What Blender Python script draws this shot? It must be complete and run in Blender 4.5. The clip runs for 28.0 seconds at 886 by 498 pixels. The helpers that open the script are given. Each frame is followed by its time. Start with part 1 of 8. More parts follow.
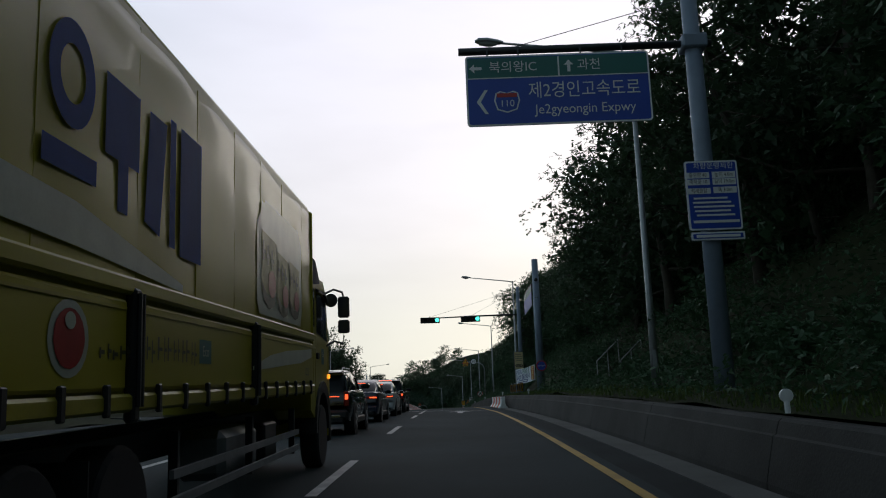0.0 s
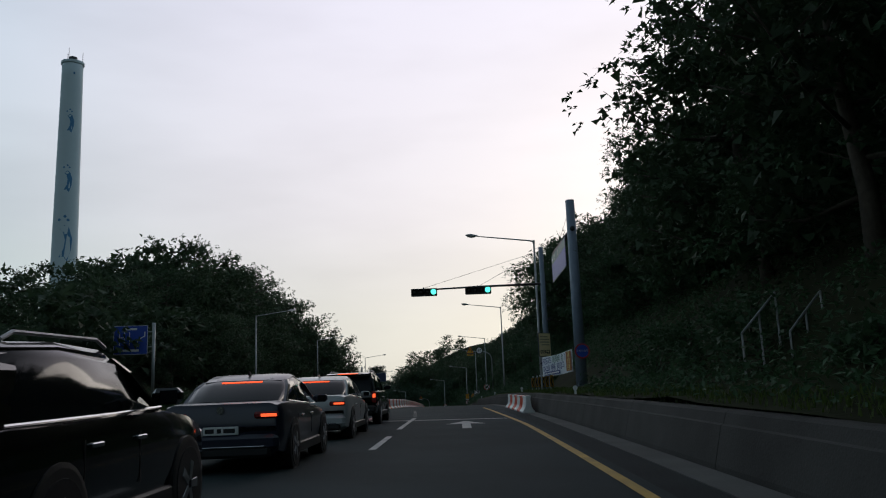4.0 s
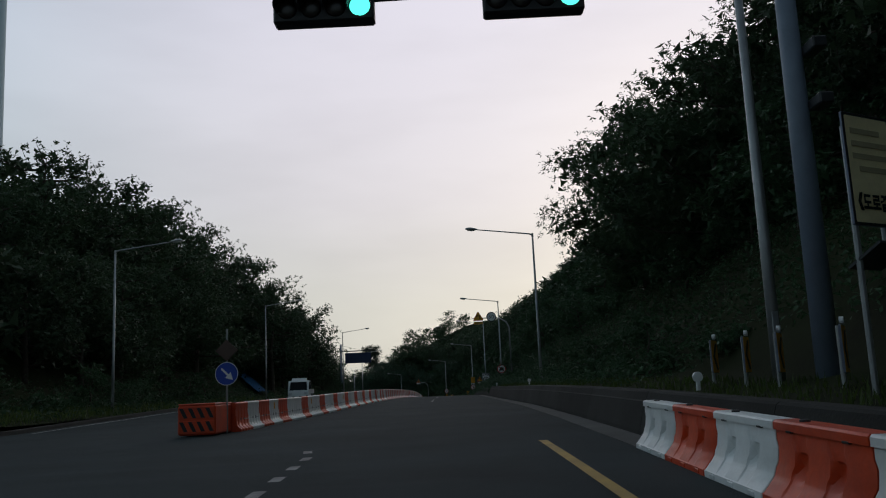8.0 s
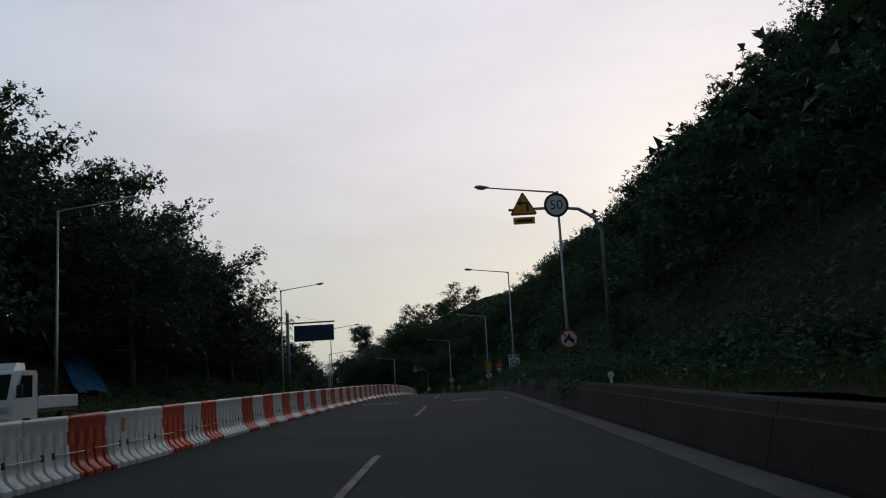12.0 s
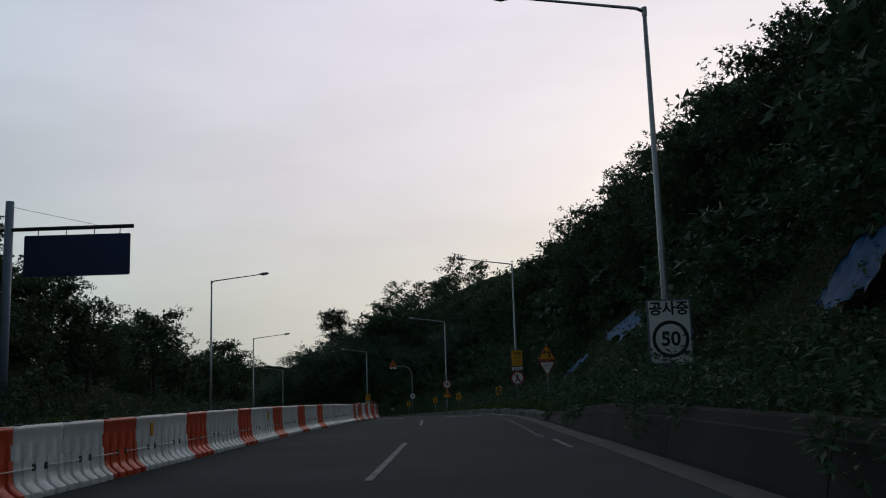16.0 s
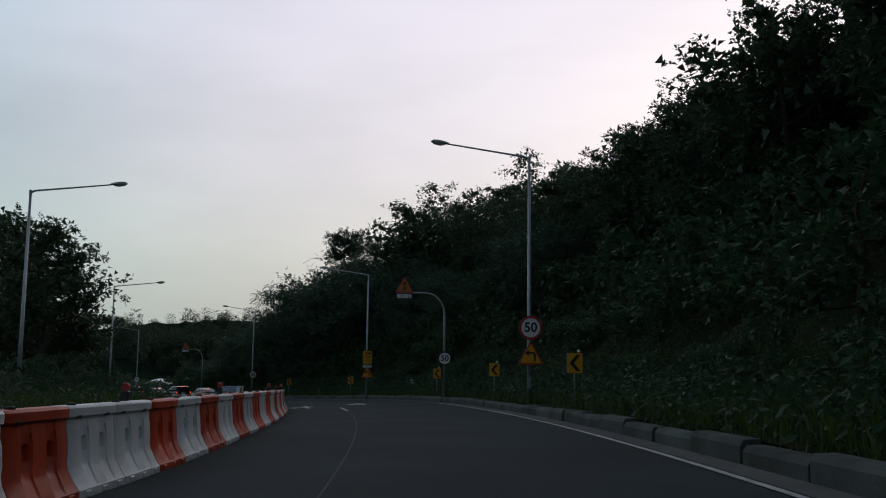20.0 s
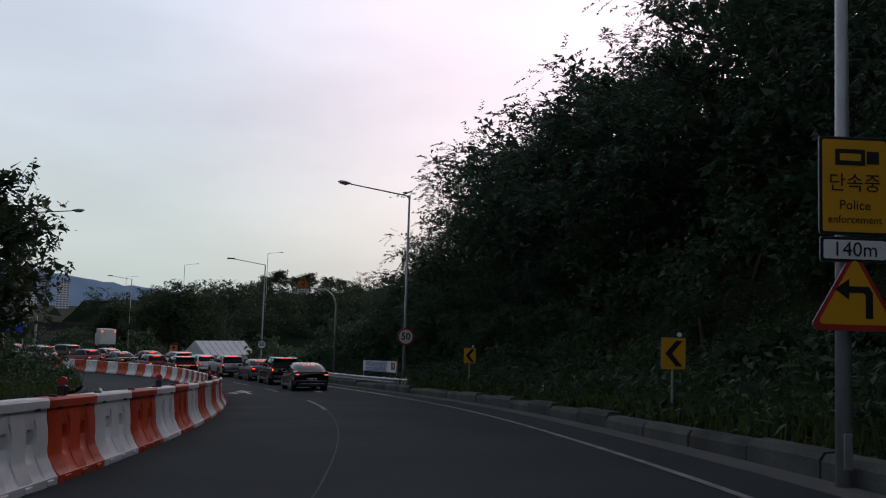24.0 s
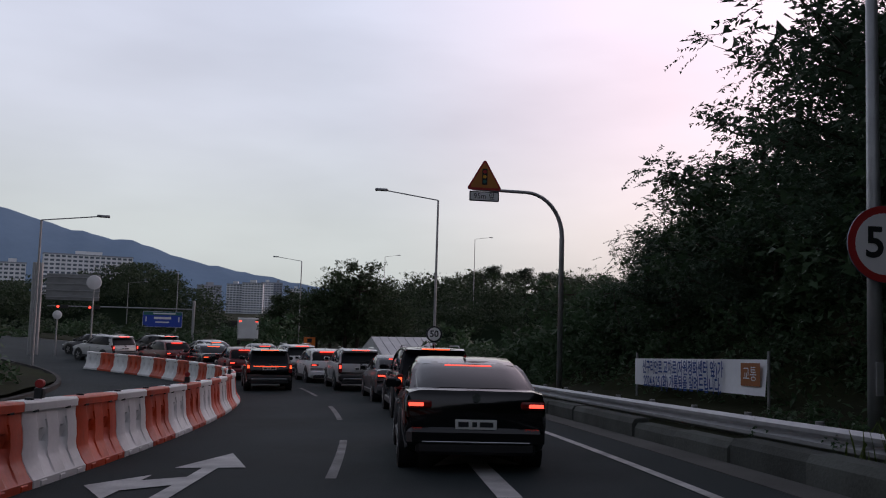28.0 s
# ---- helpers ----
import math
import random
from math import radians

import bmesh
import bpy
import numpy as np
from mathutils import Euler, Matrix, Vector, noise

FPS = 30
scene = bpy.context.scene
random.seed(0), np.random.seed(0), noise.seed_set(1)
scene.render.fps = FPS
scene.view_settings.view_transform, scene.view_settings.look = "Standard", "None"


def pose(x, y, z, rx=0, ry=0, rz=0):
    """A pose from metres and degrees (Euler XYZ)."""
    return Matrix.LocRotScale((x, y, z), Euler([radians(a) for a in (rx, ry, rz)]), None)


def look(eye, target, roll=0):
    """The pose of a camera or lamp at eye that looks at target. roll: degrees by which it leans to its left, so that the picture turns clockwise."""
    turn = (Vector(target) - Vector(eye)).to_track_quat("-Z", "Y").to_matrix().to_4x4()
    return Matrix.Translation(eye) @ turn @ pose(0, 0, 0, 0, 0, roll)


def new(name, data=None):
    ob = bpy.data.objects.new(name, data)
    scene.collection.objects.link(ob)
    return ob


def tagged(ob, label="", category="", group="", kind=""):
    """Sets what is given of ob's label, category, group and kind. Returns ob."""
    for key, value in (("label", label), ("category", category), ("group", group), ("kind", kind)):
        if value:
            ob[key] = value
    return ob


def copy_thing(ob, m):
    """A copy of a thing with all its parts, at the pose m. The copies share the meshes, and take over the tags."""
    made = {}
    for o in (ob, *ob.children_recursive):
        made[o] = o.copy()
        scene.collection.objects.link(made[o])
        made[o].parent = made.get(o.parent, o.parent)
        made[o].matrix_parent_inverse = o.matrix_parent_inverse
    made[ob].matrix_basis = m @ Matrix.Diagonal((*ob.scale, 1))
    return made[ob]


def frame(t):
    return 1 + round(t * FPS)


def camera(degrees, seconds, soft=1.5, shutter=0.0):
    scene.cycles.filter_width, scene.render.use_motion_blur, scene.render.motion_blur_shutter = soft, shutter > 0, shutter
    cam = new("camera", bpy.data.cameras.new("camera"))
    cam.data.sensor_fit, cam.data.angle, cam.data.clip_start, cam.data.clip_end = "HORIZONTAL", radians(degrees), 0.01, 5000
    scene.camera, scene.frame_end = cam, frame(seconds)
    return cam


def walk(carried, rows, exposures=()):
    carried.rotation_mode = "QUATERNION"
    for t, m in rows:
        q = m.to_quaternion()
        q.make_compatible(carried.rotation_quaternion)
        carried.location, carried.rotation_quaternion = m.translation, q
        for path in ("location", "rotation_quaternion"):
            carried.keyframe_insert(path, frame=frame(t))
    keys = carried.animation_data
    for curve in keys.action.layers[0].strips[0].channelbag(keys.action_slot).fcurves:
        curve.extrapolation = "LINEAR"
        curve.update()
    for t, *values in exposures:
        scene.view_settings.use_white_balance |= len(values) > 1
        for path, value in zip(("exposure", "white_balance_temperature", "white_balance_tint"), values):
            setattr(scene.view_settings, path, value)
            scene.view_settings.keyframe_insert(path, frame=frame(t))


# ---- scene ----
cam = camera(55.6, 28.0, soft=1.1)
PATH = [
    (0, (0.236, 2.487, 2.368), (0.22, 4.449, 2.756), -1.9),
    (0.5, (0.235, 3.682, 2.423), (0.221, 5.645, 2.807), -2.0),
    (1, (0.23, 5.008, 2.484), (0.215, 6.97, 2.869), -2.1),
    (1.5, (0.223, 6.519, 2.553), (0.21, 8.482, 2.935), -2.2),
    (2, (0.218, 8.269, 2.633), (0.206, 10.232, 3.015), -2.2),
    (2.5, (0.219, 10.294, 2.723), (0.202, 12.256, 3.11), -2.3),
    (3, (0.229, 12.645, 2.823), (0.208, 14.61, 3.193), -2.5),
    (3.5, (0.25, 15.416, 2.931), (0.229, 17.381, 3.302), -2.3),
    (5.5, (0.367, 30.162, 3.397), (0.339, 32.13, 3.754), -2.3),
    (6, (0.387, 34.482, 3.508), (0.36, 36.449, 3.87), -2.4),
    (6.5, (0.393, 38.985, 3.613), (0.366, 40.953, 3.971), -2.2),
    (7, (0.383, 43.696, 3.711), (0.354, 45.668, 4.042), -2.4),
    (7.5, (0.36, 48.617, 3.803), (0.325, 50.591, 4.126), -2.3),
    (8, (0.325, 53.754, 3.891), (0.293, 55.727, 4.218), -2.6),
    (8.5, (0.281, 59.132, 3.974), (0.249, 61.105, 4.296), -2.8),
    (9, (0.228, 64.762, 4.05), (0.192, 66.736, 4.366), -3.1),
    (9.5, (0.165, 70.606, 4.118), (0.125, 72.578, 4.449), -3.4),
    (10, (0.091, 76.607, 4.176), (0.051, 78.582, 4.489), -3.5),
    (10.5, (0.003, 82.736, 4.221), (-0.037, 84.712, 4.529), -3.3),
    (11, (-0.1, 88.97, 4.253), (-0.142, 90.945, 4.564), -3.3),
    (11.5, (-0.211, 95.286, 4.276), (-0.256, 97.264, 4.571), -3.2),
    (13.5, (-0.616, 121.472, 4.301), (-0.656, 123.448, 4.61), -3.8),
    (14, (-0.694, 128.309, 4.294), (-0.729, 130.283, 4.615), -4.0),
    (14.5, (-0.757, 135.291, 4.284), (-0.798, 137.267, 4.59), -3.6),
    (15, (-0.823, 142.405, 4.266), (-0.873, 144.382, 4.569), -3.1),
    (15.5, (-0.905, 149.631, 4.231), (-0.961, 151.607, 4.537), -2.4),
    (16, (-1.011, 156.949, 4.173), (-1.063, 158.926, 4.471), -1.9),
    (16.5, (-1.144, 164.313, 4.088), (-1.201, 166.292, 4.368), -2.2),
    (17, (-1.309, 171.685, 3.972), (-1.371, 173.665, 4.246), -2.0),
    (17.5, (-1.51, 179.051, 3.826), (-1.576, 181.033, 4.088), -1.6),
    (18, (-1.762, 186.409, 3.651), (-1.836, 188.39, 3.915), -1.1),
    (18.5, (-2.089, 193.752, 3.448), (-2.17, 195.733, 3.707), -0.9),
    (19, (-2.518, 201.077, 3.217), (-2.622, 203.057, 3.481), -0.5),
    (19.5, (-3.077, 208.393, 2.959), (-3.225, 210.371, 3.215), 0.2),
    (20, (-3.788, 215.716, 2.677), (-3.976, 217.695, 2.897), 0.6),
    (20.5, (-4.679, 223.042, 2.371), (-4.943, 225.012, 2.591), 1.0),
    (21, (-5.788, 230.376, 2.042), (-6.125, 232.336, 2.255), 1.2),
    (21.4, (-6.861, 236.295, 1.764), (-7.249, 238.247, 1.968), 0.8),
    (23.5, (-14.662, 266.593, 0.185), (-15.341, 268.465, 0.367), 2.1),
    (24, (-16.904, 272.808, -0.194), (-17.658, 274.654, -0.037), 1.8),
    (24.5, (-19.262, 278.406, -0.563), (-20.092, 280.218, -0.399), 1.5),
    (25, (-21.689, 283.462, -0.917), (-22.605, 285.231, -0.748), 1.6),
    (25.5, (-24.111, 287.988, -1.25), (-25.101, 289.718, -1.084), 1.6),
    (26, (-26.457, 291.974, -1.553), (-27.505, 293.669, -1.383), 1.6),
    (26.5, (-28.661, 295.415, -1.822), (-29.758, 297.078, -1.641), 1.7),
    (27, (-30.653, 298.311, -2.051), (-31.8, 299.94, -1.871), 2.0),
    (27.5, (-32.353, 300.644, -2.239), (-33.536, 302.248, -2.068), 2.0),
    (28, (-33.662, 302.355, -2.385), (-34.864, 303.946, -2.227), 1.7),
]
EXPOSURES = [(0, 0.35, 6450, 5), (2, 0.32, 6450, 5), (4, 0.22, 6500, 7), (7, 0.04, 6500, 7), (12, 0.0, 6500, 7), (17, 0.02, 6500, 8), (20, 0.16, 6500, 10), (24, 0.60, 7050, 27), (28, 0.58, 7150, 34)]
walk(cam, [(t, look(eye, target, roll)) for t, eye, target, roll in PATH], EXPOSURES)

# ---- light ----
SUN_DIR = Vector((0.30, 0.92, 0.26)).normalized()
world = bpy.data.worlds.new("sky")
scene.world = world
world.use_nodes = True
wn, wl = world.node_tree.nodes, world.node_tree.links
wn.clear()
w_out, w_bg = wn.new("ShaderNodeOutputWorld"), wn.new("ShaderNodeBackground")
w_sky = wn.new("ShaderNodeTexSky")
w_sky.sky_type, w_sky.sun_disc = "NISHITA", False
w_sky.sun_elevation, w_sky.sun_rotation = radians(15), math.atan2(SUN_DIR.x, SUN_DIR.y)
w_sky.air_density, w_sky.dust_density, w_sky.ozone_density = 1.0, 3.0, 2.0
w_geo = wn.new("ShaderNodeTexCoord")
w_sep = wn.new("ShaderNodeSeparateXYZ")
wl.new(w_geo.outputs["Generated"], w_sep.inputs[0])
# veil of thin cloud: warm at the horizon, lilac above, pale blue away from the sun
w_up = wn.new("ShaderNodeValToRGB")
w_up.color_ramp.elements[0].position, w_up.color_ramp.elements[0].color = 0.0, (0.57, 0.575, 0.52, 1)
w_up.color_ramp.elements[1].position, w_up.color_ramp.elements[1].color = 1.0, (0.62, 0.63, 0.74, 1)
for at_z, col in ((0.10, (0.64, 0.64, 0.60, 1)), (0.22, (0.69, 0.675, 0.71, 1)), (0.45, (0.72, 0.71, 0.81, 1))):
    e = w_up.color_ramp.elements.new(at_z)
    e.color = col
wl.new(w_sep.outputs["Z"], w_up.inputs[0])
w_dot = wn.new("ShaderNodeVectorMath")
w_dot.operation = "DOT_PRODUCT"
w_dot.inputs[1].default_value = Vector((0.22, 0.95, 0.30)).normalized()
wl.new(w_geo.outputs["Generated"], w_dot.inputs[0])
w_glow = wn.new("ShaderNodeMapRange")
w_glow.interpolation_type = "SMOOTHSTEP"
w_glow.inputs["From Min"].default_value, w_glow.inputs["From Max"].default_value = 0.55, 1.0
wl.new(w_dot.outputs["Value"], w_glow.inputs["Value"])
w_side = wn.new("ShaderNodeMix")
w_side.data_type = "RGBA"
w_side.inputs["A"].default_value = (0.60, 0.80, 0.845, 1)
w_side.inputs["B"].default_value = (1.12, 1.075, 1.09, 1)
wl.new(w_glow.outputs[0], w_side.inputs["Factor"])
w_mul = wn.new("ShaderNodeMix")
w_mul.data_type, w_mul.blend_type = "RGBA", "MULTIPLY"
w_mul.inputs["Factor"].default_value = 1.0
wl.new(w_up.outputs[0], w_mul.inputs["A"])
wl.new(w_side.outputs["Result"], w_mul.inputs["B"])
# soft streaks of cloud
w_map = wn.new("ShaderNodeMapping")
w_map.inputs["Scale"].default_value = (1.2, 1.2, 4.5)
wl.new(w_geo.outputs["Generated"], w_map.inputs[0])
w_noise = wn.new("ShaderNodeTexNoise")
w_noise.inputs["Scale"].default_value, w_noise.inputs["Detail"].default_value, w_noise.inputs["Roughness"].default_value = 2.2, 4.0, 0.5
wl.new(w_map.outputs[0], w_noise.inputs["Vector"])
w_cl = wn.new("ShaderNodeMapRange")
w_cl.inputs["From Min"].default_value, w_cl.inputs["From Max"].default_value = 0.35, 0.72
w_cl.inputs["To Min"].default_value, w_cl.inputs["To Max"].default_value = 1.03, 0.88
wl.new(w_noise.outputs["Fac"], w_cl.inputs["Value"])
w_mul2 = wn.new("ShaderNodeVectorMath")
w_mul2.operation = "SCALE"
wl.new(w_mul.outputs["Result"], w_mul2.inputs[0])
# dusk: the sky is dim overhead and towards the east, behind
w_high = wn.new("ShaderNodeMapRange")
w_high.interpolation_type = "SMOOTHSTEP"
w_high.inputs["From Min"].default_value, w_high.inputs["From Max"].default_value = 0.46, 0.80
w_high.inputs["To Min"].default_value, w_high.inputs["To Max"].default_value = 1.0, 0.40
wl.new(w_sep.outputs["Z"], w_high.inputs["Value"])
w_back = wn.new("ShaderNodeMapRange")
w_back.interpolation_type = "SMOOTHSTEP"
w_back.inputs["From Min"].default_value, w_back.inputs["From Max"].default_value = -0.60, 0.35
w_back.inputs["To Min"].default_value, w_back.inputs["To Max"].default_value = 0.45, 1.0
wl.new(w_sep.outputs["Y"], w_back.inputs["Value"])
w_dim = wn.new("ShaderNodeMath")
w_dim.operation = "MULTIPLY"
wl.new(w_high.outputs[0], w_dim.inputs[0])
wl.new(w_back.outputs[0], w_dim.inputs[1])
w_dim2 = wn.new("ShaderNodeMath")
w_dim2.operation = "MULTIPLY"
wl.new(w_dim.outputs[0], w_dim2.inputs[0])
wl.new(w_cl.outputs[0], w_dim2.inputs[1])
w_sk = wn.new("ShaderNodeVectorMath")
w_sk.operation = "SCALE"
wl.new(w_dim2.outputs[0], w_mul2.inputs["Scale"])
w_sk.inputs["Scale"].default_value = 0.05
wl.new(w_sky.outputs[0], w_sk.inputs[0])
w_mix = wn.new("ShaderNodeMix")
w_mix.data_type = "RGBA"
w_mix.inputs["Factor"].default_value = 0.88
wl.new(w_sk.outputs[0], w_mix.inputs["A"])
wl.new(w_mul2.outputs[0], w_mix.inputs["B"])
wl.new(w_mix.outputs["Result"], w_bg.inputs["Color"])
w_bg.inputs["Strength"].default_value = 1.0
wl.new(w_bg.outputs[0], w_out.inputs[0])
sun = new("sun", bpy.data.lights.new("sun", "SUN"))
sun.data.energy, sun.data.angle, sun.data.color = 0.12, radians(18), (1.0, 0.90, 0.80)
sun.matrix_world = look((0, 0, 60), Vector((0, 0, 60)) - SUN_DIR)

# ---- the line of the road ----
HEAD = [(-220, 0), (30, 0), (60, .3), (90, .95), (125, .8), (140, .55), (165, 1.2), (194, 3), (208, 5), (223, 7.6), (240, 11.6), (255, 15.2), (268, 18.8), (280, 24), (296, 31.5), (309, 37.5), (330, 45), (342, 52), (352, 64), (364, 76), (380, 84), (420, 88), (520, 90)]
RISE = [(-220, .03), (0, .046), (12, .043), (30, .028), (60, .0145), (90, .004), (120, 0), (150, -.006), (180, -.0225), (210, -.038), (240, -.0495), (270, -.0575), (285, -.064), (309, -.067), (325, -.055), (350, -.02), (370, 0), (520, 0)]
LS = np.arange(-220.0, 520.5, 1.0)
LH = np.radians(np.interp(LS, *zip(*HEAD)))
LG = np.interp(LS, *zip(*RISE))


def summed(v):
    return np.r_[0, np.cumsum((v[1:] + v[:-1]) / 2)]


LX, LY, LZ = summed(-np.sin(LH)), summed(np.cos(LH)), summed(LG)
LX += 0.236 - np.interp(2.487, LS, LX)
LY += 2.487 - np.interp(2.487, LS, LY)
LZ += 1.068 - np.interp(2.487, LS, LZ)


def fall(s):
    """Cross fall: sinks to the right on the straight, banked in the curve."""
    return float(np.interp(s, (50, 70, 88, 112, 180, 270, 330, 360), (-0.012, 0.012, 0.012, -0.012, -0.012, 0.02, 0.02, 0.0)))


def heading(s):
    return float(np.interp(s, LS, LH))


def on(s, d, h=0.0):
    """A place s along the road, d to its right, h above its surface."""
    a = heading(s)
    x, y, z = (float(np.interp(s, LS, v)) for v in (LX, LY, LZ))
    return Vector((x + math.cos(a) * d, y + math.sin(a) * d, z + h + fall(s) * max(-20, min(8, d))))


def put(s, d, h=0.0, turn=0.0):
    """A pose there: y along the road, x to its right; turn in degrees."""
    p = on(s, d, h)
    return pose(p.x, p.y, p.z, 0, 0, math.degrees(heading(s)) + turn)


def nearest(px, py):
    """Arrays of s and d for arrays of places."""
    s, d = np.zeros(len(px)), np.zeros(len(px))
    for i in range(0, len(px), 4000):
        dx, dy = px[i:i + 4000, None] - LX[None], py[i:i + 4000, None] - LY[None]
        k = np.argmin(dx * dx + dy * dy, 1)
        r = np.arange(len(k))
        dx, dy = dx[r, k], dy[r, k]
        s[i:i + 4000] = LS[k]
        side = np.cos(LH[k]) * dx + np.sin(LH[k]) * dy
        d[i:i + 4000] = np.hypot(dx, dy) * np.sign(side)
    return s, d


EDGE_L = [(-220, -13.5), (40, -13.5), (52, -20), (70, -20), (85, -17.6), (150, -17.4), (178, -13.6), (216, -12.6), (253, -9.4), (300, -9.6), (331, -10), (362, -10.5), (520, -11)]
EDGE_R = [(-220, 3.35), (57, 3.35), (70, 3.3), (140, 3.3), (180, 3.6), (205, 4.5), (226, 5.0), (260, 5.8), (290, 5.1), (330, 4.7), (355, 5.0), (520, 5.0)]
HILL_R = [(-220, 14), (0, 14), (60, 13), (110, 13), (180, 14), (250, 13), (290, 10), (312, 5), (330, 2.0), (350, 0.6), (520, 0.5)]
HILL_L = [(-220, 7), (80, 7), (180, 7), (200, 5), (220, 1.5), (260, 1.2), (300, 0.6), (520, 0.4)]


def edge(table, s):
    return np.interp(s, *zip(*table))


def land(s, d, bed=0.4):
    """Height of the ground over the road's line (arrays)."""
    s, d = np.asarray(s, float), np.asarray(d, float)
    er, el, hr, hl = edge(EDGE_R, s), edge(EDGE_L, s), edge(HILL_R, s), edge(HILL_L, s)
    foot = np.interp(s, (176, 190), (0.72, 0.30))
    shelf = np.interp(s, (150, 200, 280, 320), (2.2, 3.6, 3.0, 3.0))
    out = d - er
    back = np.interp(s, (246, 272, 318, 336), (0, 1, 1, 0))
    right = np.where(out < bed, -0.4, foot + 0.16 * np.clip(out - 0.4, 0, shelf) + np.minimum(np.clip(out - 0.4 - shelf, 0, None) * 0.95, hr) + back * 0.30 * np.clip(out - 17, 0, 32) + np.interp(s, (320, 345), (0.10, 0.0)) * np.clip(out - 26, 0, 120))
    right = right + np.interp(s, (298, 312, 332, 343), (0, 1, 1, 0)) * 12 * np.clip((out - 11) / 11, 0, 1) ** 1.5
    right = np.where(out < bed, right, right * np.interp(s, (334, 346), (1.0, 0.12)) - np.interp(s, (340, 352), (0.0, 0.06)) * np.clip(out - 2, 0, 28))
    far = el - d
    left = np.where(far < bed - 0.2, -0.4, 0.10 + 0.10 * np.clip(far, 0, 4) + np.minimum(np.clip(far - 4, 0, None) * 0.5, hl) + 0.06 * np.clip(far - 30, 0, 150))
    h = np.where(d > 0, right, left)
    flat = np.interp(s, (340, 380), (1, 0))
    return np.where((d > 0), h, np.where(far < bed - 0.2, h, h * flat + 0.05 * (1 - flat)))


def land_at(x, y):
    s, d = nearest(np.atleast_1d(np.float64(x)), np.atleast_1d(np.float64(y)))
    return float(np.interp(s[0], LS, LZ) + land(s, d)[0])


def on_land(s, d, sink=0.05):
    p = on(s, d)
    p.z = float(np.interp(s, LS, LZ)) + float(land(s, d)) - sink
    return p


# ---- mesh tools ----
class Mesh:
    """Vertices and faces of one part."""

    def __init__(self):
        self.v, self.f = [], []

    def add(self, verts, faces):
        n = len(self.v)
        self.v.extend(tuple(p) for p in verts)
        self.f.extend(tuple(n + i for i in f) for f in faces)
        return self

    def box(self, x0, y0, z0, x1, y1, z1, bevel=0.0):
        if bevel <= 0:
            return self.add([(x, y, z) for z in (z0, z1) for y in (y0, y1) for x in (x0, x1)],
                            [(0, 2, 3, 1), (4, 5, 7, 6), (0, 1, 5, 4), (2, 6, 7, 3), (0, 4, 6, 2), (1, 3, 7, 5)])
        b = min(bevel, (x1 - x0) * 0.49, (y1 - y0) * 0.49, (z1 - z0) * 0.49)
        rings = []
        for z, i in ((z0, b), (z0 + b, 0), (z1 - b, 0), (z1, b)):
            c = b
            rings.append([(x0 + c, y0 + i, z), (x1 - c, y0 + i, z), (x1 - i, y0 + c, z), (x1 - i, y1 - c, z), (x1 - c, y1 - i, z), (x0 + c, y1 - i, z), (x0 + i, y1 - c, z), (x0 + i, y0 + c, z)])
        return self.loft(rings)

    def loft(self, rings, closed=True, caps=True):
        k = len(rings[0])
        faces = []
        for r in range(len(rings) - 1):
            for i in range(k if closed else k - 1):
                j = (i + 1) % k
                faces.append((r * k + i, r * k + j, (r + 1) * k + j, (r + 1) * k + i))
        if caps:
            faces.append(tuple(reversed(range(k))))
            faces.append(tuple((len(rings) - 1) * k + i for i in range(k)))
        return self.add([p for ring in rings for p in ring], faces)

    def tube(self, points, radii, n=8):
        points = [Vector(p) for p in points]
        if not hasattr(radii, "__len__"):
            radii = [radii] * len(points)
        rings = []
        for i, p in enumerate(points):
            way = (points[min(i + 1, len(points) - 1)] - points[max(i - 1, 0)]).normalized()
            side = way.cross(Vector((0, 0, 1)) if abs(way.z) < 0.9 else Vector((1, 0, 0))).normalized()
            up = side.cross(way)
            rings.append([p + radii[i] * (math.cos(a) * side + math.sin(a) * up) for a in (2 * math.pi * k / n for k in range(n))])
        return self.loft(rings)

    def lathe(self, profile, axis="z", n=20, centre=(0, 0, 0)):
        rings = []
        for r, h in profile:
            ring = []
            for k in range(n):
                a = 2 * math.pi * k / n
                c, s = r * math.cos(a), r * math.sin(a)
                p = (c, s, h) if axis == "z" else ((h, c, s) if axis == "x" else (s, h, c))
                ring.append((p[0] + centre[0], p[1] + centre[1], p[2] + centre[2]))
            rings.append(ring)
        return self.loft(rings)

    def prism(self, outline, depth, m=None):
        """An outline in x and z, thick along y."""
        k = len(outline)
        pts = [Vector((x, y, z)) for y in (0, depth) for x, z in outline]
        if m is not None:
            pts = [m @ p for p in pts]
        return self.add(pts, [tuple(range(k)), tuple(reversed(range(k, 2 * k)))] + [(i + k, (i + 1) % k + k, (i + 1) % k, i) for i in range(k)])

    def data(self, name, mats, smooth=False):
        me = bpy.data.meshes.new(name)
        me.from_pydata(self.v, [], self.f)
        for m in mats if isinstance(mats, (list, tuple)) else [mats]:
            me.materials.append(m)
        if smooth:
            me.polygons.foreach_set("use_smooth", [True] * len(me.polygons))
        me.update()
        return me


def part(name, mesh, material, parent=None, label="", smooth=False, at=None):
    ob = new(name, mesh if isinstance(mesh, bpy.types.Mesh) else mesh.data(name, material, smooth))
    if parent is not None:
        ob.parent = parent
    if at is not None:
        ob.matrix_basis = at
    if label:
        ob["label"] = label
    return ob


def thing(name, at, label, category, group=""):
    ob = new(name)
    ob.empty_display_size = 0.2
    ob.matrix_basis = at
    return tagged(ob, label, category, group)


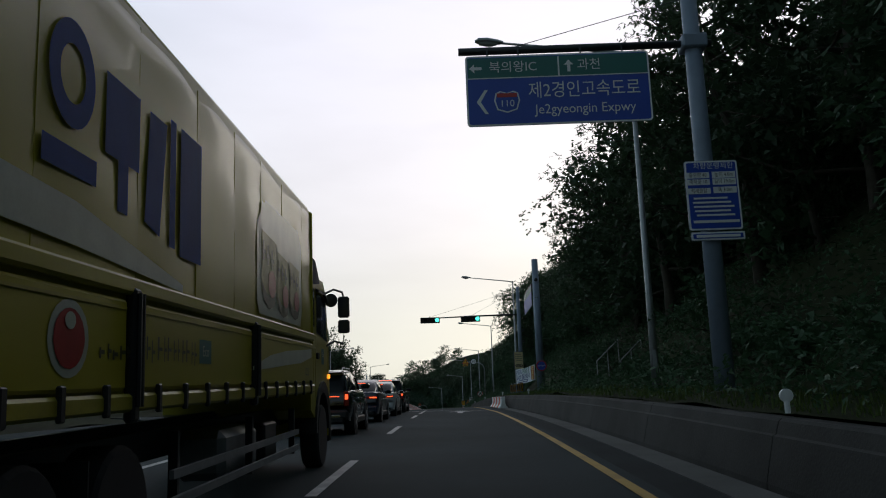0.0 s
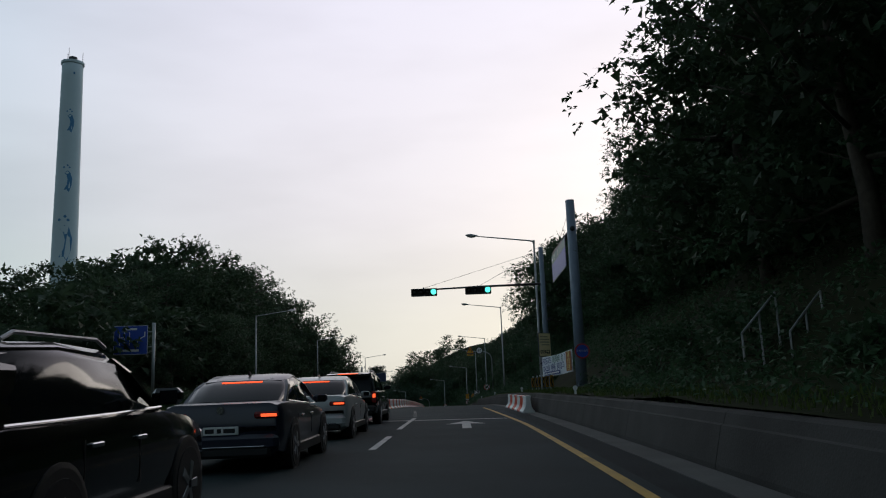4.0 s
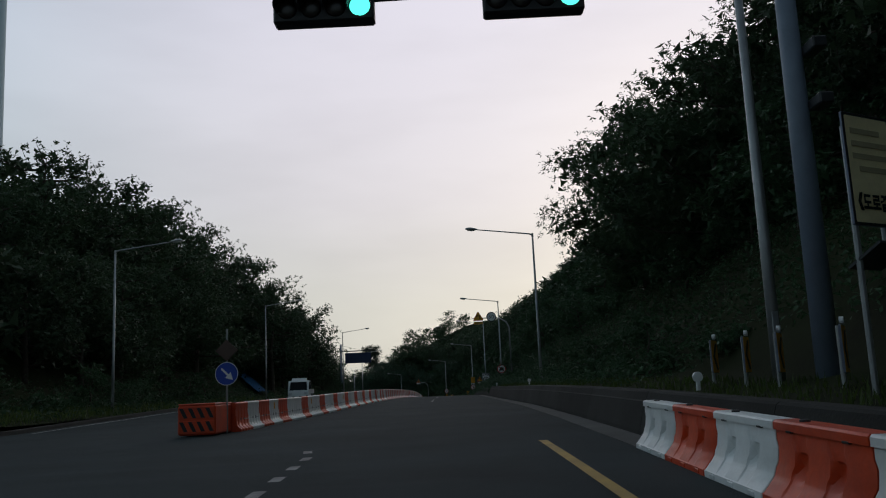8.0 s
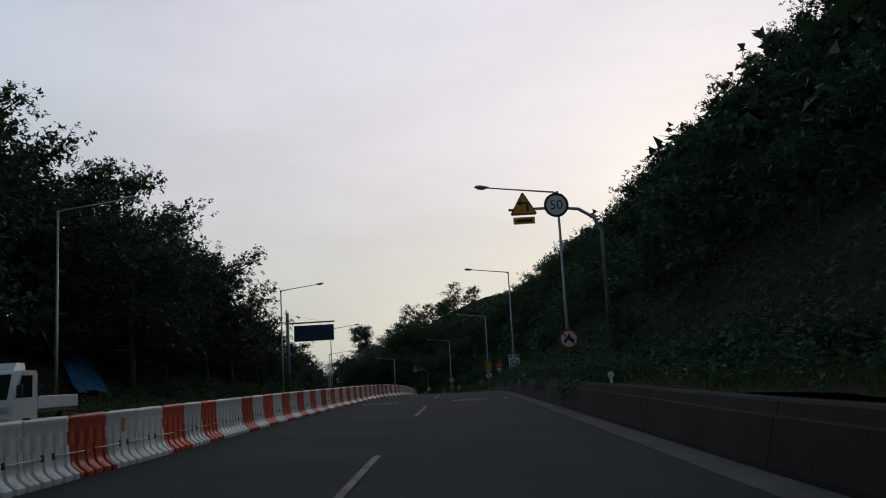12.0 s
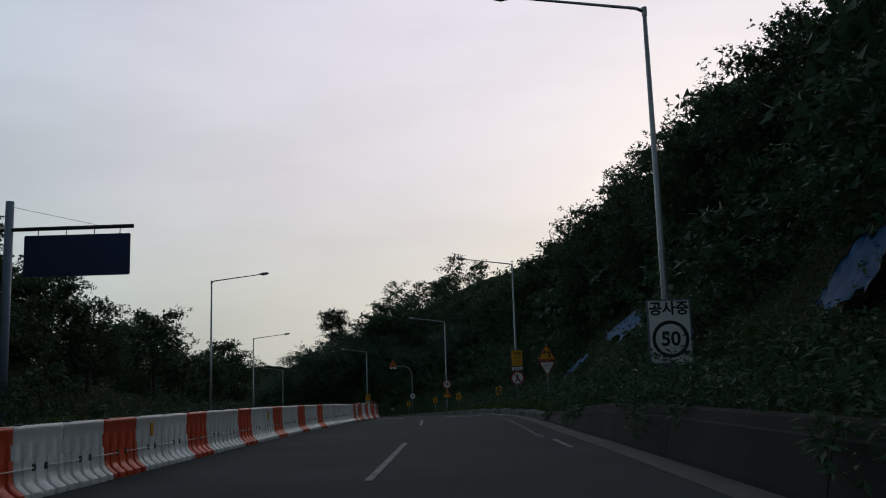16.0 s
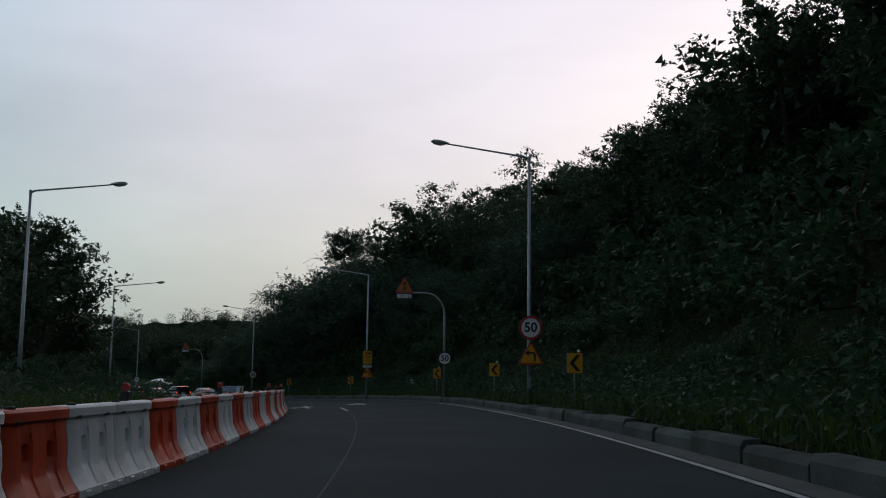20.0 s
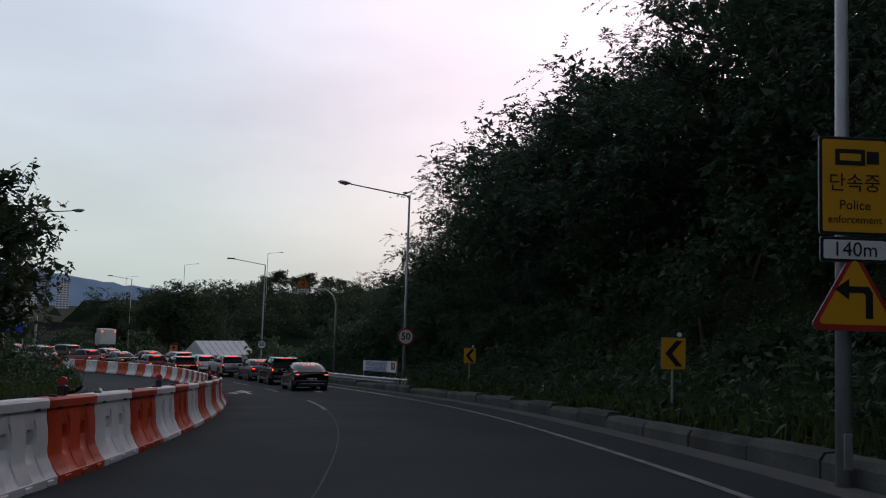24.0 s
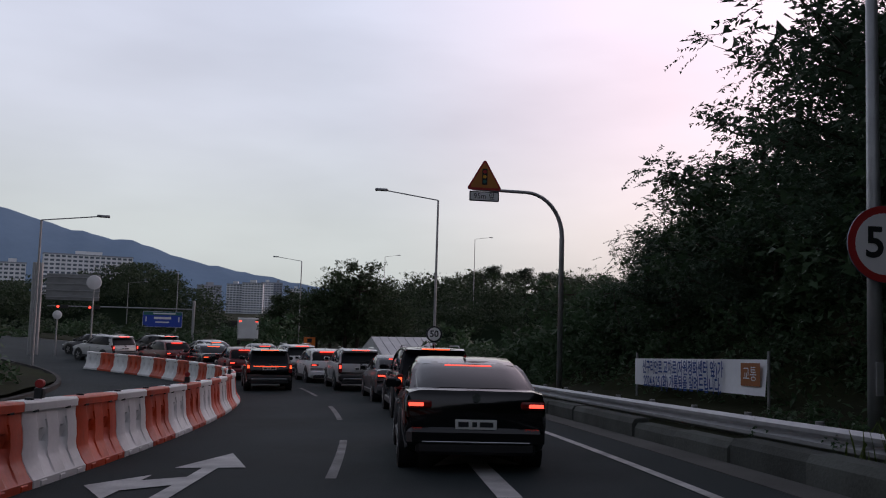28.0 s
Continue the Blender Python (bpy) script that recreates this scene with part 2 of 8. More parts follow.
def round_outline(w, h, r, n=4, cx=0.0, cz=0.0):
    pts = []
    for x, z, a0 in ((w / 2 - r, h / 2 - r, 0), (-w / 2 + r, h / 2 - r, 90), (-w / 2 + r, -h / 2 + r, 180), (w / 2 - r, -h / 2 + r, 270)):
        for k in range(n + 1):
            a = radians(a0 + 90 * k / n)
            pts.append((cx + x + r * math.cos(a), cz + z + r * math.sin(a)))
    return pts


def disc_outline(r, n=28, cx=0.0, cz=0.0):
    return [(cx + r * math.cos(2 * math.pi * k / n), cz + r * math.sin(2 * math.pi * k / n)) for k in range(n)]


def writing(body, size, material, parent, x, y, z, name="lettering", wide=1.0, up=None, bold=0.0):
    """Built-in lettering as a mesh, centred at x, z on a board whose face looks along -y at y."""
    cu = bpy.data.curves.new(name, "FONT")
    cu.body, cu.size, cu.align_x, cu.align_y, cu.resolution_u = body, size, "CENTER", "CENTER", 3
    cu.offset = bold
    tmp = bpy.data.objects.new(name, cu)
    me = tmp.to_mesh().copy()
    tmp.to_mesh_clear()
    bpy.data.objects.remove(tmp)
    me.materials.clear()
    me.materials.append(material)
    return part(name, me, material, parent, at=(up or pose(x, y, z, 90)) @ Matrix.Diagonal((wide, 1, 1, 1)))



def forget(models):
    for ob in models:
        for o in (*ob.children_recursive, ob):
            bpy.data.objects.remove(o)


# ---- materials ----
def mat(name, col, rough=0.7, metal=0.0, vary=0.15, scale=3.0, bump=0.0, fine=40.0, second=None, spec=0.5, coat=0.0, rand=0.0):
    m = bpy.data.materials.new(name)
    m.use_nodes = True
    nt = m.node_tree
    n, l = nt.nodes, nt.links
    b = n["Principled BSDF"]
    b.inputs["Roughness"].default_value, b.inputs["Metallic"].default_value = rough, metal
    b.inputs["Specular IOR Level"].default_value = spec
    b.inputs["Coat Weight"].default_value = coat
    co = n.new("ShaderNodeTexCoord")
    big, small = n.new("ShaderNodeTexNoise"), n.new("ShaderNodeTexNoise")
    big.inputs["Scale"].default_value, big.inputs["Detail"].default_value = scale, 5
    small.inputs["Scale"].default_value, small.inputs["Detail"].default_value = fine, 3
    l.new(co.outputs["Object"], big.inputs["Vector"])
    l.new(co.outputs["Object"], small.inputs["Vector"])
    mixf = n.new("ShaderNodeMath")
    mixf.operation = "MULTIPLY_ADD"
    mixf.inputs[1].default_value = 0.35
    l.new(small.outputs["Fac"], mixf.inputs[0])
    l.new(big.outputs["Fac"], mixf.inputs[2])
    ramp = n.new("ShaderNodeMapRange")
    ramp.inputs["From Min"].default_value, ramp.inputs["From Max"].default_value = 0.42, 0.92
    l.new(mixf.outputs[0], ramp.inputs["Value"])
    mix = n.new("ShaderNodeMix")
    mix.data_type = "RGBA"
    lo = second or tuple(c * (1 - vary) for c in col)
    hi = col if second else tuple(min(1, c * (1 + vary)) for c in col)
    mix.inputs["A"].default_value, mix.inputs["B"].default_value = (*lo, 1), (*hi, 1)
    l.new(ramp.outputs[0], mix.inputs["Factor"])
    out = mix.outputs["Result"]
    if rand > 0:
        info = n.new("ShaderNodeObjectInfo")
        r2 = n.new("ShaderNodeMapRange")
        r2.inputs["To Min"].default_value, r2.inputs["To Max"].default_value = 1 - rand, 1 + rand
        l.new(info.outputs["Random"], r2.inputs["Value"])
        sc = n.new("ShaderNodeVectorMath")
        sc.operation = "SCALE"
        l.new(out, sc.inputs[0])
        l.new(r2.outputs[0], sc.inputs["Scale"])
        out = sc.outputs[0]
    l.new(out, b.inputs["Base Color"])
    if bump > 0:
        bp = n.new("ShaderNodeBump")
        bp.inputs["Strength"].default_value, bp.inputs["Distance"].default_value = bump, 0.02
        l.new(small.outputs["Fac"], bp.inputs["Height"])
        l.new(bp.outputs[0], b.inputs["Normal"])
    return m


def glow(name, col, strength):
    m = bpy.data.materials.new(name)
    m.use_nodes = True
    b = m.node_tree.nodes["Principled BSDF"]
    b.inputs["Base Color"].default_value = (*col, 1)
    b.inputs["Emission Color"].default_value = (*col, 1)
    b.inputs["Emission Strength"].default_value = strength
    return m


def leaf_mat(name, col, other, rough=0.6):
    m = mat(name, col, rough, 0, second=other, scale=0.35, fine=2.0, rand=0.25, spec=0.25)
    nt = m.node_tree
    b = nt.nodes["Principled BSDF"]
    tr = nt.nodes.new("ShaderNodeBsdfTranslucent")
    tr.inputs["Color"].default_value = (*[c * 1.3 for c in col], 1)
    mx = nt.nodes.new("ShaderNodeMixShader")
    mx.inputs[0].default_value = 0.22
    nt.links.new(b.outputs[0], mx.inputs[1])
    nt.links.new(tr.outputs[0], mx.inputs[2])
    nt.links.new(mx.outputs[0], nt.nodes["Material Output"].inputs[0])
    return m


ASPHALT = mat("asphalt", (0.0275, 0.0395, 0.0415), 0.9, vary=0.30, scale=0.35, bump=0.5, fine=60, spec=0.2)
ASPHALT_NEW = mat("dark_asphalt", (0.018, 0.0245, 0.026), 0.92, vary=0.25, scale=0.8, bump=0.5, fine=70, spec=0.2)
CONCRETE = mat("weathered_concrete", (0.064, 0.063, 0.059), 0.9, second=(0.028, 0.028, 0.026), scale=0.7, bump=0.3, fine=30, spec=0.25)
CONCRETE_DARK = mat("stained_concrete", (0.038, 0.038, 0.035), 0.92, second=(0.014, 0.015, 0.013), scale=0.5, bump=0.35, fine=22, rand=0.12, spec=0.25)
KERB = mat("kerb_concrete", (0.112, 0.124, 0.114), 0.92, second=(0.045, 0.046, 0.040), scale=0.9, bump=0.4, fine=24, rand=0.2, spec=0.25)
GUTTER = mat("gutter_concrete", (0.10, 0.099, 0.094), 0.9, vary=0.25, scale=0.8, bump=0.3, fine=25, spec=0.25)
PAINT_WHITE = mat("road_paint_white", (0.62, 0.62, 0.60), 0.7, second=(0.30, 0.30, 0.30), scale=2.5, fine=30)
PAINT_YELLOW = mat("road_paint_yellow", (0.60, 0.36, 0.05), 0.7, second=(0.34, 0.21, 0.05), scale=2.0, fine=30)
PAINT_PINK = mat("road_paint_pink", (0.42, 0.13, 0.13), 0.75, second=(0.24, 0.08, 0.08), scale=1.6, fine=25)
SOIL = mat("undergrowth_soil", (0.030, 0.038, 0.016), 0.95, second=(0.018, 0.018, 0.011), scale=0.25, bump=0.6, fine=6, spec=0.05)
GALV = mat("galvanised_steel", (0.36, 0.37, 0.38), 0.5, 0.7, vary=0.15, scale=4, fine=60)
POLE_BLUE = mat("pole_grey_blue_paint", (0.19, 0.23, 0.30), 0.5, 0.0, vary=0.12, scale=3)
DARK_METAL = mat("dark_metal", (0.035, 0.037, 0.04), 0.45, 0.4, vary=0.2)
BLACK_PLASTIC = mat("black_plastic", (0.015, 0.015, 0.016), 0.55, vary=0.2)
RUBBER = mat("tyre_rubber", (0.016, 0.016, 0.017), 0.85, vary=0.2, fine=50)
RIM = mat("wheel_alloy", (0.35, 0.36, 0.37), 0.35, 0.8, vary=0.1)
CHROME = mat("chrome", (0.62, 0.63, 0.64), 0.18, 1.0, vary=0.05)
GLASS = mat("tinted_glass", (0.012, 0.014, 0.016), 0.08, 0.0, vary=0.05, spec=0.16)
SIGN_BLUE = mat("sign_blue_sheet", (0.018, 0.065, 0.42), 0.4, vary=0.08, scale=2)
SIGN_GREEN = mat("sign_green_sheet", (0.015, 0.14, 0.12), 0.4, vary=0.08, scale=2)
SIGN_WHITE = mat("sign_white_sheet", (0.78, 0.78, 0.78), 0.45, vary=0.05, scale=2)
SIGN_RED = mat("sign_red_sheet", (0.46, 0.030, 0.028), 0.45, vary=0.08, scale=2)
SIGN_YELLOW = mat("sign_yellow_sheet", (0.74, 0.35, 0.015), 0.45, vary=0.08, scale=2)
# Yellow sheet dimmed in its colour for signal triangles standing against the light.
SIGN_YELLOW_DIM = mat("sign_yellow_sheet_dimmed", (0.48, 0.17, 0.03), 0.5, vary=0.12, scale=2)
SIGN_BLACK = mat("sign_black_sheet", (0.012, 0.012, 0.014), 0.5, vary=0.05)
SIGN_BACK = mat("sign_back_aluminium", (0.16, 0.18, 0.25), 0.5, 0.3, vary=0.12)
ORANGE = mat("orange_polythene", (0.78, 0.075, 0.012), 0.5, second=(0.50, 0.05, 0.015), scale=1.6, bump=0.12, fine=14, rand=0.14)
WHITE_PLASTIC = mat("white_polythene", (0.88, 0.89, 0.88), 0.5, second=(0.74, 0.74, 0.72), scale=1.6, bump=0.12, fine=14, rand=0.10)
BARK = mat("bark", (0.06, 0.047, 0.035), 0.95, vary=0.35, scale=5, bump=0.6, fine=24)
LEAF_A = leaf_mat("leaves_oak", (0.054, 0.088, 0.044), (0.030, 0.054, 0.029))
LEAF_B = leaf_mat("leaves_chestnut", (0.056, 0.092, 0.045), (0.032, 0.055, 0.028))
LEAF_C = leaf_mat("leaves_acacia", (0.060, 0.108, 0.066), (0.037, 0.068, 0.042))
LEAF_V = leaf_mat("leaves_creeper", (0.054, 0.106, 0.050), (0.033, 0.066, 0.032))
LEAF_P = leaf_mat("needles_pine", (0.030, 0.052, 0.032), (0.02, 0.034, 0.016))
GRASS = leaf_mat("grass_blades", (0.075, 0.115, 0.025), (0.05, 0.072, 0.02))
TARP = mat("blue_tarpaulin", (0.028, 0.115, 0.25), 0.75, second=(0.014, 0.055, 0.13), scale=0.7, bump=0.5, fine=3, spec=0.2)
LAMP_GLASS = mat("lamp_glass", (0.55, 0.56, 0.55), 0.25, vary=0.1)

# ---- ground, road, kerbs ----
def axis_steps(lo, hi, far):
    near = np.arange(lo, hi, 3.0)
    out = [4, 8, 15, 30, 50, 80, 130, 220, 380, 650, 1100, 1900, 3200]
    left = [lo - o for o in out if lo - o > -far]
    right = [near[-1] + o for o in out if near[-1] + o < far]
    return np.array(left[::-1] + list(near) + right)


gx, gy = axis_steps(-190, 75, 3600), axis_steps(-60, 440, 3600)
GX, GY = np.meshgrid(gx, gy)
gs, gd = nearest(GX.ravel(), GY.ravel())
gz = np.interp(gs, LS, LZ) + land(gs, gd, 4.2)
rng = np.random.default_rng(5)
gz += np.where((gd > edge(EDGE_R, gs) + 2.5) | (gd < edge(EDGE_L, gs) - 2), rng.normal(0, 0.16, len(gz)), 0)
gfaces = []
nx = len(gx)
for j in range(len(gy) - 1):
    gfaces += [(j * nx + i, j * nx + i + 1, (j + 1) * nx + i + 1, (j + 1) * nx + i) for i in range(nx - 1)]
ground = Mesh()
ground.v, ground.f = list(zip(GX.ravel().tolist(), GY.ravel().tolist(), gz.tolist())), gfaces
tagged(part("ground", ground, SOIL, smooth=True), "dark undergrowth soil of the hillsides and verges", "ground", kind="structure")


def strip(s0, s1, d0, d1, h=0.0, step=2.0, thick=0.0, mesh=None, h1=None):
    """A band along the road; d0 and d1 are numbers or functions of s."""
    m = mesh or Mesh()
    f0, f1 = (d if callable(d) else (lambda s, v=d: v) for d in (d0, d1))
    ss = np.linspace(s0, s1, max(2, int(abs(s1 - s0) / step) + 1))
    rows = []
    for s in ss:
        a, b = on(s, f0(s), h), on(s, f1(s), h if h1 is None else h1)
        rows.append([a, b] if thick <= 0 else [a, b, b - Vector((0, 0, thick)), a - Vector((0, 0, thick))])
    return m.loft(rows, closed=thick > 0, caps=thick > 0)


def cross(rows, s0, s1, step=2.0, mesh=None, caps=True):
    """A profile of (d, h) pairs drawn along the road; rows(s) gives it."""
    m = mesh or Mesh()
    ss = np.linspace(s0, s1, max(2, int((s1 - s0) / step) + 1))
    return m.loft([[on(s, d, h) for d, h in rows(s)] for s in ss], caps=caps)


def left_edge(s):
    return float(edge(EDGE_L, s))


def right_edge(s):
    return float(edge(EDGE_R, s))


# the banks beside the carriageway, laid close to their edges
for nm, side in (("bank_right", 1), ("bank_left", -1)):
    bs_, rows = np.arange(-120, 421, 2.0), []
    for s in bs_:
        e = right_edge(s) + 0.45 if side > 0 else left_edge(s) - 0.21
        ds_ = e + side * np.array([0, 0.6, 1.3, 2.2, 3.2, 4.4, 5.8, 7.4, 9.0])
        hs = land(np.full(9, s), ds_) + np.random.default_rng(int(s) + 500).normal(0, 0.03, 9)
        hs[-1] -= 0.5
        z = float(np.interp(s, LS, LZ))
        rows.append([(on(s, d).x, on(s, d).y, z + h + 0.02) for d, h in zip(ds_, hs)])
    tagged(part(nm, Mesh().loft(rows, closed=False, caps=False), SOIL, smooth=True), "weedy earth bank beside the carriageway", "bank", kind="structure")
tagged(part("road", strip(-200, 500, left_edge, lambda s: right_edge(s) + 0.02, 0.0, 2.0, 0.3), ASPHALT), "worn grey asphalt carriageway rising over a crest and bending", "road", kind="structure")
# darker repaired asphalt along the edge lane
tagged(part("road_edge_lane", strip(-60, 60, 2.25, lambda s: right_edge(s) - 0.55, 0.006), ASPHALT_NEW), "darker asphalt of the narrow edge lane", "road", kind="structure")
tagged(part("gutter", strip(-120, 420, lambda s: right_edge(s) - 0.52, right_edge, 0.010, 2.0, 0.06), GUTTER), "pale concrete gutter along the kerb", "gutter", kind="structure")
tagged(part("kerb_left", cross(lambda s: [(left_edge(s), -0.2), (left_edge(s), 0.16), (left_edge(s) - 0.18, 0.18), (left_edge(s) - 0.2, -0.2)], 74, 400), CONCRETE), "low concrete kerb of the opposite verge", "kerb", kind="structure")


def wall_profile(s):
    e = right_edge(s)
    top = float(np.interp(s, (112, 130, 176, 190), (0.77, 0.84, 0.84, 0.34)))
    return [(e, -0.25), (e + 0.01, 0.08), (e + 0.13, top - 0.19), (e + 0.165, top - 0.17), (e + 0.21, top - 0.03), (e + 0.25, top), (e + 0.50, top), (e + 0.53, -0.25)]


for i, (a, b) in enumerate(((-120, 57), (57, 190))):
    w = thing("wall_right", Matrix(), "low stained concrete retaining wall with a sloped face", "wall")
    w["kind"] = "structure"
    at = a
    while at < b - 0.5:
        to = min(b, at + 6.0)
        part("wall_panel", cross(wall_profile, at + 0.012, to - 0.012), CONCRETE if i == 0 else CONCRETE_DARK, w)
        at = to
kerbs = thing("kerb_right", Matrix(), "uneven concrete kerb blocks below the weedy bank", "kerb")
kerbs["kind"] = "structure"
rk = random.Random(3)
at = 190.0
while at < 372:
    n = 2.0 + rk.uniform(-0.15, 0.15)
    lift, out = rk.uniform(-0.05, 0.05), rk.uniform(-0.02, 0.05)
    if n > 0:
        part("kerb_block", cross(lambda s: [(right_edge(s) + out, -0.25), (right_edge(s) + out, 0.22 + lift), (right_edge(s) + 0.06 + out, 0.31 + lift), (right_edge(s) + 0.32 + out, 0.32 + lift), (right_edge(s) + 0.36 + out, -0.25)], at + 0.02, at + n - 0.02), KERB, kerbs)
    at += n

# ---- road markings ----
SEAM_GREY = mat("road_joint_grey", (0.065, 0.065, 0.065), 0.8, second=(0.03, 0.03, 0.03), scale=0.8, fine=12)
PAINT_FADED = mat("road_paint_faded", (0.34, 0.34, 0.33), 0.75, second=(0.10, 0.10, 0.10), scale=2.2, fine=24)
PAINT_WORN = mat("road_paint_worn", (0.26, 0.26, 0.26), 0.75, second=(0.06, 0.06, 0.06), scale=1.5, fine=20)
LANE = [(-220, -1.65), (60, -1.65), (95, -1.2), (150, -1.3), (185, -0.85), (225, -0.7), (280, -0.62), (325, -0.6), (345, -1.1), (400, -1.2)]


def lane(s):
    return float(edge(LANE, s))


def marking(name, mesh, material, label):
    return tagged(part(name, mesh, material), label, "road marking", kind="structure")


marking("edge_line_yellow", strip(-100, 69, lambda s: float(np.interp(s, (44, 56, 69), (1.92, 1.68, 1.52))), lambda s: float(np.interp(s, (44, 56, 69), (2.07, 1.83, 1.67))), 0.012), PAINT_YELLOW, "solid worn yellow edge line")


def dashes(name, s0, s1, on_for, off_for, side, w, material, label):
    at = s0
    while at < s1:
        marking(name, strip(at, at + on_for, lambda s: side(s) - w / 2, lambda s: side(s) + w / 2, 0.012, 1.0), material, label)
        at += on_for + off_for


dashes("lane_dash", 12.2, 40, 4.2, 7.2, lane, 0.14, PAINT_WHITE, "white dash of the lane line")
marking("lane_line", strip(42.5, 51.5, lambda s: lane(s) - 0.07, lambda s: lane(s) + 0.07, 0.012), PAINT_WHITE, "solid white lane line before the stop line")
dashes("guide_dash", 53.0, 69, 0.55, 0.9, lambda s: float(np.interp(s, (52, 68, 84), (-1.65, -2.4, -5.2))), 0.16, PAINT_FADED, "short white guide dash through the junction")
dashes("lane_dash", 300.4, 306, 7.6, 8, lane, 0.13, PAINT_WORN, "long white dash of the lane line")
dashes("lane_dash", 318.5, 345, 5.0, 5.0, lane, 0.13, PAINT_WORN, "white dash of the lane line")
dashes("lane_dash", 252.5, 256, 5.0, 9, lane, 0.14, PAINT_WHITE, "white dash of the lane line")
marking("lane_seam", strip(197, 300, lambda s: lane(s) - 0.012, lambda s: lane(s) + 0.012, 0.010), SEAM_GREY, "thin worn line along the lane joint")
dashes("lane_dash", 106.6, 190, 8.2, 12.4, lane, 0.11, PAINT_WORN, "white dash of the lane line")
dashes("edge_dash", 141, 176, 3.0, 8.0, lambda s: right_edge(s) - 1.1, 0.11, PAINT_WORN, "white dash of the edge line")
dashes("edge_tick", 178, 200, 0.45, 0.45, lambda s: right_edge(s) - 1.25, 0.12, PAINT_WORN, "short worn tick of the edge line")
marking("edge_line", strip(205, 262, lambda s: right_edge(s) - 0.72, lambda s: right_edge(s) - 0.60, 0.016), PAINT_WHITE, "white line beside the gutter")
marking("edge_line", strip(278, 311, lambda s: right_edge(s) - 1.58, lambda s: right_edge(s) - 1.46, 0.012), PAINT_FADED, "worn white edge line through the bend")
marking("edge_line", strip(311.5, 326, lambda s: right_edge(s) - 1.48, lambda s: right_edge(s) - 1.34, 0.012), PAINT_WHITE, "white edge line through the bend")
dashes("edge_dash", 330, 345, 7.5, 5.0, lambda s: right_edge(s) - 1.4, 0.14, PAINT_WORN, "white dash of the edge line")
marking("stop_line", strip(48.75, 49.15, -9.2, 1.75, 0.012), PAINT_WHITE, "white stop line across the lanes")
marking("opposite_line", strip(88, 330, lambda s: left_edge(s) + 0.7, lambda s: left_edge(s) + 0.84, 0.012), PAINT_WHITE, "white edge line of the opposite carriageway")
pk = Mesh()
arc = [(-3.62, 48.6), (-3.46, 50.5), (-3.32, 52.5), (-3.28, 54.5), (-3.36, 57.0), (-3.52, 59.0), (-3.74, 61.0), (-4.02, 62.4)]
pk.loft([[on(y, x - 0.25, 0.012), on(y, x + 0.25, 0.012)] for x, y in arc], closed=False, caps=False)
for s0, s1, x in ((55.0, 55.9, -3.30), (61.4, 61.9, -3.85)):
    marking("guide_tick", strip(s0, s1, x - 0.24, x + 0.24, 0.016), PAINT_FADED, "worn white patch on the pink guide band")
marking("turn_guide", pk, PAINT_PINK, "faded pink guide band curving through the junction")
for dd in (-4.9, -8.2):
    marking("lane_line", strip(-60, 48, dd - 0.07, dd + 0.07, 0.012), PAINT_WHITE, "white line between the turning lanes")


def arrow_mark(s, d, outline, label):
    m = Mesh()
    m.add([on(s + y, d + x, 0.013) for x, y in outline], [tuple(range(len(outline)))])
    marking("road_arrow", m, PAINT_WHITE, label)


AHEAD = [(-0.13, 0), (0.13, 0), (0.13, 3.0), (0.62, 2.7), (0, 5.0), (-0.62, 2.7), (-0.13, 3.0)]
arrow_mark(42.2, 0.25, AHEAD, "white arrow pointing ahead, worn")
arrow_mark(41.0, -3.3, AHEAD, "white arrow pointing ahead, worn")
SPLIT = [(-0.10, 0), (0.10, 0), (0.10, 3.2), (0.45, 3.2), (0, 5.0), (-0.45, 3.2), (-0.10, 3.2), (-0.10, 2.3), (-0.55, 2.0), (-0.55, 2.5), (-1.05, 1.6), (-0.55, 0.6), (-0.55, 1.2), (-0.10, 1.6)]
arrow_mark(316.4, -2.2, SPLIT, "white arrow pointing ahead and left")
arrow_mark(317.0, 1.3, AHEAD, "white arrow pointing ahead")
arrow_mark(257.2, -2.2, SPLIT, "white arrow pointing ahead and left")
arrow_mark(262.2, 1.1, SPLIT, "white arrow pointing ahead and left")


def fifty(s, d):
    """A worn oval speed figure on the road."""
    ring = Mesh()
    pts = []
    for k in range(33):
        a = 2 * math.pi * k / 32
        pts.append([on(s + 1.35 * math.sin(a) * q, d + 0.82 * math.cos(a) * q, 0.012) for q in (1.0, 0.87)])
    ring.loft(pts, closed=False, caps=False)
    marking("speed_ring", ring, PAINT_FADED, "worn white oval ring on the asphalt")
    cu = bpy.data.curves.new("fifty", "FONT")
    cu.body, cu.size, cu.align_x, cu.align_y, cu.resolution_u = "50", 1.15, "CENTER", "CENTER", 3
    tmp = new("speed_figure", cu)
    me = bpy.data.meshes.new_from_object(tmp.evaluated_get(bpy.context.evaluated_depsgraph_get()))
    bpy.data.objects.remove(tmp)
    me.materials.clear()
    me.materials.append(PAINT_FADED)
    ob = new("speed_figure", me)
    g = put(s, d, 0.02)
    ob.matrix_basis = g @ pose(0, 0, 0, math.degrees(math.atan(float(np.interp(s, LS, LG))))) @ Matrix.Diagonal((0.95, 1.55, 1, 1))
    tagged(ob, "worn white 50 painted on the asphalt", "road marking", kind="structure")


fifty(141.0, -3.6)
fifty(141.3, 0.55)


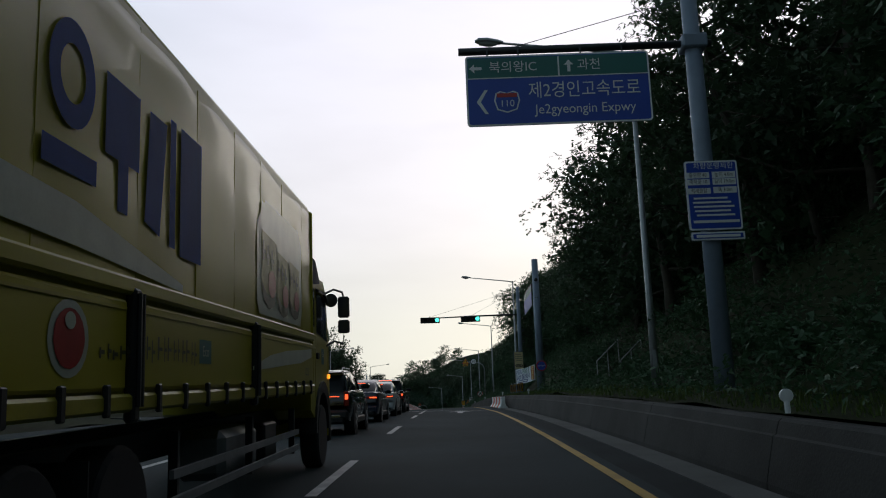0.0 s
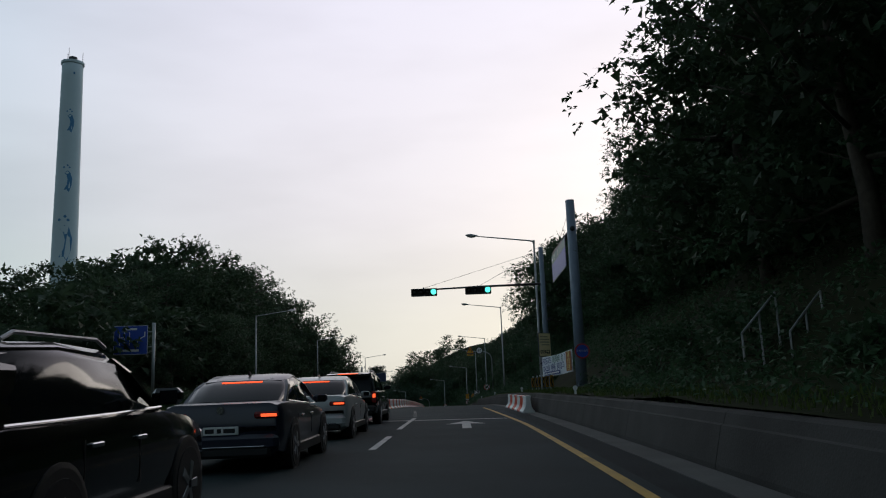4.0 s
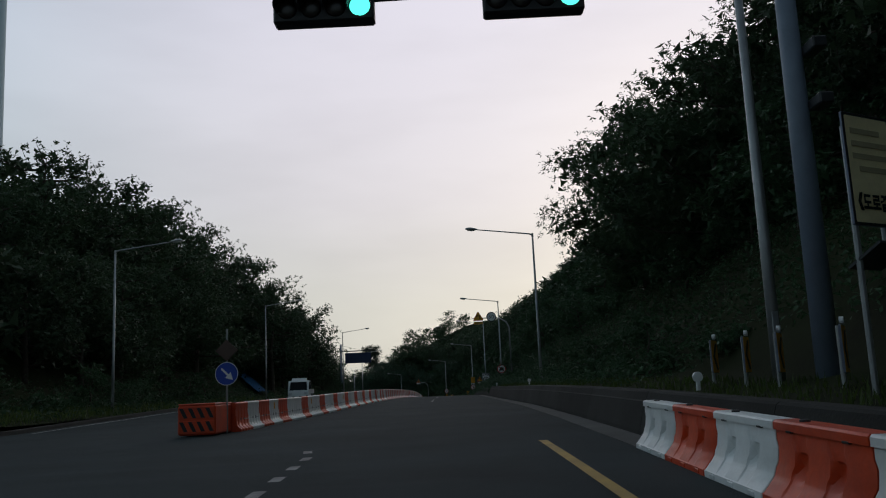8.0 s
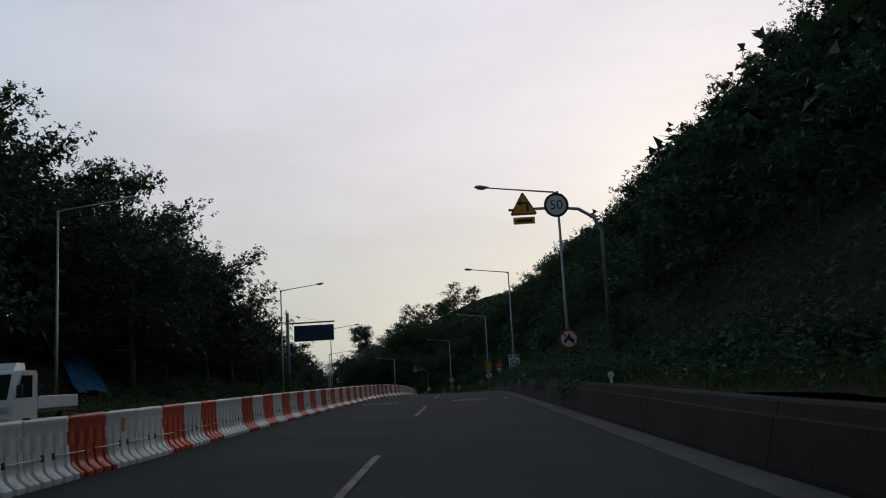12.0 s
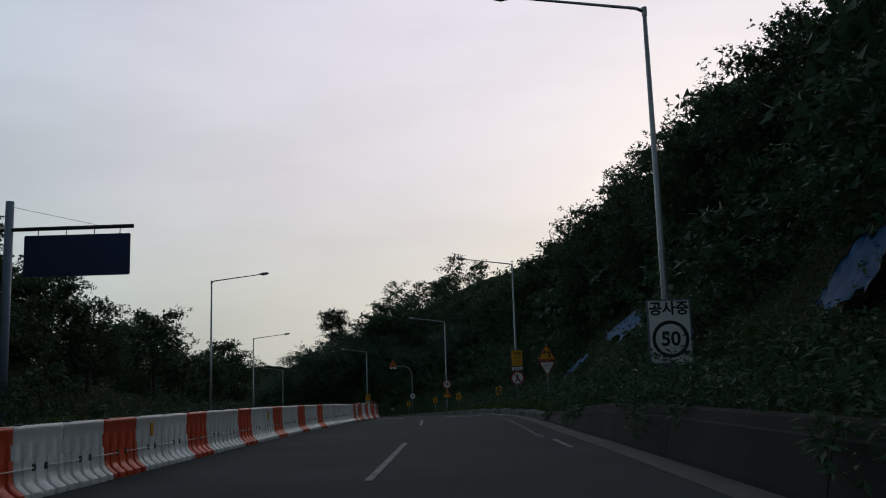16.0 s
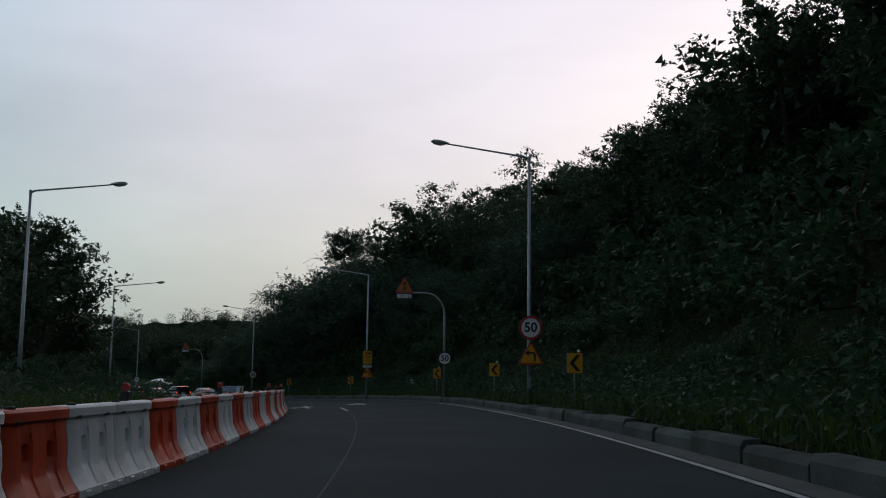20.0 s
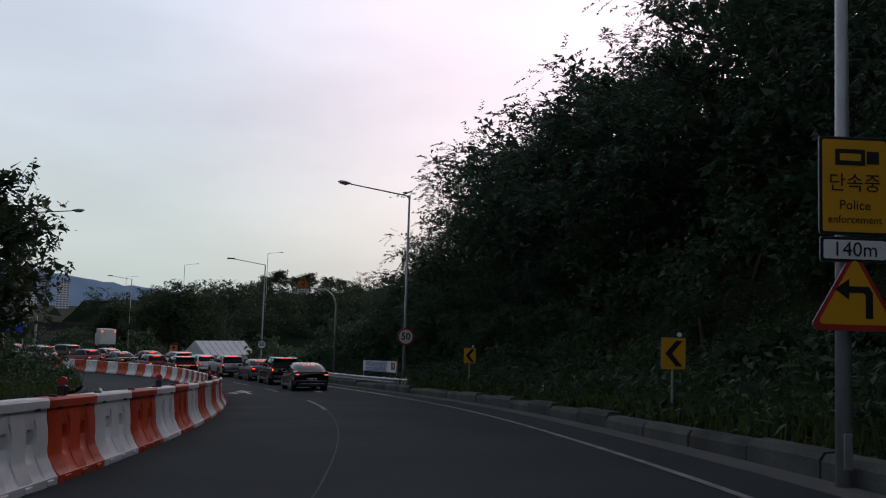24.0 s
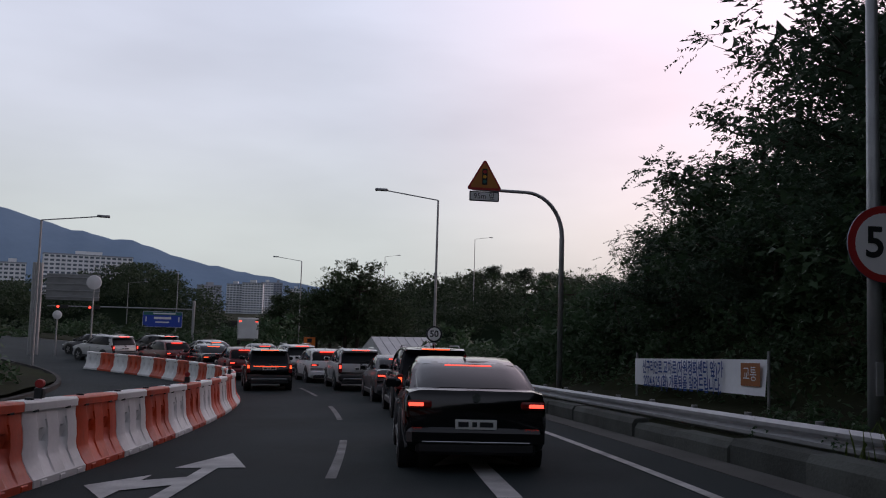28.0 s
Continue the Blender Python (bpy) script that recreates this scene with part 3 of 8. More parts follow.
def road_word(s0, d0, d1, long):
    """Faded characters across a lane, as plain bars."""
    n = 4
    for k in range(n):
        a = d0 + (d1 - d0) * k / n
        b = a + (d1 - d0) / n * 0.78
        for u0, u1, v0, v1 in ((0, 1, 0.0, 0.14), (0, 1, 0.46, 0.58), (0.38, 0.62, 0.14, 0.46), (0.05, 0.30, 0.66, 1.0), (0.70, 0.95, 0.62, 1.0)):
            marking("road_word_bar", strip(s0 + long * v0, s0 + long * v1, a + (b - a) * u0, a + (b - a) * u1, 0.012, 1.0), PAINT_FADED, "faded white bar of a painted road word")


road_word(204.9, -3.9, -1.6, 2.6)
road_word(205.2, 0.75, 2.9, 2.6)

# ---- street furniture ----
def lamp_post(s, d, side, label, high=9.45, arm=3.25, group="street lamps"):
    t = thing("street_lamp", put(s, d, 0), label, "street lamp", group)
    base = float(land(s, d)) - 0.15 if abs(d) > 3 else 0
    part("pole", Mesh().tube([(0, 0, base), (0, 0, 3), (0, 0, high)], [0.095, 0.082, 0.052], 10), GALV, t, smooth=True)
    part("base_plate", Mesh().box(-0.19, -0.19, base - 0.02, 0.19, 0.19, base + 0.06, 0.02), GALV, t)
    part("hatch", Mesh().box(-0.05, -0.103, base + 0.75, 0.05, -0.078, base + 1.15, 0.008), GALV, t)
    part("arm", Mesh().tube([(0, 0, high - 0.05), (side * 0.2, 0, high + 0.04), (side * arm, 0, high + 0.42)], [0.048, 0.042, 0.030], 8), GALV, t, smooth=True)
    part("collar", Mesh().tube([(0, 0, high - 0.16), (0, 0, high + 0.06)], 0.066, 10), GALV, t)
    x0, z0 = side * (arm - 0.05), high + 0.42
    hm = Mesh()
    rings = []
    for u, w, h in ((0, 0.05, 0.05), (0.14, 0.10, 0.09), (0.4, 0.15, 0.12), (0.62, 0.13, 0.10), (0.72, 0.05, 0.04)):
        rings.append([(x0 + side * u, w * math.cos(a), z0 + 0.09 * u + h * math.sin(a) * (1.0 if math.sin(a) > 0 else 0.35)) for a in (2 * math.pi * k / 10 for k in range(10))])
    head = part("head", hm.loft(rings), GALV, t, smooth=True)
    part("lens", Mesh().loft([[(x0 + side * u, w * math.cos(a), z0 + 0.09 * u - 0.03 + h * math.sin(a)) for a in (math.pi + math.pi * k / 6 for k in range(7))] for u, w, h in ((0.16, 0.05, 0.03), (0.36, 0.12, 0.085), (0.62, 0.09, 0.05))], closed=False, caps=False), LAMP_GLASS, head, "frosted glass bowl", smooth=True)
    return t


R_LAMPS = {"zero": (22.6, 4.75), "a": (66.3, 4.85), "b": (102.3, 5.18), "c": (141.0, 5.24), "d": (176.8, 5.27), "e": (214.7, 6.22), "f": (247.7, 6.10), "g": (283.6, 5.16), "h": (318.2, 5.86)}
for (s, d), hi in zip(R_LAMPS.values(), (9.4, 9.35, 9.5, 9.55, 10.45, 10.2, 9.9, 10.0, 10.3)):
    lamp_post(s, d, -1, high=hi, label="tall galvanised street lamp with a single arm behind the kerb")
for s, d, hi in ((102.0, -19.2, 9.5), (142.0, -19.2, 10.0), (177.9, -15.4, 9.8), (216.0, -14.6, 9.7), (253.6, -14.2, 9.4), (292.0, -14.0, 9.8), (330.6, -14.6, 10.2)):
    lamp_post(s, d, 1, high=hi, label="tall galvanised street lamp on the opposite verge")


def board(t, w, h, x, y, z, face, back=SIGN_BACK, r=0.04, rim=None, name="board"):
    """A sheet with rounded corners whose front looks along -y; returns it."""
    b = part(name, Mesh().prism(round_outline(w, h, r, 3, x, z), 0.025, pose(0, y, 0)), back, t)
    if rim:
        part("border", Mesh().prism(round_outline(w - 0.01, h - 0.01, r, 3, x, z), 0.003, pose(0, y - 0.004, 0)), rim, b)
        part("face", Mesh().prism(round_outline(w - 0.07, h - 0.07, r * 0.8, 3, x, z), 0.003, pose(0, y - 0.008, 0)), face, b)
    else:
        part("face", Mesh().prism(round_outline(w - 0.01, h - 0.01, r, 3, x, z), 0.003, pose(0, y - 0.004, 0)), face, b)
    return b


def bars(parent, rows, material, y, name="text_bar"):
    for x, z, w, h in rows:
        part(name, Mesh().box(x - w / 2, y - 0.004, z - h / 2, x + w / 2, y, z + h / 2), material, parent)


def disc_sign(t, r, z, y, figure=None, red=True, name="round_sign", size=None, face=SIGN_WHITE):
    plate = part(name, Mesh().prism(disc_outline(r, 32, 0, z), 0.02, pose(0, y, 0)), SIGN_BACK, t)
    part("rim", Mesh().prism(disc_outline(r * 0.995, 32, 0, z), 0.003, pose(0, y - 0.004, 0)), SIGN_RED if red else SIGN_BLACK, plate)
    part("face", Mesh().prism(disc_outline(r * 0.80, 32, 0, z), 0.003, pose(0, y - 0.008, 0)), face, plate)
    if figure:
        writing(figure, size or r * 1.12, SIGN_BLACK, plate, 0, y - 0.013, z, bold=r * 0.022)
    return plate


def tri_outline(w, x, z, flip=1, r=0.06):
    h = w * 0.866
    out = []
    for cx, cz, a0 in ((0, h / 2 - 2 * r, 30), (-w / 2 + 1.73 * r, -h / 2 + r, 150), (w / 2 - 1.73 * r, -h / 2 + r, 270)):
        for k in range(4):
            a = radians(a0 + 120 * k / 3)
            out.append((x + cx + r * math.cos(a), z + flip * (cz + r * math.sin(a))))
    return out if flip > 0 else out[::-1]


def warning(t, w, x, z, y, kind):
    plate = part("triangle_sign", Mesh().prism(tri_outline(w, x, z), 0.02, pose(0, y, 0)), SIGN_BACK, t)
    part("rim", Mesh().prism(tri_outline(w * 0.99, x, z), 0.003, pose(0, y - 0.004, 0)), SIGN_RED, plate)
    part("face", Mesh().prism(tri_outline(w * 0.82, x, z - 0.012 * w, r=0.04), 0.003, pose(0, y - 0.008, 0)), SIGN_YELLOW if kind == "curve" else SIGN_YELLOW_DIM, plate)
    m = Mesh()
    k = w / 0.9
    if kind == "curve":
        shape = [(0.10, -0.24), (0.17, -0.24), (0.17, 0.0), (0.13, 0.06), (-0.06, 0.06), (-0.06, 0.13), (-0.20, 0.03), (-0.06, -0.07), (-0.06, 0.0), (0.08, 0.0), (0.10, -0.02)]
        m.prism([(x + a * k, z - 0.03 * k + b * k) for a, b in shape], 0.003, pose(0, y - 0.013, 0))
        part("arrow", m, SIGN_BLACK, plate)
    else:
        m.prism(round_outline(0.13 * k, 0.40 * k, 0.03, 2, x, z - 0.06 * k), 0.003, pose(0, y - 0.012, 0))
        box = part("signal_symbol", m, SIGN_BLACK, plate)
        for i, mm in enumerate((SIGN_RED, SIGN_YELLOW, SIGN_GREEN)):
            part("dot", Mesh().prism(disc_outline(0.045 * k, 12, x, z + (0.06 - 0.12 * i) * k), 0.003, pose(0, y - 0.017, 0)), mm, box)
    return plate


# overhead direction sign
g1 = thing("overhead_sign", put(17.8, 4.85), "blue and green overhead direction sign on a grey-blue mast arm", "road sign")
part("post", Mesh().tube([(0, 0, 0.5), (0, 0, 9.9)], [0.185, 0.15], 16), POLE_BLUE, g1, smooth=True)
part("base_flange", Mesh().lathe([(0.30, 0.7), (0.30, 0.76), (0.2, 0.78)], n=16), POLE_BLUE, g1)
for k in range(4):
    a = math.pi / 4 + k * math.pi / 2
    part("gusset", Mesh().prism([(0.17, 0.76), (0.30, 0.76), (0.17, 1.1)], 0.02, pose(0, 0, 0, 0, 0, math.degrees(a))), POLE_BLUE, g1)
part("mast_arm", Mesh().tube([(0.35, 0, 7.62), (-4.55, 0, 7.62)], 0.075, 12), DARK_METAL, g1, smooth=True)
part("arm_clamp", Mesh().box(-0.24, -0.22, 7.48, 0.24, 0.22, 7.76, 0.03), POLE_BLUE, g1)
part("stay_wire", Mesh().tube([(0, 0, 8.6), (-3.5, 0, 7.68)], 0.008, 4), DARK_METAL, g1)
gb = board(g1, 3.52, 1.42, -2.67, -0.14, 6.75, SIGN_BLUE, r=0.07, rim=SIGN_WHITE)
part("green_band", Mesh().box(-4.39, -0.152, 7.00, -0.95, -0.148, 7.41), SIGN_GREEN, gb, "dark green upper band")
part("divider", Mesh().box(-2.66, -0.156, 7.01, -2.63, -0.152, 7.40), SIGN_WHITE, gb)
part("divider", Mesh().box(-4.39, -0.156, 6.985, -0.95, -0.152, 7.005), SIGN_WHITE, gb)
writing("북의왕IC", 0.25, SIGN_WHITE, gb, -3.52, -0.16, 7.20)
writing("과천", 0.25, SIGN_WHITE, gb, -2.06, -0.16, 7.20)
writing("제2경인고속도로", 0.36, SIGN_WHITE, gb, -2.18, -0.16, 6.70, wide=0.86)
writing("Je2gyeongin Expwy", 0.27, SIGN_WHITE, gb, -2.18, -0.16, 6.33, wide=0.92)
LEFT_ARROW = [(-0.12, 0), (-0.02, 0.09), (-0.02, 0.03), (0.12, 0.03), (0.12, -0.03), (-0.02, -0.03), (-0.02, -0.09)]
part("arrow", Mesh().prism([(-4.24 + x, 7.20 + z) for x, z in LEFT_ARROW], 0.004, pose(0, -0.158, 0)), SIGN_WHITE, gb)
part("arrow", Mesh().prism([(-2.45 + z, 7.20 - x) for x, z in LEFT_ARROW], 0.004, pose(0, -0.158, 0)), SIGN_WHITE, gb)
part("chevron_mark", Mesh().prism([(-4.24, 6.52), (-4.08, 6.76), (-4.02, 6.76), (-4.16, 6.52), (-4.02, 6.28), (-4.08, 6.28)], 0.004, pose(0, -0.158, 0)), SIGN_WHITE, gb)
SHIELD = [(-0.20, 0.16), (-0.12, 0.20), (0, 0.16), (0.12, 0.20), (0.20, 0.16), (0.23, 0.02), (0.18, -0.16), (0, -0.22), (-0.18, -0.16), (-0.23, 0.02)]
sh = part("route_shield", Mesh().prism([(-3.66 + x * 1.08, 6.52 + z * 1.05) for x, z in SHIELD], 0.003, pose(0, -0.156, 0)), SIGN_WHITE, gb)
part("shield_face", Mesh().prism([(-3.66 + x * 0.95, 6.52 + z * 0.92) for x, z in SHIELD], 0.003, pose(0, -0.160, 0)), SIGN_BLUE, sh)
part("shield_top", Mesh().box(-3.85, -0.165, 6.60, -3.47, -0.162, 6.68), SIGN_RED, sh)
writing("110", 0.19, SIGN_WHITE, sh, -3.66, -0.168, 6.47)
for x in (-4.0, -3.4, -2.2, -1.4):
    part("hanger", Mesh().tube([(x, -0.09, 7.60), (x, -0.12, 7.42)], 0.018, 6), DARK_METAL, g1)
# vehicle limits panel on the same post
g2 = board(g1, 0.98, 1.32, 0.04, -0.24, 4.52, SIGN_BLUE, r=0.04, rim=SIGN_WHITE, name="limits_panel")
writing("차량운행제한", 0.135, SIGN_WHITE, g2, 0.08, -0.258, 5.07)
for x, z, w, h, txt in ((-0.22, 4.90, 0.43, 0.11, "총중량 40"), (-0.22, 4.77, 0.43, 0.11, "축하중 10"), (-0.22, 4.60, 0.43, 0.11, "적재불량"), (0.26, 4.90, 0.43, 0.12, "높이 4.0m"), (0.26, 4.77, 0.43, 0.12, "길이 19.0m"), (0.26, 4.61, 0.43, 0.12, "폭 3.0m")):
    p = part("field", Mesh().box(x - w / 2, -0.257, z - h / 2, x + w / 2, -0.254, z + h / 2), SIGN_WHITE, g2)
    writing(txt, 0.10, SIGN_BLACK, p, x, -0.262, z, wide=0.82)
bars(g2, [(-0.02, 4.46, 0.62, 0.035), (0.0, 4.38, 0.7, 0.035), (0.03, 4.30, 0.74, 0.035), (0.0, 4.22, 0.66, 0.035), (0.05, 4.14, 0.7, 0.035), (0.05, 4.02, 0.84, 0.05)], SIGN_WHITE, -0.256)
g3 = board(g1, 0.98, 0.16, 0.06, -0.24, 3.75, SIGN_BLUE, r=0.02, rim=SIGN_WHITE, name="owner_panel")
bars(g3, [(0.06, 3.75, 0.80, 0.05)], SIGN_WHITE, -0.252)
part("sign_clamp", Mesh().box(-0.22, -0.22, 4.9, 0.22, 0.1, 4.98), GALV, g1)

# side sign on the second mast
q1 = thing("side_sign", put(55.5, 5.45), "blue and green direction sign facing a side road", "road sign")
part("post", Mesh().tube([(0, 0, 0.5), (0, 0, 9.25)], [0.25, 0.20], 16), POLE_BLUE, q1, smooth=True)
part("cap", Mesh().lathe([(0.205, 9.25), (0.19, 9.30), (0.05, 9.33)], n=16), POLE_BLUE, q1)
part("base_flange", Mesh().lathe([(0.42, 0.72), (0.42, 0.79), (0.26, 0.81)], n=16), POLE_BLUE, q1)
for k in range(4):
    part("gusset", Mesh().prism([(0.22, 0.79), (0.41, 0.79), (0.22, 1.25)], 0.025, pose(0, 0, 0, 0, 0, 90 * k + 45)), POLE_BLUE, q1)
part("mast_arm", Mesh().tube([(0, -0.3, 7.95), (-0.05, 6.3, 7.98)], 0.11, 12), DARK_METAL, q1, smooth=True)
part("stay_wire", Mesh().tube([(0, 0, 9.0), (-0.05, 5.2, 8.05)], 0.008, 4), DARK_METAL, q1)
qb = part("board", Mesh().box(-0.24, 0.75, 6.42, -0.21, 6.0, 7.78, 0.01), SIGN_BACK, q1)
part("face", Mesh().box(-0.246, 0.80, 6.46, -0.242, 5.95, 7.33), SIGN_BLUE, qb)
part("green_band", Mesh().box(-0.246, 0.80, 7.35, -0.242, 5.95, 7.74), SIGN_GREEN, qb)
part("divider", Mesh().box(-0.25, 3.4, 7.36, -0.247, 3.44, 7.73), SIGN_WHITE, qb)
writing("과천", 0.30, SIGN_WHITE, qb, 0, 0, 0, up=pose(-0.252, 4.8, 7.54, 90, 0, -90))
part("arrow", Mesh().prism([(x * 1.6, z * 1.6) for x, z in LEFT_ARROW], 0.004, pose(-0.25, 5.6, 7.54, 0, 0, -90)), SIGN_WHITE, qb)
np_ = thing("no_parking_sign", put(55.1, 5.49, 0), "round red and blue no parking sign on the mast", "road sign")
disc_sign(np_, 0.33, 2.52, -0.02, None, True, face=SIGN_BLUE)
writing("주정차금지", 0.11, SIGN_WHITE, np_, 0, -0.036, 2.52)
part("bracket", Mesh().box(-0.05, 0.0, 2.44, 0.05, 0.22, 2.60), GALV, np_)

# banner between the masts
a, b = on(61.6, 4.42), on(55.6, 5.12)
bn = thing("banner", Matrix.Translation(a) @ pose(0, 0, 0, 0, 0, math.degrees(math.atan2(b.y - a.y, b.x - a.x))), "white fabric banner with coloured writing tied between two masts", "banner")
bl = (b - a).length
CLOTH = mat("banner_cloth", (0.78, 0.80, 0.84), 0.8, vary=0.06, scale=1.5, bump=0.2, fine=6)
sheet = Mesh()
sheet.loft([[(x, 0.03 * math.sin(x * 2.1) * math.sin((z - 1.5) * 3), z + 0.03 * math.cos(x)) for z in (1.52, 1.84, 2.16, 2.48)] for x in np.linspace(0, bl, 25)], closed=False, caps=False)
cloth = part("cloth", sheet, CLOTH, bn)
INK_GREEN = mat("ink_green", (0.02, 0.16, 0.08), 0.7)
INK_BLUE, INK_BROWN, INK_YELLOW = mat("ink_deep_blue", (0.012, 0.035, 0.20), 0.7), mat("ink_brown_orange", (0.34, 0.105, 0.025), 0.7, vary=0.1), mat("ink_yellow", (0.80, 0.62, 0.22), 0.7)
for txt, ink, f, z, wide in (("신구리안로", INK_BLUE, 0.115, 2.24, 0.74), ("교차로", INK_BLUE, 0.285, 2.24, 0.74), ("(자원정화센터", INK_GREEN, 0.515, 2.24, 0.74), ("앞)", INK_GREEN, 0.722, 2.24, 0.74), ("가", INK_BLUE, 0.80, 2.24, 0.74), ("2024.6.25.(화)", INK_BLUE, 0.185, 1.88, 0.72), ("개통됨을", INK_BLUE, 0.415, 1.88, 0.72), ("알려드립니다.", INK_BLUE, 0.665, 1.88, 0.72)):
    writing(txt, 0.36, ink, cloth, bl * f, -0.045, z, wide=wide, bold=0.007)
strip_ = part("owner_strip", Mesh().box(bl * 0.10, -0.045, 1.56, bl * 0.64, -0.040, 1.72), INK_BLUE, cloth)
bars(strip_, [(bl * 0.17, 1.64, 0.5, 0.07), (bl * 0.28, 1.64, 0.6, 0.07), (bl * 0.48, 1.64, 1.6, 0.07)], SIGN_WHITE, -0.047)
panel = part("title_panel", Mesh().box(bl * 0.835, -0.045, 1.60, bl * 0.985, -0.040, 2.46), INK_BROWN, cloth, "brown-orange panel with yellow writing")
for k, txt in enumerate(("교통", "신호", "운영")):
    writing(txt, 0.27, INK_YELLOW, panel, bl * 0.91, -0.05, 2.31 - k * 0.28, bold=0.006)
part("tie_rope", Mesh().tube([(bl, 0, 2.45), (bl + 0.3, 0.05, 2.6)], 0.01, 4), DARK_METAL, bn)

# message board at the junction
wb = thing("message_board", put(62.8, 4.68, 0, 30), "yellowish roadwork message board on two posts with a solar panel", "road sign")
AMBER_INK = mat("board_pale_ink", (0.50, 0.42, 0.26), 0.6)
AMBER = mat("board_amber_face", (0.92, 0.76, 0.45), 0.5, vary=0.12, scale=5, fine=40)
mb = board(wb, 0.80, 1.25, 0, -0.1, 3.2, AMBER, r=0.02, rim=DARK_METAL)
bars(mb, [(-0.05, 3.62, 0.5, 0.06), (0, 3.48, 0.6, 0.06), (0, 3.34, 0.6, 0.06), (0.04, 3.20, 0.5, 0.06)], AMBER_INK, -0.11)
writing("《도로끝》", 0.20, SIGN_BLACK, mb, 0, -0.115, 2.82, wide=0.82, bold=0.008)
for x in (-0.25, 0.25):
    part("post", Mesh().tube([(x, 0, 0.5), (x, 0, 3.7)], 0.035, 8), GALV, wb)
part("solar_panel", Mesh().prism([(-0.28, 0), (0.28, 0), (0.28, 0.03), (-0.28, 0.03)], 0.45, pose(0, -0.28, 2.36, -30)), DARK_METAL, wb)

# signal mast
sg = thing("traffic_signal", put(65.2, 5.1), "horizontal traffic signals with a green light on a long mast arm", "traffic light")
part("post", Mesh().tube([(0, 0, 0.5), (0, 0, 8.8)], [0.17, 0.13], 14), POLE_BLUE, sg, smooth=True)
part("base_flange", Mesh().lathe([(0.32, 0.70), (0.32, 0.76), (0.2, 0.78)], n=14), POLE_BLUE, sg)
part("mast_arm", Mesh().tube([(0.2, 0, 6.72), (-3.5, 0, 6.70), (-7.3, 0, 6.62)], [0.07, 0.055, 0.04], 10), DARK_METAL, sg, smooth=True)
for x in (-3.6, -6.7):
    part("stay_wire", Mesh().tube([(0, 0, 8.6), (x, 0, 6.72)], 0.008, 4), DARK_METAL, sg)
GREEN_LIT = glow("green_signal_light", (0.10, 0.95, 0.72), 1.6)
LENS_OFF = mat("dark_lens", (0.02, 0.012, 0.01), 0.3)
for x0 in (-7.37, -4.35):
    hd = part("signal_head", Mesh().box(x0, -0.14, 6.28, x0 + 1.45, 0.12, 6.70, 0.03), BLACK_PLASTIC, sg)
    for k in range(4):
        cx = x0 + 0.20 + k * 0.35
        part("lens", Mesh().lathe([(0.02, -0.165), (0.13, -0.155), (0.15, -0.14)], "y", 18, (cx, 0, 6.49)), GREEN_LIT if k == 3 else LENS_OFF, hd, "lit green lens" if k == 3 else "", smooth=True)
        vis = [[(cx + r * math.cos(q), y, 6.49 + r * math.sin(q)) for q in (radians(-15 + 210 * j / 8) for j in range(9))] for y, r in ((-0.14, 0.165), (-0.34, 0.17))]
        part("visor", Mesh().loft(vis, closed=False, caps=False), BLACK_PLASTIC, hd)
    part("bracket", Mesh().tube([(x0 + 0.7, 0, 6.66), (x0 + 0.7, 0, 6.78)], 0.03, 6), DARK_METAL, hd)
for z in (4.6, 5.4):
    part("camera_box", Mesh().box(0.1, -0.5, z, 0.3, -0.1, z + 0.16, 0.02), DARK_METAL, sg)


def chevron(s, d, h=1.75, turn=0, w=0.5, tall=0.62, lit=False):
    t = thing("chevron_sign", put(s, d, 0, turn), "yellow chevron bend marker with a black arrow on a thin post", "road sign", "chevron markers")
    z0 = float(land(s, d)) - 0.1
    part("post", Mesh().tube([(0, 0.03, z0), (0, 0.03, h + tall / 2)], 0.03, 8), GALV, t)
    b = board(t, w, tall, 0, -0.02, h, SIGN_YELLOW, r=0.02)
    k = w / 0.5
    part("arrow", Mesh().prism([(x * k, h + z * tall / 0.62) for x, z in ((-0.17, 0), (0.05, 0.25), (0.18, 0.25), (-0.03, 0), (0.18, -0.25), (0.05, -0.25))], 0.003, pose(0, -0.03, 0)), SIGN_BLACK, b)
    part("reflector", Mesh().lathe([(0.045, -0.03), (0.045, 0.02)], "y", 10, (w * 0.25, 0, h + tall / 2 + 0.06)), SIGN_WHITE, t)
    return t


for k, (s, d) in enumerate(((58.8, 4.5), (61.2, 4.55), (63.6, 4.6), (65.6, 4.62), (66.9, 4.6), (68.2, 4.5))):
    chevron(s, d, 1.30, 60, 0.42, 0.55)
for s, d in ((224.6, 6.5), (241.5, 6.05), (255.5, 6.5), (268.5, 6.4), (290.4, 5.85), (307.4, 5.75)):
    chevron(s, d, 1.58 if 280 < s < 300 else 1.72)


def on_post(name, s, d, label, category="road sign"):
    return thing(name, put(s, d), label, category)


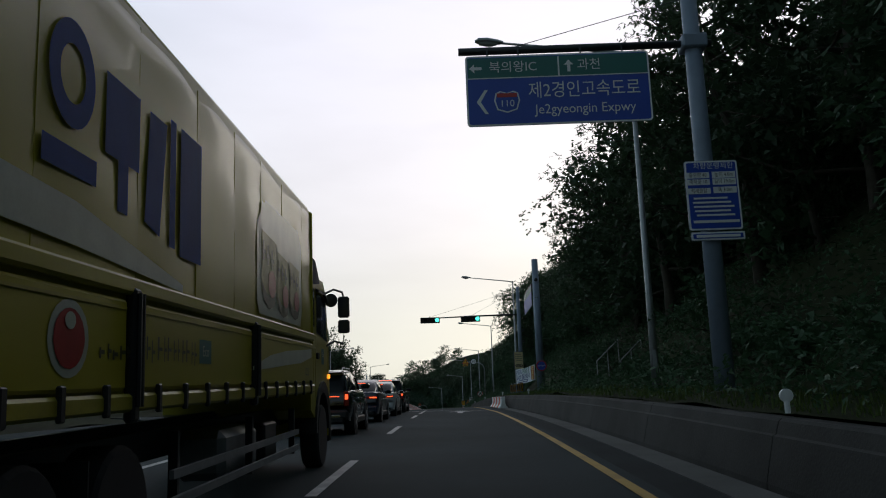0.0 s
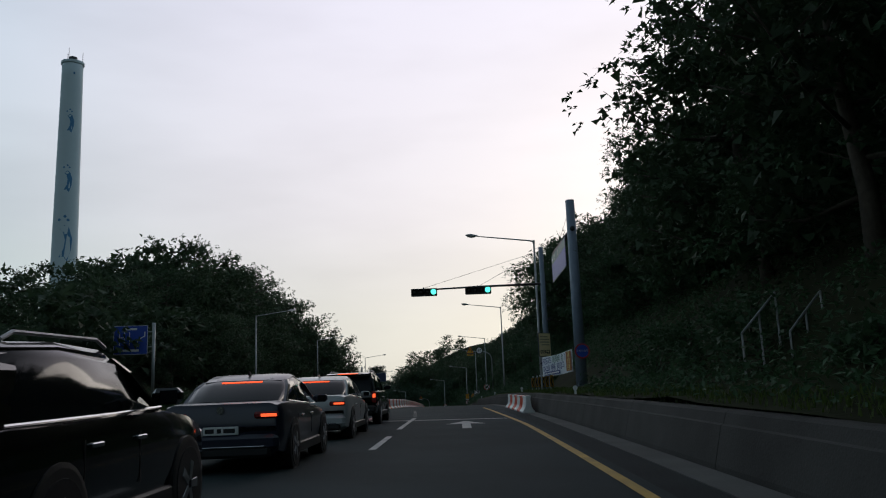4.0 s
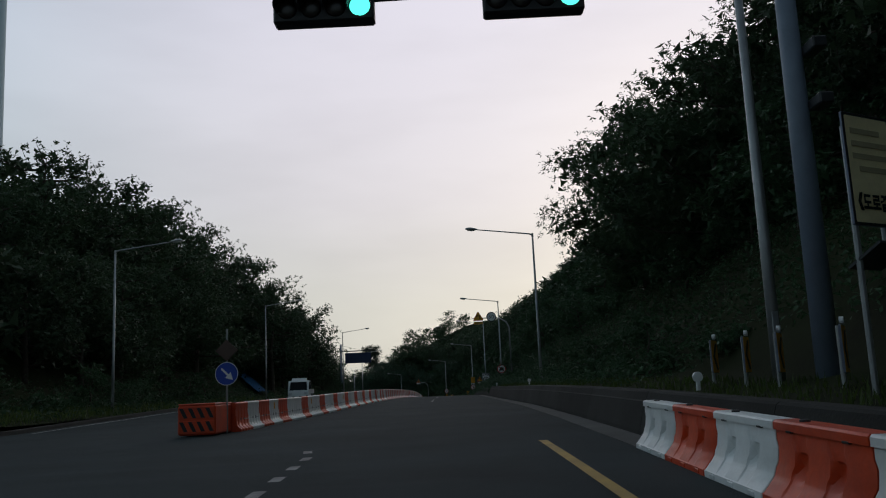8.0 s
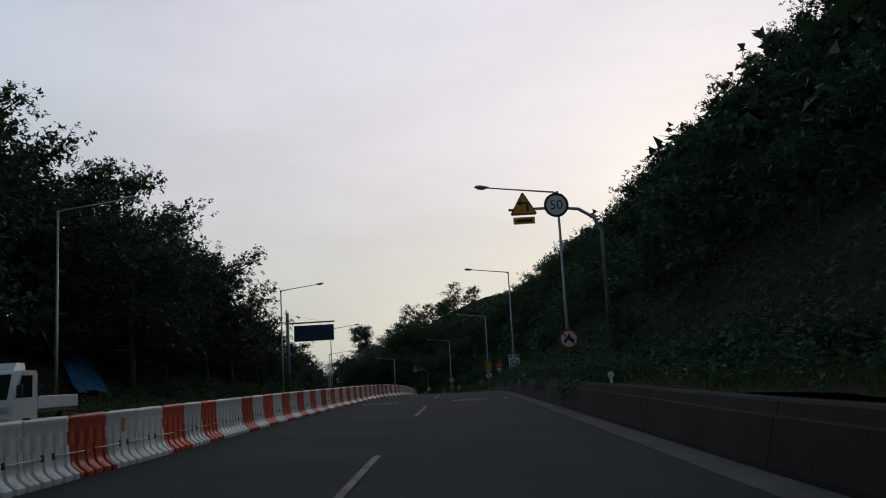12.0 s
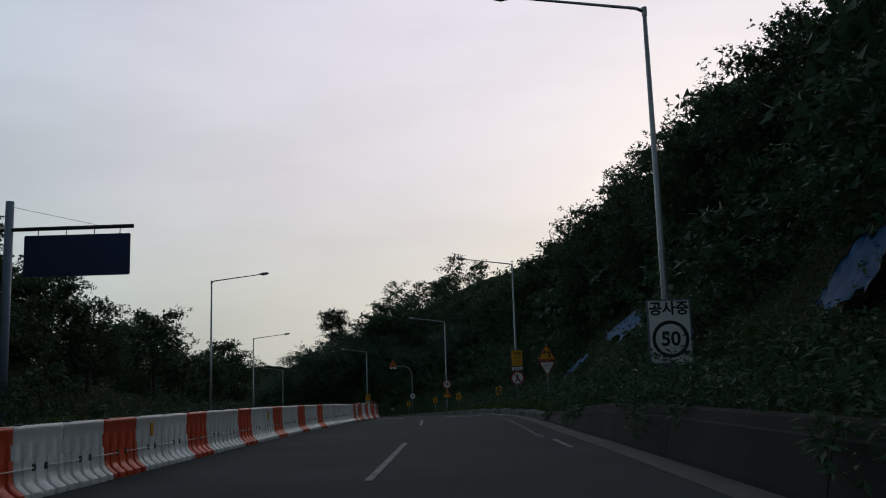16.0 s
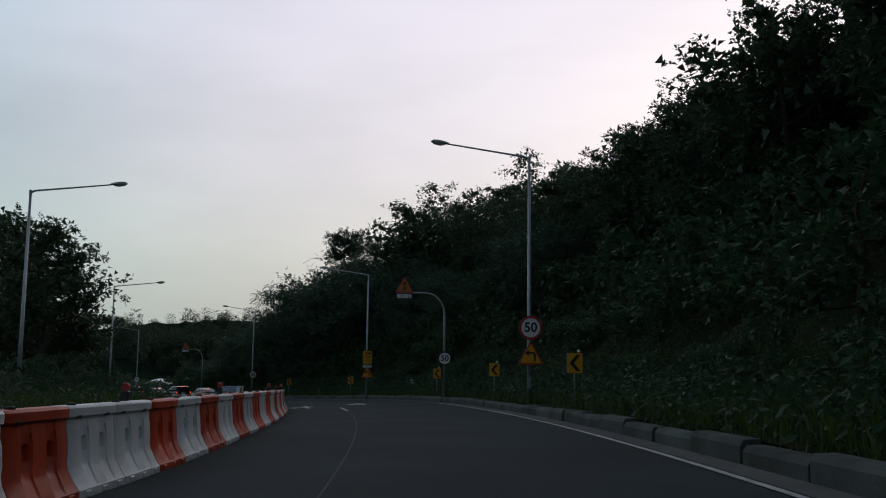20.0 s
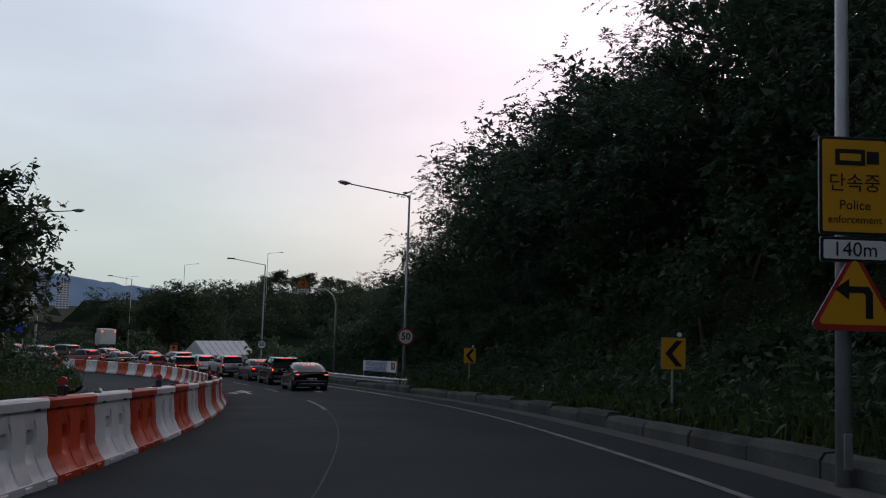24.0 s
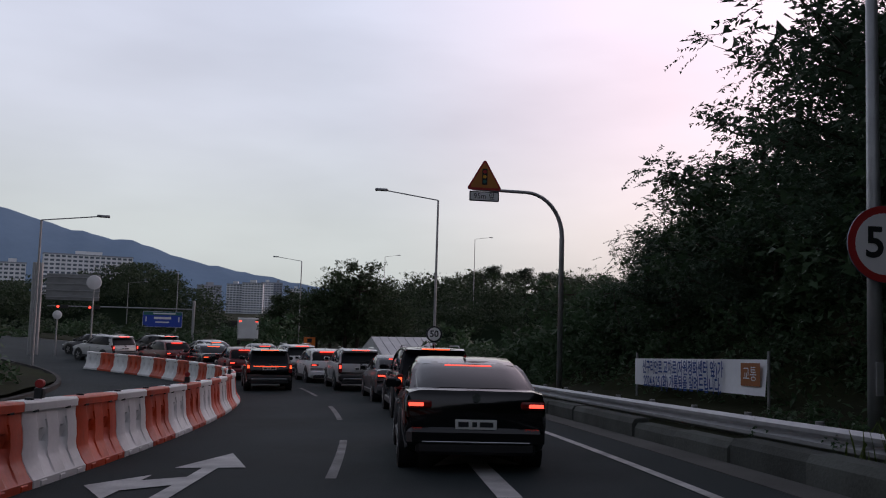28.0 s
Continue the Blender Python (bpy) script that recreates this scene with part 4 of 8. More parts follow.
# signs on the lamp posts and on posts of their own
m1 = on_post("no_motorcycle_sign", 140.9, 5.24, "round white sign with red rim forbidding motorcycles")
pl = disc_sign(m1, 0.45, 2.60, -0.14)
part("slash", Mesh().prism([(-0.27, 2.83), (-0.22, 2.88), (0.27, 2.37), (0.22, 2.32)], 0.003, pose(0, -0.153, 0)), SIGN_RED, pl)
bike = Mesh()
for cx in (-0.17, 0.17):
    bike.prism(disc_outline(0.085, 14, cx, 2.50), 0.003, pose(0, -0.157, 0))
bike.prism([(-0.2, 2.54), (0.12, 2.52), (0.2, 2.62), (0.1, 2.66), (0.05, 2.82), (-0.03, 2.82), (-0.06, 2.66), (-0.16, 2.68), (-0.14, 2.62)], 0.003, pose(0, -0.157, 0))
part("symbol", bike, SIGN_BLACK, pl)
part("bracket", Mesh().box(-0.06, -0.12, 2.5, 0.06, -0.06, 2.7), GALV, m1)

a1 = on_post("arch_sign", 132.6, 5.7, "arched grey post carrying a yellow triangle and a 50 sign")
part("post", Mesh().tube([(0, 0, 0.6), (0, 0, 6.2), (-0.25, 0, 6.75), (-0.8, 0, 7.1), (-1.6, 0, 7.2), (-3.4, 0, 7.2)], [0.085, 0.075, 0.065, 0.06, 0.055, 0.05], 10), GALV, a1, smooth=True)
warning(a1, 1.05, -2.85, 7.42, -0.1, "curve")
p2 = board(a1, 0.8, 0.26, -2.85, -0.1, 6.76, SIGN_YELLOW, r=0.03)
bars(p2, [(-2.85, 6.76, 0.6, 0.1)], SIGN_BLACK, -0.108)
pl = part("limit_sign", Mesh().prism(disc_outline(0.46, 32, -1.62, 7.28), 0.02, pose(0, -0.1, 0)), SIGN_BACK, a1)
part("rim", Mesh().prism(disc_outline(0.458, 32, -1.62, 7.28), 0.003, pose(0, -0.104, 0)), SIGN_BLACK, pl)
part("face", Mesh().prism(disc_outline(0.37, 32, -1.62, 7.28), 0.003, pose(0, -0.108, 0)), SIGN_WHITE, pl)
writing("50", 0.50, SIGN_BLACK, pl, -1.62, -0.113, 7.27)

w1 = on_post("roadwork_sign", 176.7, 5.27, "white roadwork board with a 50 limit ring")
p = board(w1, 1.02, 1.5, 0, -0.14, 2.42, SIGN_WHITE, r=0.03, rim=SIGN_BACK)
writing("공사중", 0.34, SIGN_BLACK, p, 0, -0.155, 2.94, bold=0.010)
pr = part("ring", Mesh().prism(disc_outline(0.43, 32, 0, 2.25), 0.003, pose(0, -0.155, 0)), SIGN_BLACK, p)
part("ring_face", Mesh().prism(disc_outline(0.35, 32, 0, 2.25), 0.003, pose(0, -0.159, 0)), SIGN_WHITE, pr)
writing("50", 0.46, SIGN_BLACK, pr, 0, -0.164, 2.24, bold=0.012)

w2 = on_post("slow_sign", 204.2, 6.35, "yellow bend warning triangle over a white inverted slow triangle")
part("post", Mesh().tube([(0, 0, 0.2), (0, 0, 3.9)], 0.04, 8), GALV, w2)
warning(w2, 1.05, 0, 3.42, -0.06, "curve")
iv = part("slow_plate", Mesh().prism(tri_outline(0.95, 0, 2.50, -1), 0.02, pose(0, -0.06, 0)), SIGN_BACK, w2)
part("rim", Mesh().prism(tri_outline(0.94, 0, 2.50, -1), 0.003, pose(0, -0.064, 0)), SIGN_RED, iv)
part("face", Mesh().prism(tri_outline(0.76, 0, 2.515, -1, r=0.04), 0.003, pose(0, -0.068, 0)), SIGN_WHITE, iv)
writing("천천히", 0.17, SIGN_BLACK, iv, 0, -0.074, 2.66)
writing("SLOW", 0.10, SIGN_BLACK, iv, 0, -0.074, 2.50)


def police(s, d, top, metres):
    t = on_post("enforcement_sign", s - 0.1, d, "yellow speed enforcement board with a distance plate on a lamp post")
    p = board(t, 0.80, 1.10, 0, -0.14, top - 0.55, SIGN_YELLOW, r=0.03, rim=SIGN_BLACK)
    part("camera_symbol", Mesh().box(-0.22, -0.156, top - 0.32, 0.12, -0.153, top - 0.14), SIGN_BLACK, p)
    part("camera_symbol", Mesh().box(0.14, -0.156, top - 0.30, 0.28, -0.153, top - 0.16), SIGN_BLACK, p)
    part("camera_window", Mesh().box(-0.17, -0.160, top - 0.27, 0.07, -0.157, top - 0.19), SIGN_YELLOW, p)
    writing("단속중", 0.22, SIGN_BLACK, p, 0, -0.156, top - 0.53)
    writing("Police", 0.15, SIGN_BLACK, p, 0, -0.156, top - 0.77)
    writing("enforcement", 0.120, SIGN_BLACK, p, 0, -0.156, top - 0.93)
    q = board(t, 0.78, 0.28, 0, -0.14, top - 1.26, SIGN_WHITE, r=0.03, rim=SIGN_BLACK, name="distance_plate")
    writing(metres, 0.23, SIGN_BLACK, q, 0, -0.156, top - 1.265)
    return t


police(214.7, 6.22, 4.25, "200m")
n1 = on_post("no_pedestrian_sign", 214.6, 6.22, "round white sign with red rim and slashed black figure")
pl = disc_sign(n1, 0.46, 2.35, -0.14)
fig = Mesh()
fig.prism(disc_outline(0.05, 12, 0.0, 2.60), 0.003, pose(0, -0.157, 0))
fig.prism([(-0.06, 2.54), (0.06, 2.54), (0.06, 2.34), (0.16, 2.10), (0.09, 2.10), (0.0, 2.28), (-0.10, 2.10), (-0.17, 2.10), (-0.06, 2.34)], 0.003, pose(0, -0.157, 0))
part("symbol", fig, SIGN_BLACK, pl)
part("slash", Mesh().prism([(-0.27, 2.58), (-0.22, 2.63), (0.27, 2.12), (0.22, 2.07)], 0.003, pose(0, -0.161, 0)), SIGN_RED, pl)

l1 = on_post("speed_limit_sign", 247.6, 6.10, "round 50 speed limit sign with a red rim")
disc_sign(l1, 0.46, 3.20, -0.12, "50")
l2 = on_post("bend_warning_sign", 247.6, 6.10, "yellow bend warning triangle on a lamp post")
warning(l2, 1.05, 0, 2.24, -0.12, "curve")


def arch(s, d, reach, text, limit):
    t = on_post("arch_sign", s, d, "arched grey post with a signal triangle and distance plate")
    z0 = float(land(s, d)) - 0.15
    part("post", Mesh().tube([(0, 0, z0), (0, 0, 4.95)] + [(-1.15 * (1 - math.cos(radians(q))), 0, 5.05 + 1.31 * math.sin(radians(q))) for q in range(0, 91, 9)] + [(-reach - 0.35, 0, 6.38)], [0.085, 0.075] + [0.070 - 0.002 * q for q in range(11)] + [0.045], 10), GALV, t, smooth=True)
    warning(t, 1.10, -reach, 6.82, -0.1, "signal")
    p = board(t, 0.90, 0.30, -reach, -0.1, 6.16, SIGN_WHITE, r=0.03, rim=SIGN_BLACK)
    writing(text, 0.22, SIGN_BLACK, p, -reach, -0.116, 6.155)
    if limit:
        disc_sign(t, 0.42, limit, -0.12, "50", red=False)
    return t


arch(264.7, 5.95, 2.45, "165m 앞", 2.55)
police(283.6, 5.16, 3.88, "140m")
l3 = on_post("bend_warning_sign", 283.5, 5.16, "yellow bend warning triangle on a lamp post")
warning(l3, 1.05, 0, 2.18, -0.14, "curve")
l4 = on_post("speed_limit_sign", 318.1, 5.86, "round 50 speed limit sign with a red rim")
disc_sign(l4, 0.46, 2.80, -0.12, "50")
arch(332.8, 5.9, 2.45, "95m 앞", None)

# left gantry and blue lane sign
lg = thing("overhead_sign", put(190.0, -16.9), "overhead sign seen dark against the sky on a mast arm", "road sign")
part("post", Mesh().tube([(0, 0, 0), (0, 0, 9.1)], [0.20, 0.16], 14), POLE_BLUE, lg, smooth=True)
part("mast_arm", Mesh().tube([(-0.3, 0, 7.95), (4.9, 0, 7.98)], 0.08, 10), DARK_METAL, lg, smooth=True)
part("stay_wire", Mesh().tube([(0, 0, 8.9), (3.6, 0, 8.02)], 0.008, 4), DARK_METAL, lg)
board(lg, 4.15, 1.65, 2.75, -0.12, 6.85, mat("sign_dark_back", (0.03, 0.045, 0.11), 0.5, 0.2), r=0.06)
for x in (1.2, 2.3, 3.4, 4.4):
    part("hanger", Mesh().tube([(x, -0.06, 7.95), (x, -0.1, 7.68)], 0.018, 6), DARK_METAL, lg)
bs = thing("lane_sign", pose(-25.6, 85.1, 8.05, 0, 0, 8), "blue lane guidance board on a grey pole", "road sign")
part("post", Mesh().tube([(1.75, 0.12, land_at(-23.9, 85.4) - 8.35), (1.75, 0.12, 2.5)], 0.13, 12), GALV, bs, smooth=True)
bb = board(bs, 2.62, 2.3, 0, 0, 1.15, SIGN_BLUE, r=0.08, rim=SIGN_WHITE)
for x in (-0.85, -0.47, -0.09):
    part("lane_stripe", Mesh().box(x - 0.03, -0.014, 0.72, x + 0.03, -0.01, 1.80), SIGN_WHITE, bb)
part("lane_stripe", Mesh().prism([(0.50, 0.60), (0.58, 0.60), (0.58, 1.15), (1.12, 1.43), (1.12, 1.80), (1.04, 1.80), (1.04, 1.47), (0.50, 1.19)], 0.004, pose(0, -0.013, 0)), SIGN_WHITE, bb)
bars(bb, [(0, 2.02, 0.95, 0.16), (-0.2, 0.32, 1.7, 0.18), (-0.66, 1.36, 0.22, 0.08), (-0.66, 1.18, 0.22, 0.08)], SIGN_WHITE, -0.010)
for z in (1.75, 0.55):
    part("bracket", Mesh().box(1.1, 0.02, z, 1.85, 0.08, z + 0.08), GALV, bs)

# keep-right sign with a yellow diamond at the barriers' nose
ks = thing("arrow_sign", put(78.5, -6.55), "blue round arrow sign below a dull diamond on a post", "road sign")
part("post", Mesh().tube([(0, 0.03, 0), (0, 0.03, 3.0)], 0.03, 8), GALV, ks)
kd = part("round_sign", Mesh().prism(disc_outline(0.34, 32, 0, 1.70), 0.02, pose(0, -0.02, 0)), SIGN_BACK, ks)
part("face", Mesh().prism(disc_outline(0.335, 32, 0, 1.70), 0.003, pose(0, -0.024, 0)), SIGN_BLUE, kd)
part("rim", Mesh().loft([[(r * math.cos(q), -0.026, 1.70 + r * math.sin(q)) for r in (0.335, 0.320)] for q in (2 * math.pi * k / 32 for k in range(33))], closed=False, caps=False), SIGN_WHITE, kd)
part("arrow", Mesh().prism([(x * 0.85, 1.70 + (z - 1.72) * 0.85) for x, z in ((-0.21, 1.88), (-0.16, 1.93), (0.07, 1.70), (0.14, 1.77), (0.22, 1.50), (-0.05, 1.58), (0.02, 1.65))], 0.003, pose(0, -0.028, 0)), SIGN_WHITE, kd)
# The diamond's back-lit darkness is put into this dull brown.
DIAMOND_DIM = mat("diamond_sign_dimmed", (0.10, 0.06, 0.045), 0.6, vary=0.2)
dm = part("diamond", Mesh().prism([(0, 2.06), (0.33, 2.38), (0, 2.70), (-0.33, 2.38)], 0.02, pose(0, -0.02, 0)), DIAMOND_DIM, ks, "diamond plate dimmed to brown against the light")
part("face", Mesh().prism([(0, 2.09), (0.30, 2.38), (0, 2.67), (-0.30, 2.38)], 0.003, pose(0, -0.024, 0)), DIAMOND_DIM, dm)

for s in (-4, 12.2, 45.6, 66.5, 94, 122, 150):
    t = thing("delineator", put(s, right_edge(s) + 0.40, 0.83), "white round delineator on the wall top", "delineator", "wall delineators")
    part("stem", Mesh().tube([(0, 0, -0.02), (0, 0, 0.12)], 0.035, 8), SIGN_WHITE, t)
    part("reflector", Mesh().lathe([(0.02, -0.03), (0.075, -0.025), (0.075, 0.025), (0.02, 0.03)], "y", 14, (0, 0, 0.18)), SIGN_WHITE, t)
for s in (300, 318.5):
    t = thing("delineator", put(s, 6.1, 0.35), "small white delineator in the grass", "delineator", "bank delineators")
    part("stem", Mesh().tube([(0, 0, -0.1), (0, 0, 0.5)], 0.03, 8), SIGN_WHITE, t)

# ---- plastic barriers ----
BAR = [(78.6, -6.55), (85, -6.35), (93, -5.95), (105, -5.6), (116, -5.4), (157, -5.4), (167, -5.15), (184, -4.8), (200, -4.3), (216, -3.55), (228, -3.25), (247, -3.4), (280, -3.7), (297, -3.95), (318, -4.0), (336, -3.75), (342, -4.1), (348, -5.0), (355, -6.45), (362, -8.1)]


def barrier_model(length, holes, material, label):
    """A hollow barrier whose ends interlock: two dished ovals over a flared foot, or a fluted wall over a foot cut into toes."""
    t = thing("plastic_barrier", pose(0, 0, -400), label, "barrier", "plastic barriers")
    L = length
    if holes:
        half = [(0.29, 0.0), (0.29, 0.09), (0.275, 0.10), (0.225, 0.17), (0.180, 0.25), (0.158, 0.29), (0.151, 0.315), (0.139, 0.37), (0.126, 0.45), (0.117, 0.53), (0.112, 0.585), (0.110, 0.61), (0.105, 0.70), (0.102, 0.795), (0.103, 0.805), (0.128, 0.812), (0.128, 0.895), (0.108, 0.92)]
        dish = [yc + o for yc in (L * 0.31, L * 0.69) for o in (-0.175, -0.15, -0.135, -0.108, -0.06, 0, 0.06, 0.108, 0.135, 0.15, 0.175)]
        ys = [0.010, 0.022] + dish + [L - 0.022, L - 0.010]
        slots = ()
    else:
        half = [(0.285, 0.0), (0.290, 0.05), (0.285, 0.075), (0.265, 0.092), (0.215, 0.125), (0.178, 0.165), (0.156, 0.205), (0.146, 0.25), (0.140, 0.31), (0.136, 0.36), (0.131, 0.455), (0.131, 0.46), (0.118, 0.64), (0.118, 0.645), (0.112, 0.76), (0.120, 0.78), (0.117, 0.825), (0.10, 0.85)]
        slots = [L * f for f in (0.14, 0.38, 0.62, 0.86)]
        ys = [0.004, 0.016] + [y + o for y in slots for o in (-0.050, -0.034, -0.022, 0.0, 0.022, 0.034, 0.050)] + [L - 0.016, L - 0.004]

    def at_side(y, x, z, k):
        lock = 0.0
        if holes:
            lock = 0.05 if 0.40 < z < 0.665 else (-0.02 if z < 0.2 else 0.0)
            for yc in (L * 0.31, L * 0.69):
                q = ((y - yc) / 0.136) ** 2 + ((z - 0.45) / 0.165) ** 2
                x -= 0.060 * min(1.0, max(0.0, 1 - q) * 2.6)
                if 0.14 < z < 0.72 and 0.145 < abs(y - yc) < 0.18:
                    x += 0.016
        else:
            lock = -0.055 if 0.457 < z < 0.642 and (y < 0.05 or y > L - 0.05) else 0.0
            for n, yc in enumerate(slots):
                off = abs(y - yc)
                if off < 0.03 and z < 0.24:
                    x = min(x, 0.128 + 0.02 * (z < 0.03))
                elif off < 0.04 and z < 0.66:
                    x -= 0.016 * min(1, (0.68 - z) * 4)
        return (max(0.03, x) * k, y + lock, z)

    rows = []
    for n, y in enumerate(ys):
        k = 0.95 if n in (0, len(ys) - 1) else 1.0
        rows.append([at_side(y, x, z, k) for x, z in half] + [at_side(y, x, z, -k) for x, z in reversed(half)])
    shell = part("body", Mesh().loft(rows), material, t, smooth=False)
    shell.data.shade_smooth()
    shell.data.set_sharp_from_angle(angle=radians(30))
    top = half[-1][1]
    if holes:
        for y in (L * 0.16, L * 0.50, L * 0.84):
            part("foot", Mesh().box(-0.302, y - 0.10, 0.0, 0.302, y + 0.10, 0.085, 0.02), material, t)
        for y in (L * 0.2, L * 0.8):
            part("handle_slot", Mesh().box(-0.131, y - 0.06, 0.795, 0.131, y + 0.06, 0.822, 0.004), BLACK_PLASTIC, t)
    else:
        for y in (slots[1], slots[2]):
            part("socket", Mesh().lathe([(0.026, -0.142), (0.044, -0.139), (0.044, 0.139), (0.026, 0.142)], "x", 14, (0, y, 0.35)), DARK_METAL, t)
        part("tie_rod", Mesh().tube([(0.139, slots[2], 0.35), (0.166, slots[2] + 0.10, 0.352), (0.166, L + slots[1] - 0.10, 0.348), (0.139, L + slots[1] - 0.02, 0.35)], 0.008, 6), GALV, t, "thin grey tie rod to the next barrier")
    part("cap", Mesh().lathe([(0.05, top - 0.005), (0.05, top + 0.02), (0.035, top + 0.028)], n=10, centre=(0, L * 0.25, 0)), BLACK_PLASTIC, t)
    return t


MODELS = {}
for L, holes in ((1.24, 0), (1.72, 1), (1.9, 1)):
    for nm, mm in (("orange", ORANGE), ("white", WHITE_PLASTIC)):
        MODELS[L, holes, nm] = barrier_model(L, holes, mm, nm + (" hollow plastic barrier with dished rounds, scuffed" if holes else " hollow plastic barrier with a slotted foot, scuffed"))


def lay(model, s0, s1, side, long=0.0):
    """Stands a copy from s0 to s1; long: the model's length, where it is drawn out or closed up to fit."""
    a, b = on(s0, side(s0)), on(s1, side(s1))
    w = b - a
    c = copy_thing(model, Matrix.Translation(a))
    c.matrix_basis = Matrix.Translation(a) @ w.to_track_quat("Y", "Z").to_matrix().to_4x4() @ Matrix.Diagonal((1, w.length / long if long else 1, 1, 1))
    return c


def bar_d(s):
    return float(edge(BAR, s))


# runs of one make: colours in order, where the run starts and ends
RUNS = [("OWOWO", 79.0, 85.8), ("WWO" * 9, 85.8, 118.2), ("WO", 118.2, 120.4), ("WWO", 120.4, 123.7), ("WO" * 7, 123.7, 140.6), ("WO" * 8, 140.6, 160.8), ("WOWWO", 160.8, 166.9), ("WWO" * 6, 166.9, 189.3), ("W" * 8, 189.3, 199.5), ("OW", 199.5, 201.7)]
RUNS_DISHED = [("OWOW", 201.7, 209.6), ("OOWOO", 209.6, 219.0), ("WOW", 219.0, 223.2), ("OWWO", 223.2, 228.5), ("WO" * 3, 228.5, 238.5), ("WO" * 14, 238.5, 285.7), ("WO" * 8, 285.7, 314.6), ("WO" * 14 + "W", 314.6, 361.2)]
for holes, runs in ((0, RUNS), (1, RUNS_DISHED)):
    long = 1.72 if holes else 1.24
    for colours, s0, s1 in runs:
        for k, c in enumerate(colours):
            at, to = s0 + (s1 - s0) * k / len(colours), s0 + (s1 - s0) * (k + 1) / len(colours)
            unit = lay(MODELS[long, holes, "orange" if c == "O" else "white"], at, to, bar_d, long)
            if not holes and k % 7 == 3:
                part("reflector", Mesh().box(0.124, 0.56, 0.52, 0.138, 0.68, 0.74, 0.004), SIGN_YELLOW, unit, "faded yellow reflector")
            if at > 206 and k % 5 == 2:
                t = thing("barrier_beacon", put(at + 0.75, bar_d(at), 0.93), "small red warning lamp on a barrier top", "warning lamp", "barrier lamps")
                part("body", Mesh().box(-0.05, -0.05, 0, 0.05, 0.05, 0.12, 0.01), DARK_METAL, t)
                part("lens", Mesh().lathe([(0.050, -0.03), (0.055, 0.0), (0.050, 0.03)], "y", 12, (0, 0, 0.17)), SIGN_RED, t)
at = 54.3
for k in range(7):
    low_one = lay(MODELS[1.9, 1, "white" if k % 2 == 0 else "orange"], at + 1.78, at, lambda s: float(np.interp(s, (54, 68), (2.98, 3.04))))
    low_one.matrix_basis = low_one.matrix_basis @ Matrix.Diagonal((0.9, 0.935, 0.76, 1))
    at += 1.78
for (L, holes, nm), m in list(MODELS.items()):
    forget([m])
# orange crash cushion at the nose of the barriers
cc = thing("crash_cushion", put(77.3, -7.05), "orange plastic crash cushion with black slanted stripes", "barrier")
part("body", Mesh().box(-0.55, 0, 0.04, 0.50, 1.8, 0.86, 0.05), ORANGE, cc)
for z0 in (0.12, 0.49):
    tier = part("stripe_panel", Mesh().box(-0.52, -0.012, z0, 0.47, 0.02, z0 + 0.31, 0.008), ORANGE, cc)
    for k in range(4):
        x = -0.50 + 0.24 * k
        part("stripe", Mesh().prism([(x, z0 + 0.29), (x + 0.11, z0 + 0.29), (x + 0.24, z0 + 0.02), (x + 0.13, z0 + 0.02)], 0.004, pose(0, -0.017, 0)), BLACK_PLASTIC, tier)
part("top_rim", Mesh().box(-0.54, 0.02, 0.85, 0.49, 1.78, 0.90, 0.02), ORANGE, cc)

# ---- vehicles ----
def paint(name, col, rough=0.32):
    return mat(name, col, rough, 0.0, vary=0.10, scale=1.2, fine=8, coat=0.35)


def soften(ob, angle=42):
    """Smooth shading with crisp edges where faces meet sharply."""
    ob.data.shade_smooth()
    ob.data.set_sharp_from_angle(angle=radians(angle))
    return ob


CAR_BLACK, CAR_NAVY, CAR_SILVER = paint("car_black", (0.004, 0.004, 0.005), 0.14), paint("car_navy", (0.012, 0.016, 0.035)), paint("car_silver", (0.50, 0.51, 0.51))
CAR_WHITE, CAR_GREY, CAR_RED = paint("car_white", (0.70, 0.71, 0.71)), paint("car_grey", (0.10, 0.105, 0.11)), paint("car_red", (0.16, 0.015, 0.02))
BRAKE = glow("brake_light", (1.0, 0.07, 0.04), 1.8)
BRAKE_AMBER = glow("tail_light_red", (1.0, 0.10, 0.03), 1.3)
LAMP_RED = mat("lamp_red_plastic", (0.22, 0.012, 0.012), 0.25)
LAMP_CLEAR = mat("lamp_clear_plastic", (0.55, 0.56, 0.57), 0.15)
PLATE = mat("number_plate", (0.74, 0.76, 0.74), 0.5, vary=0.05)


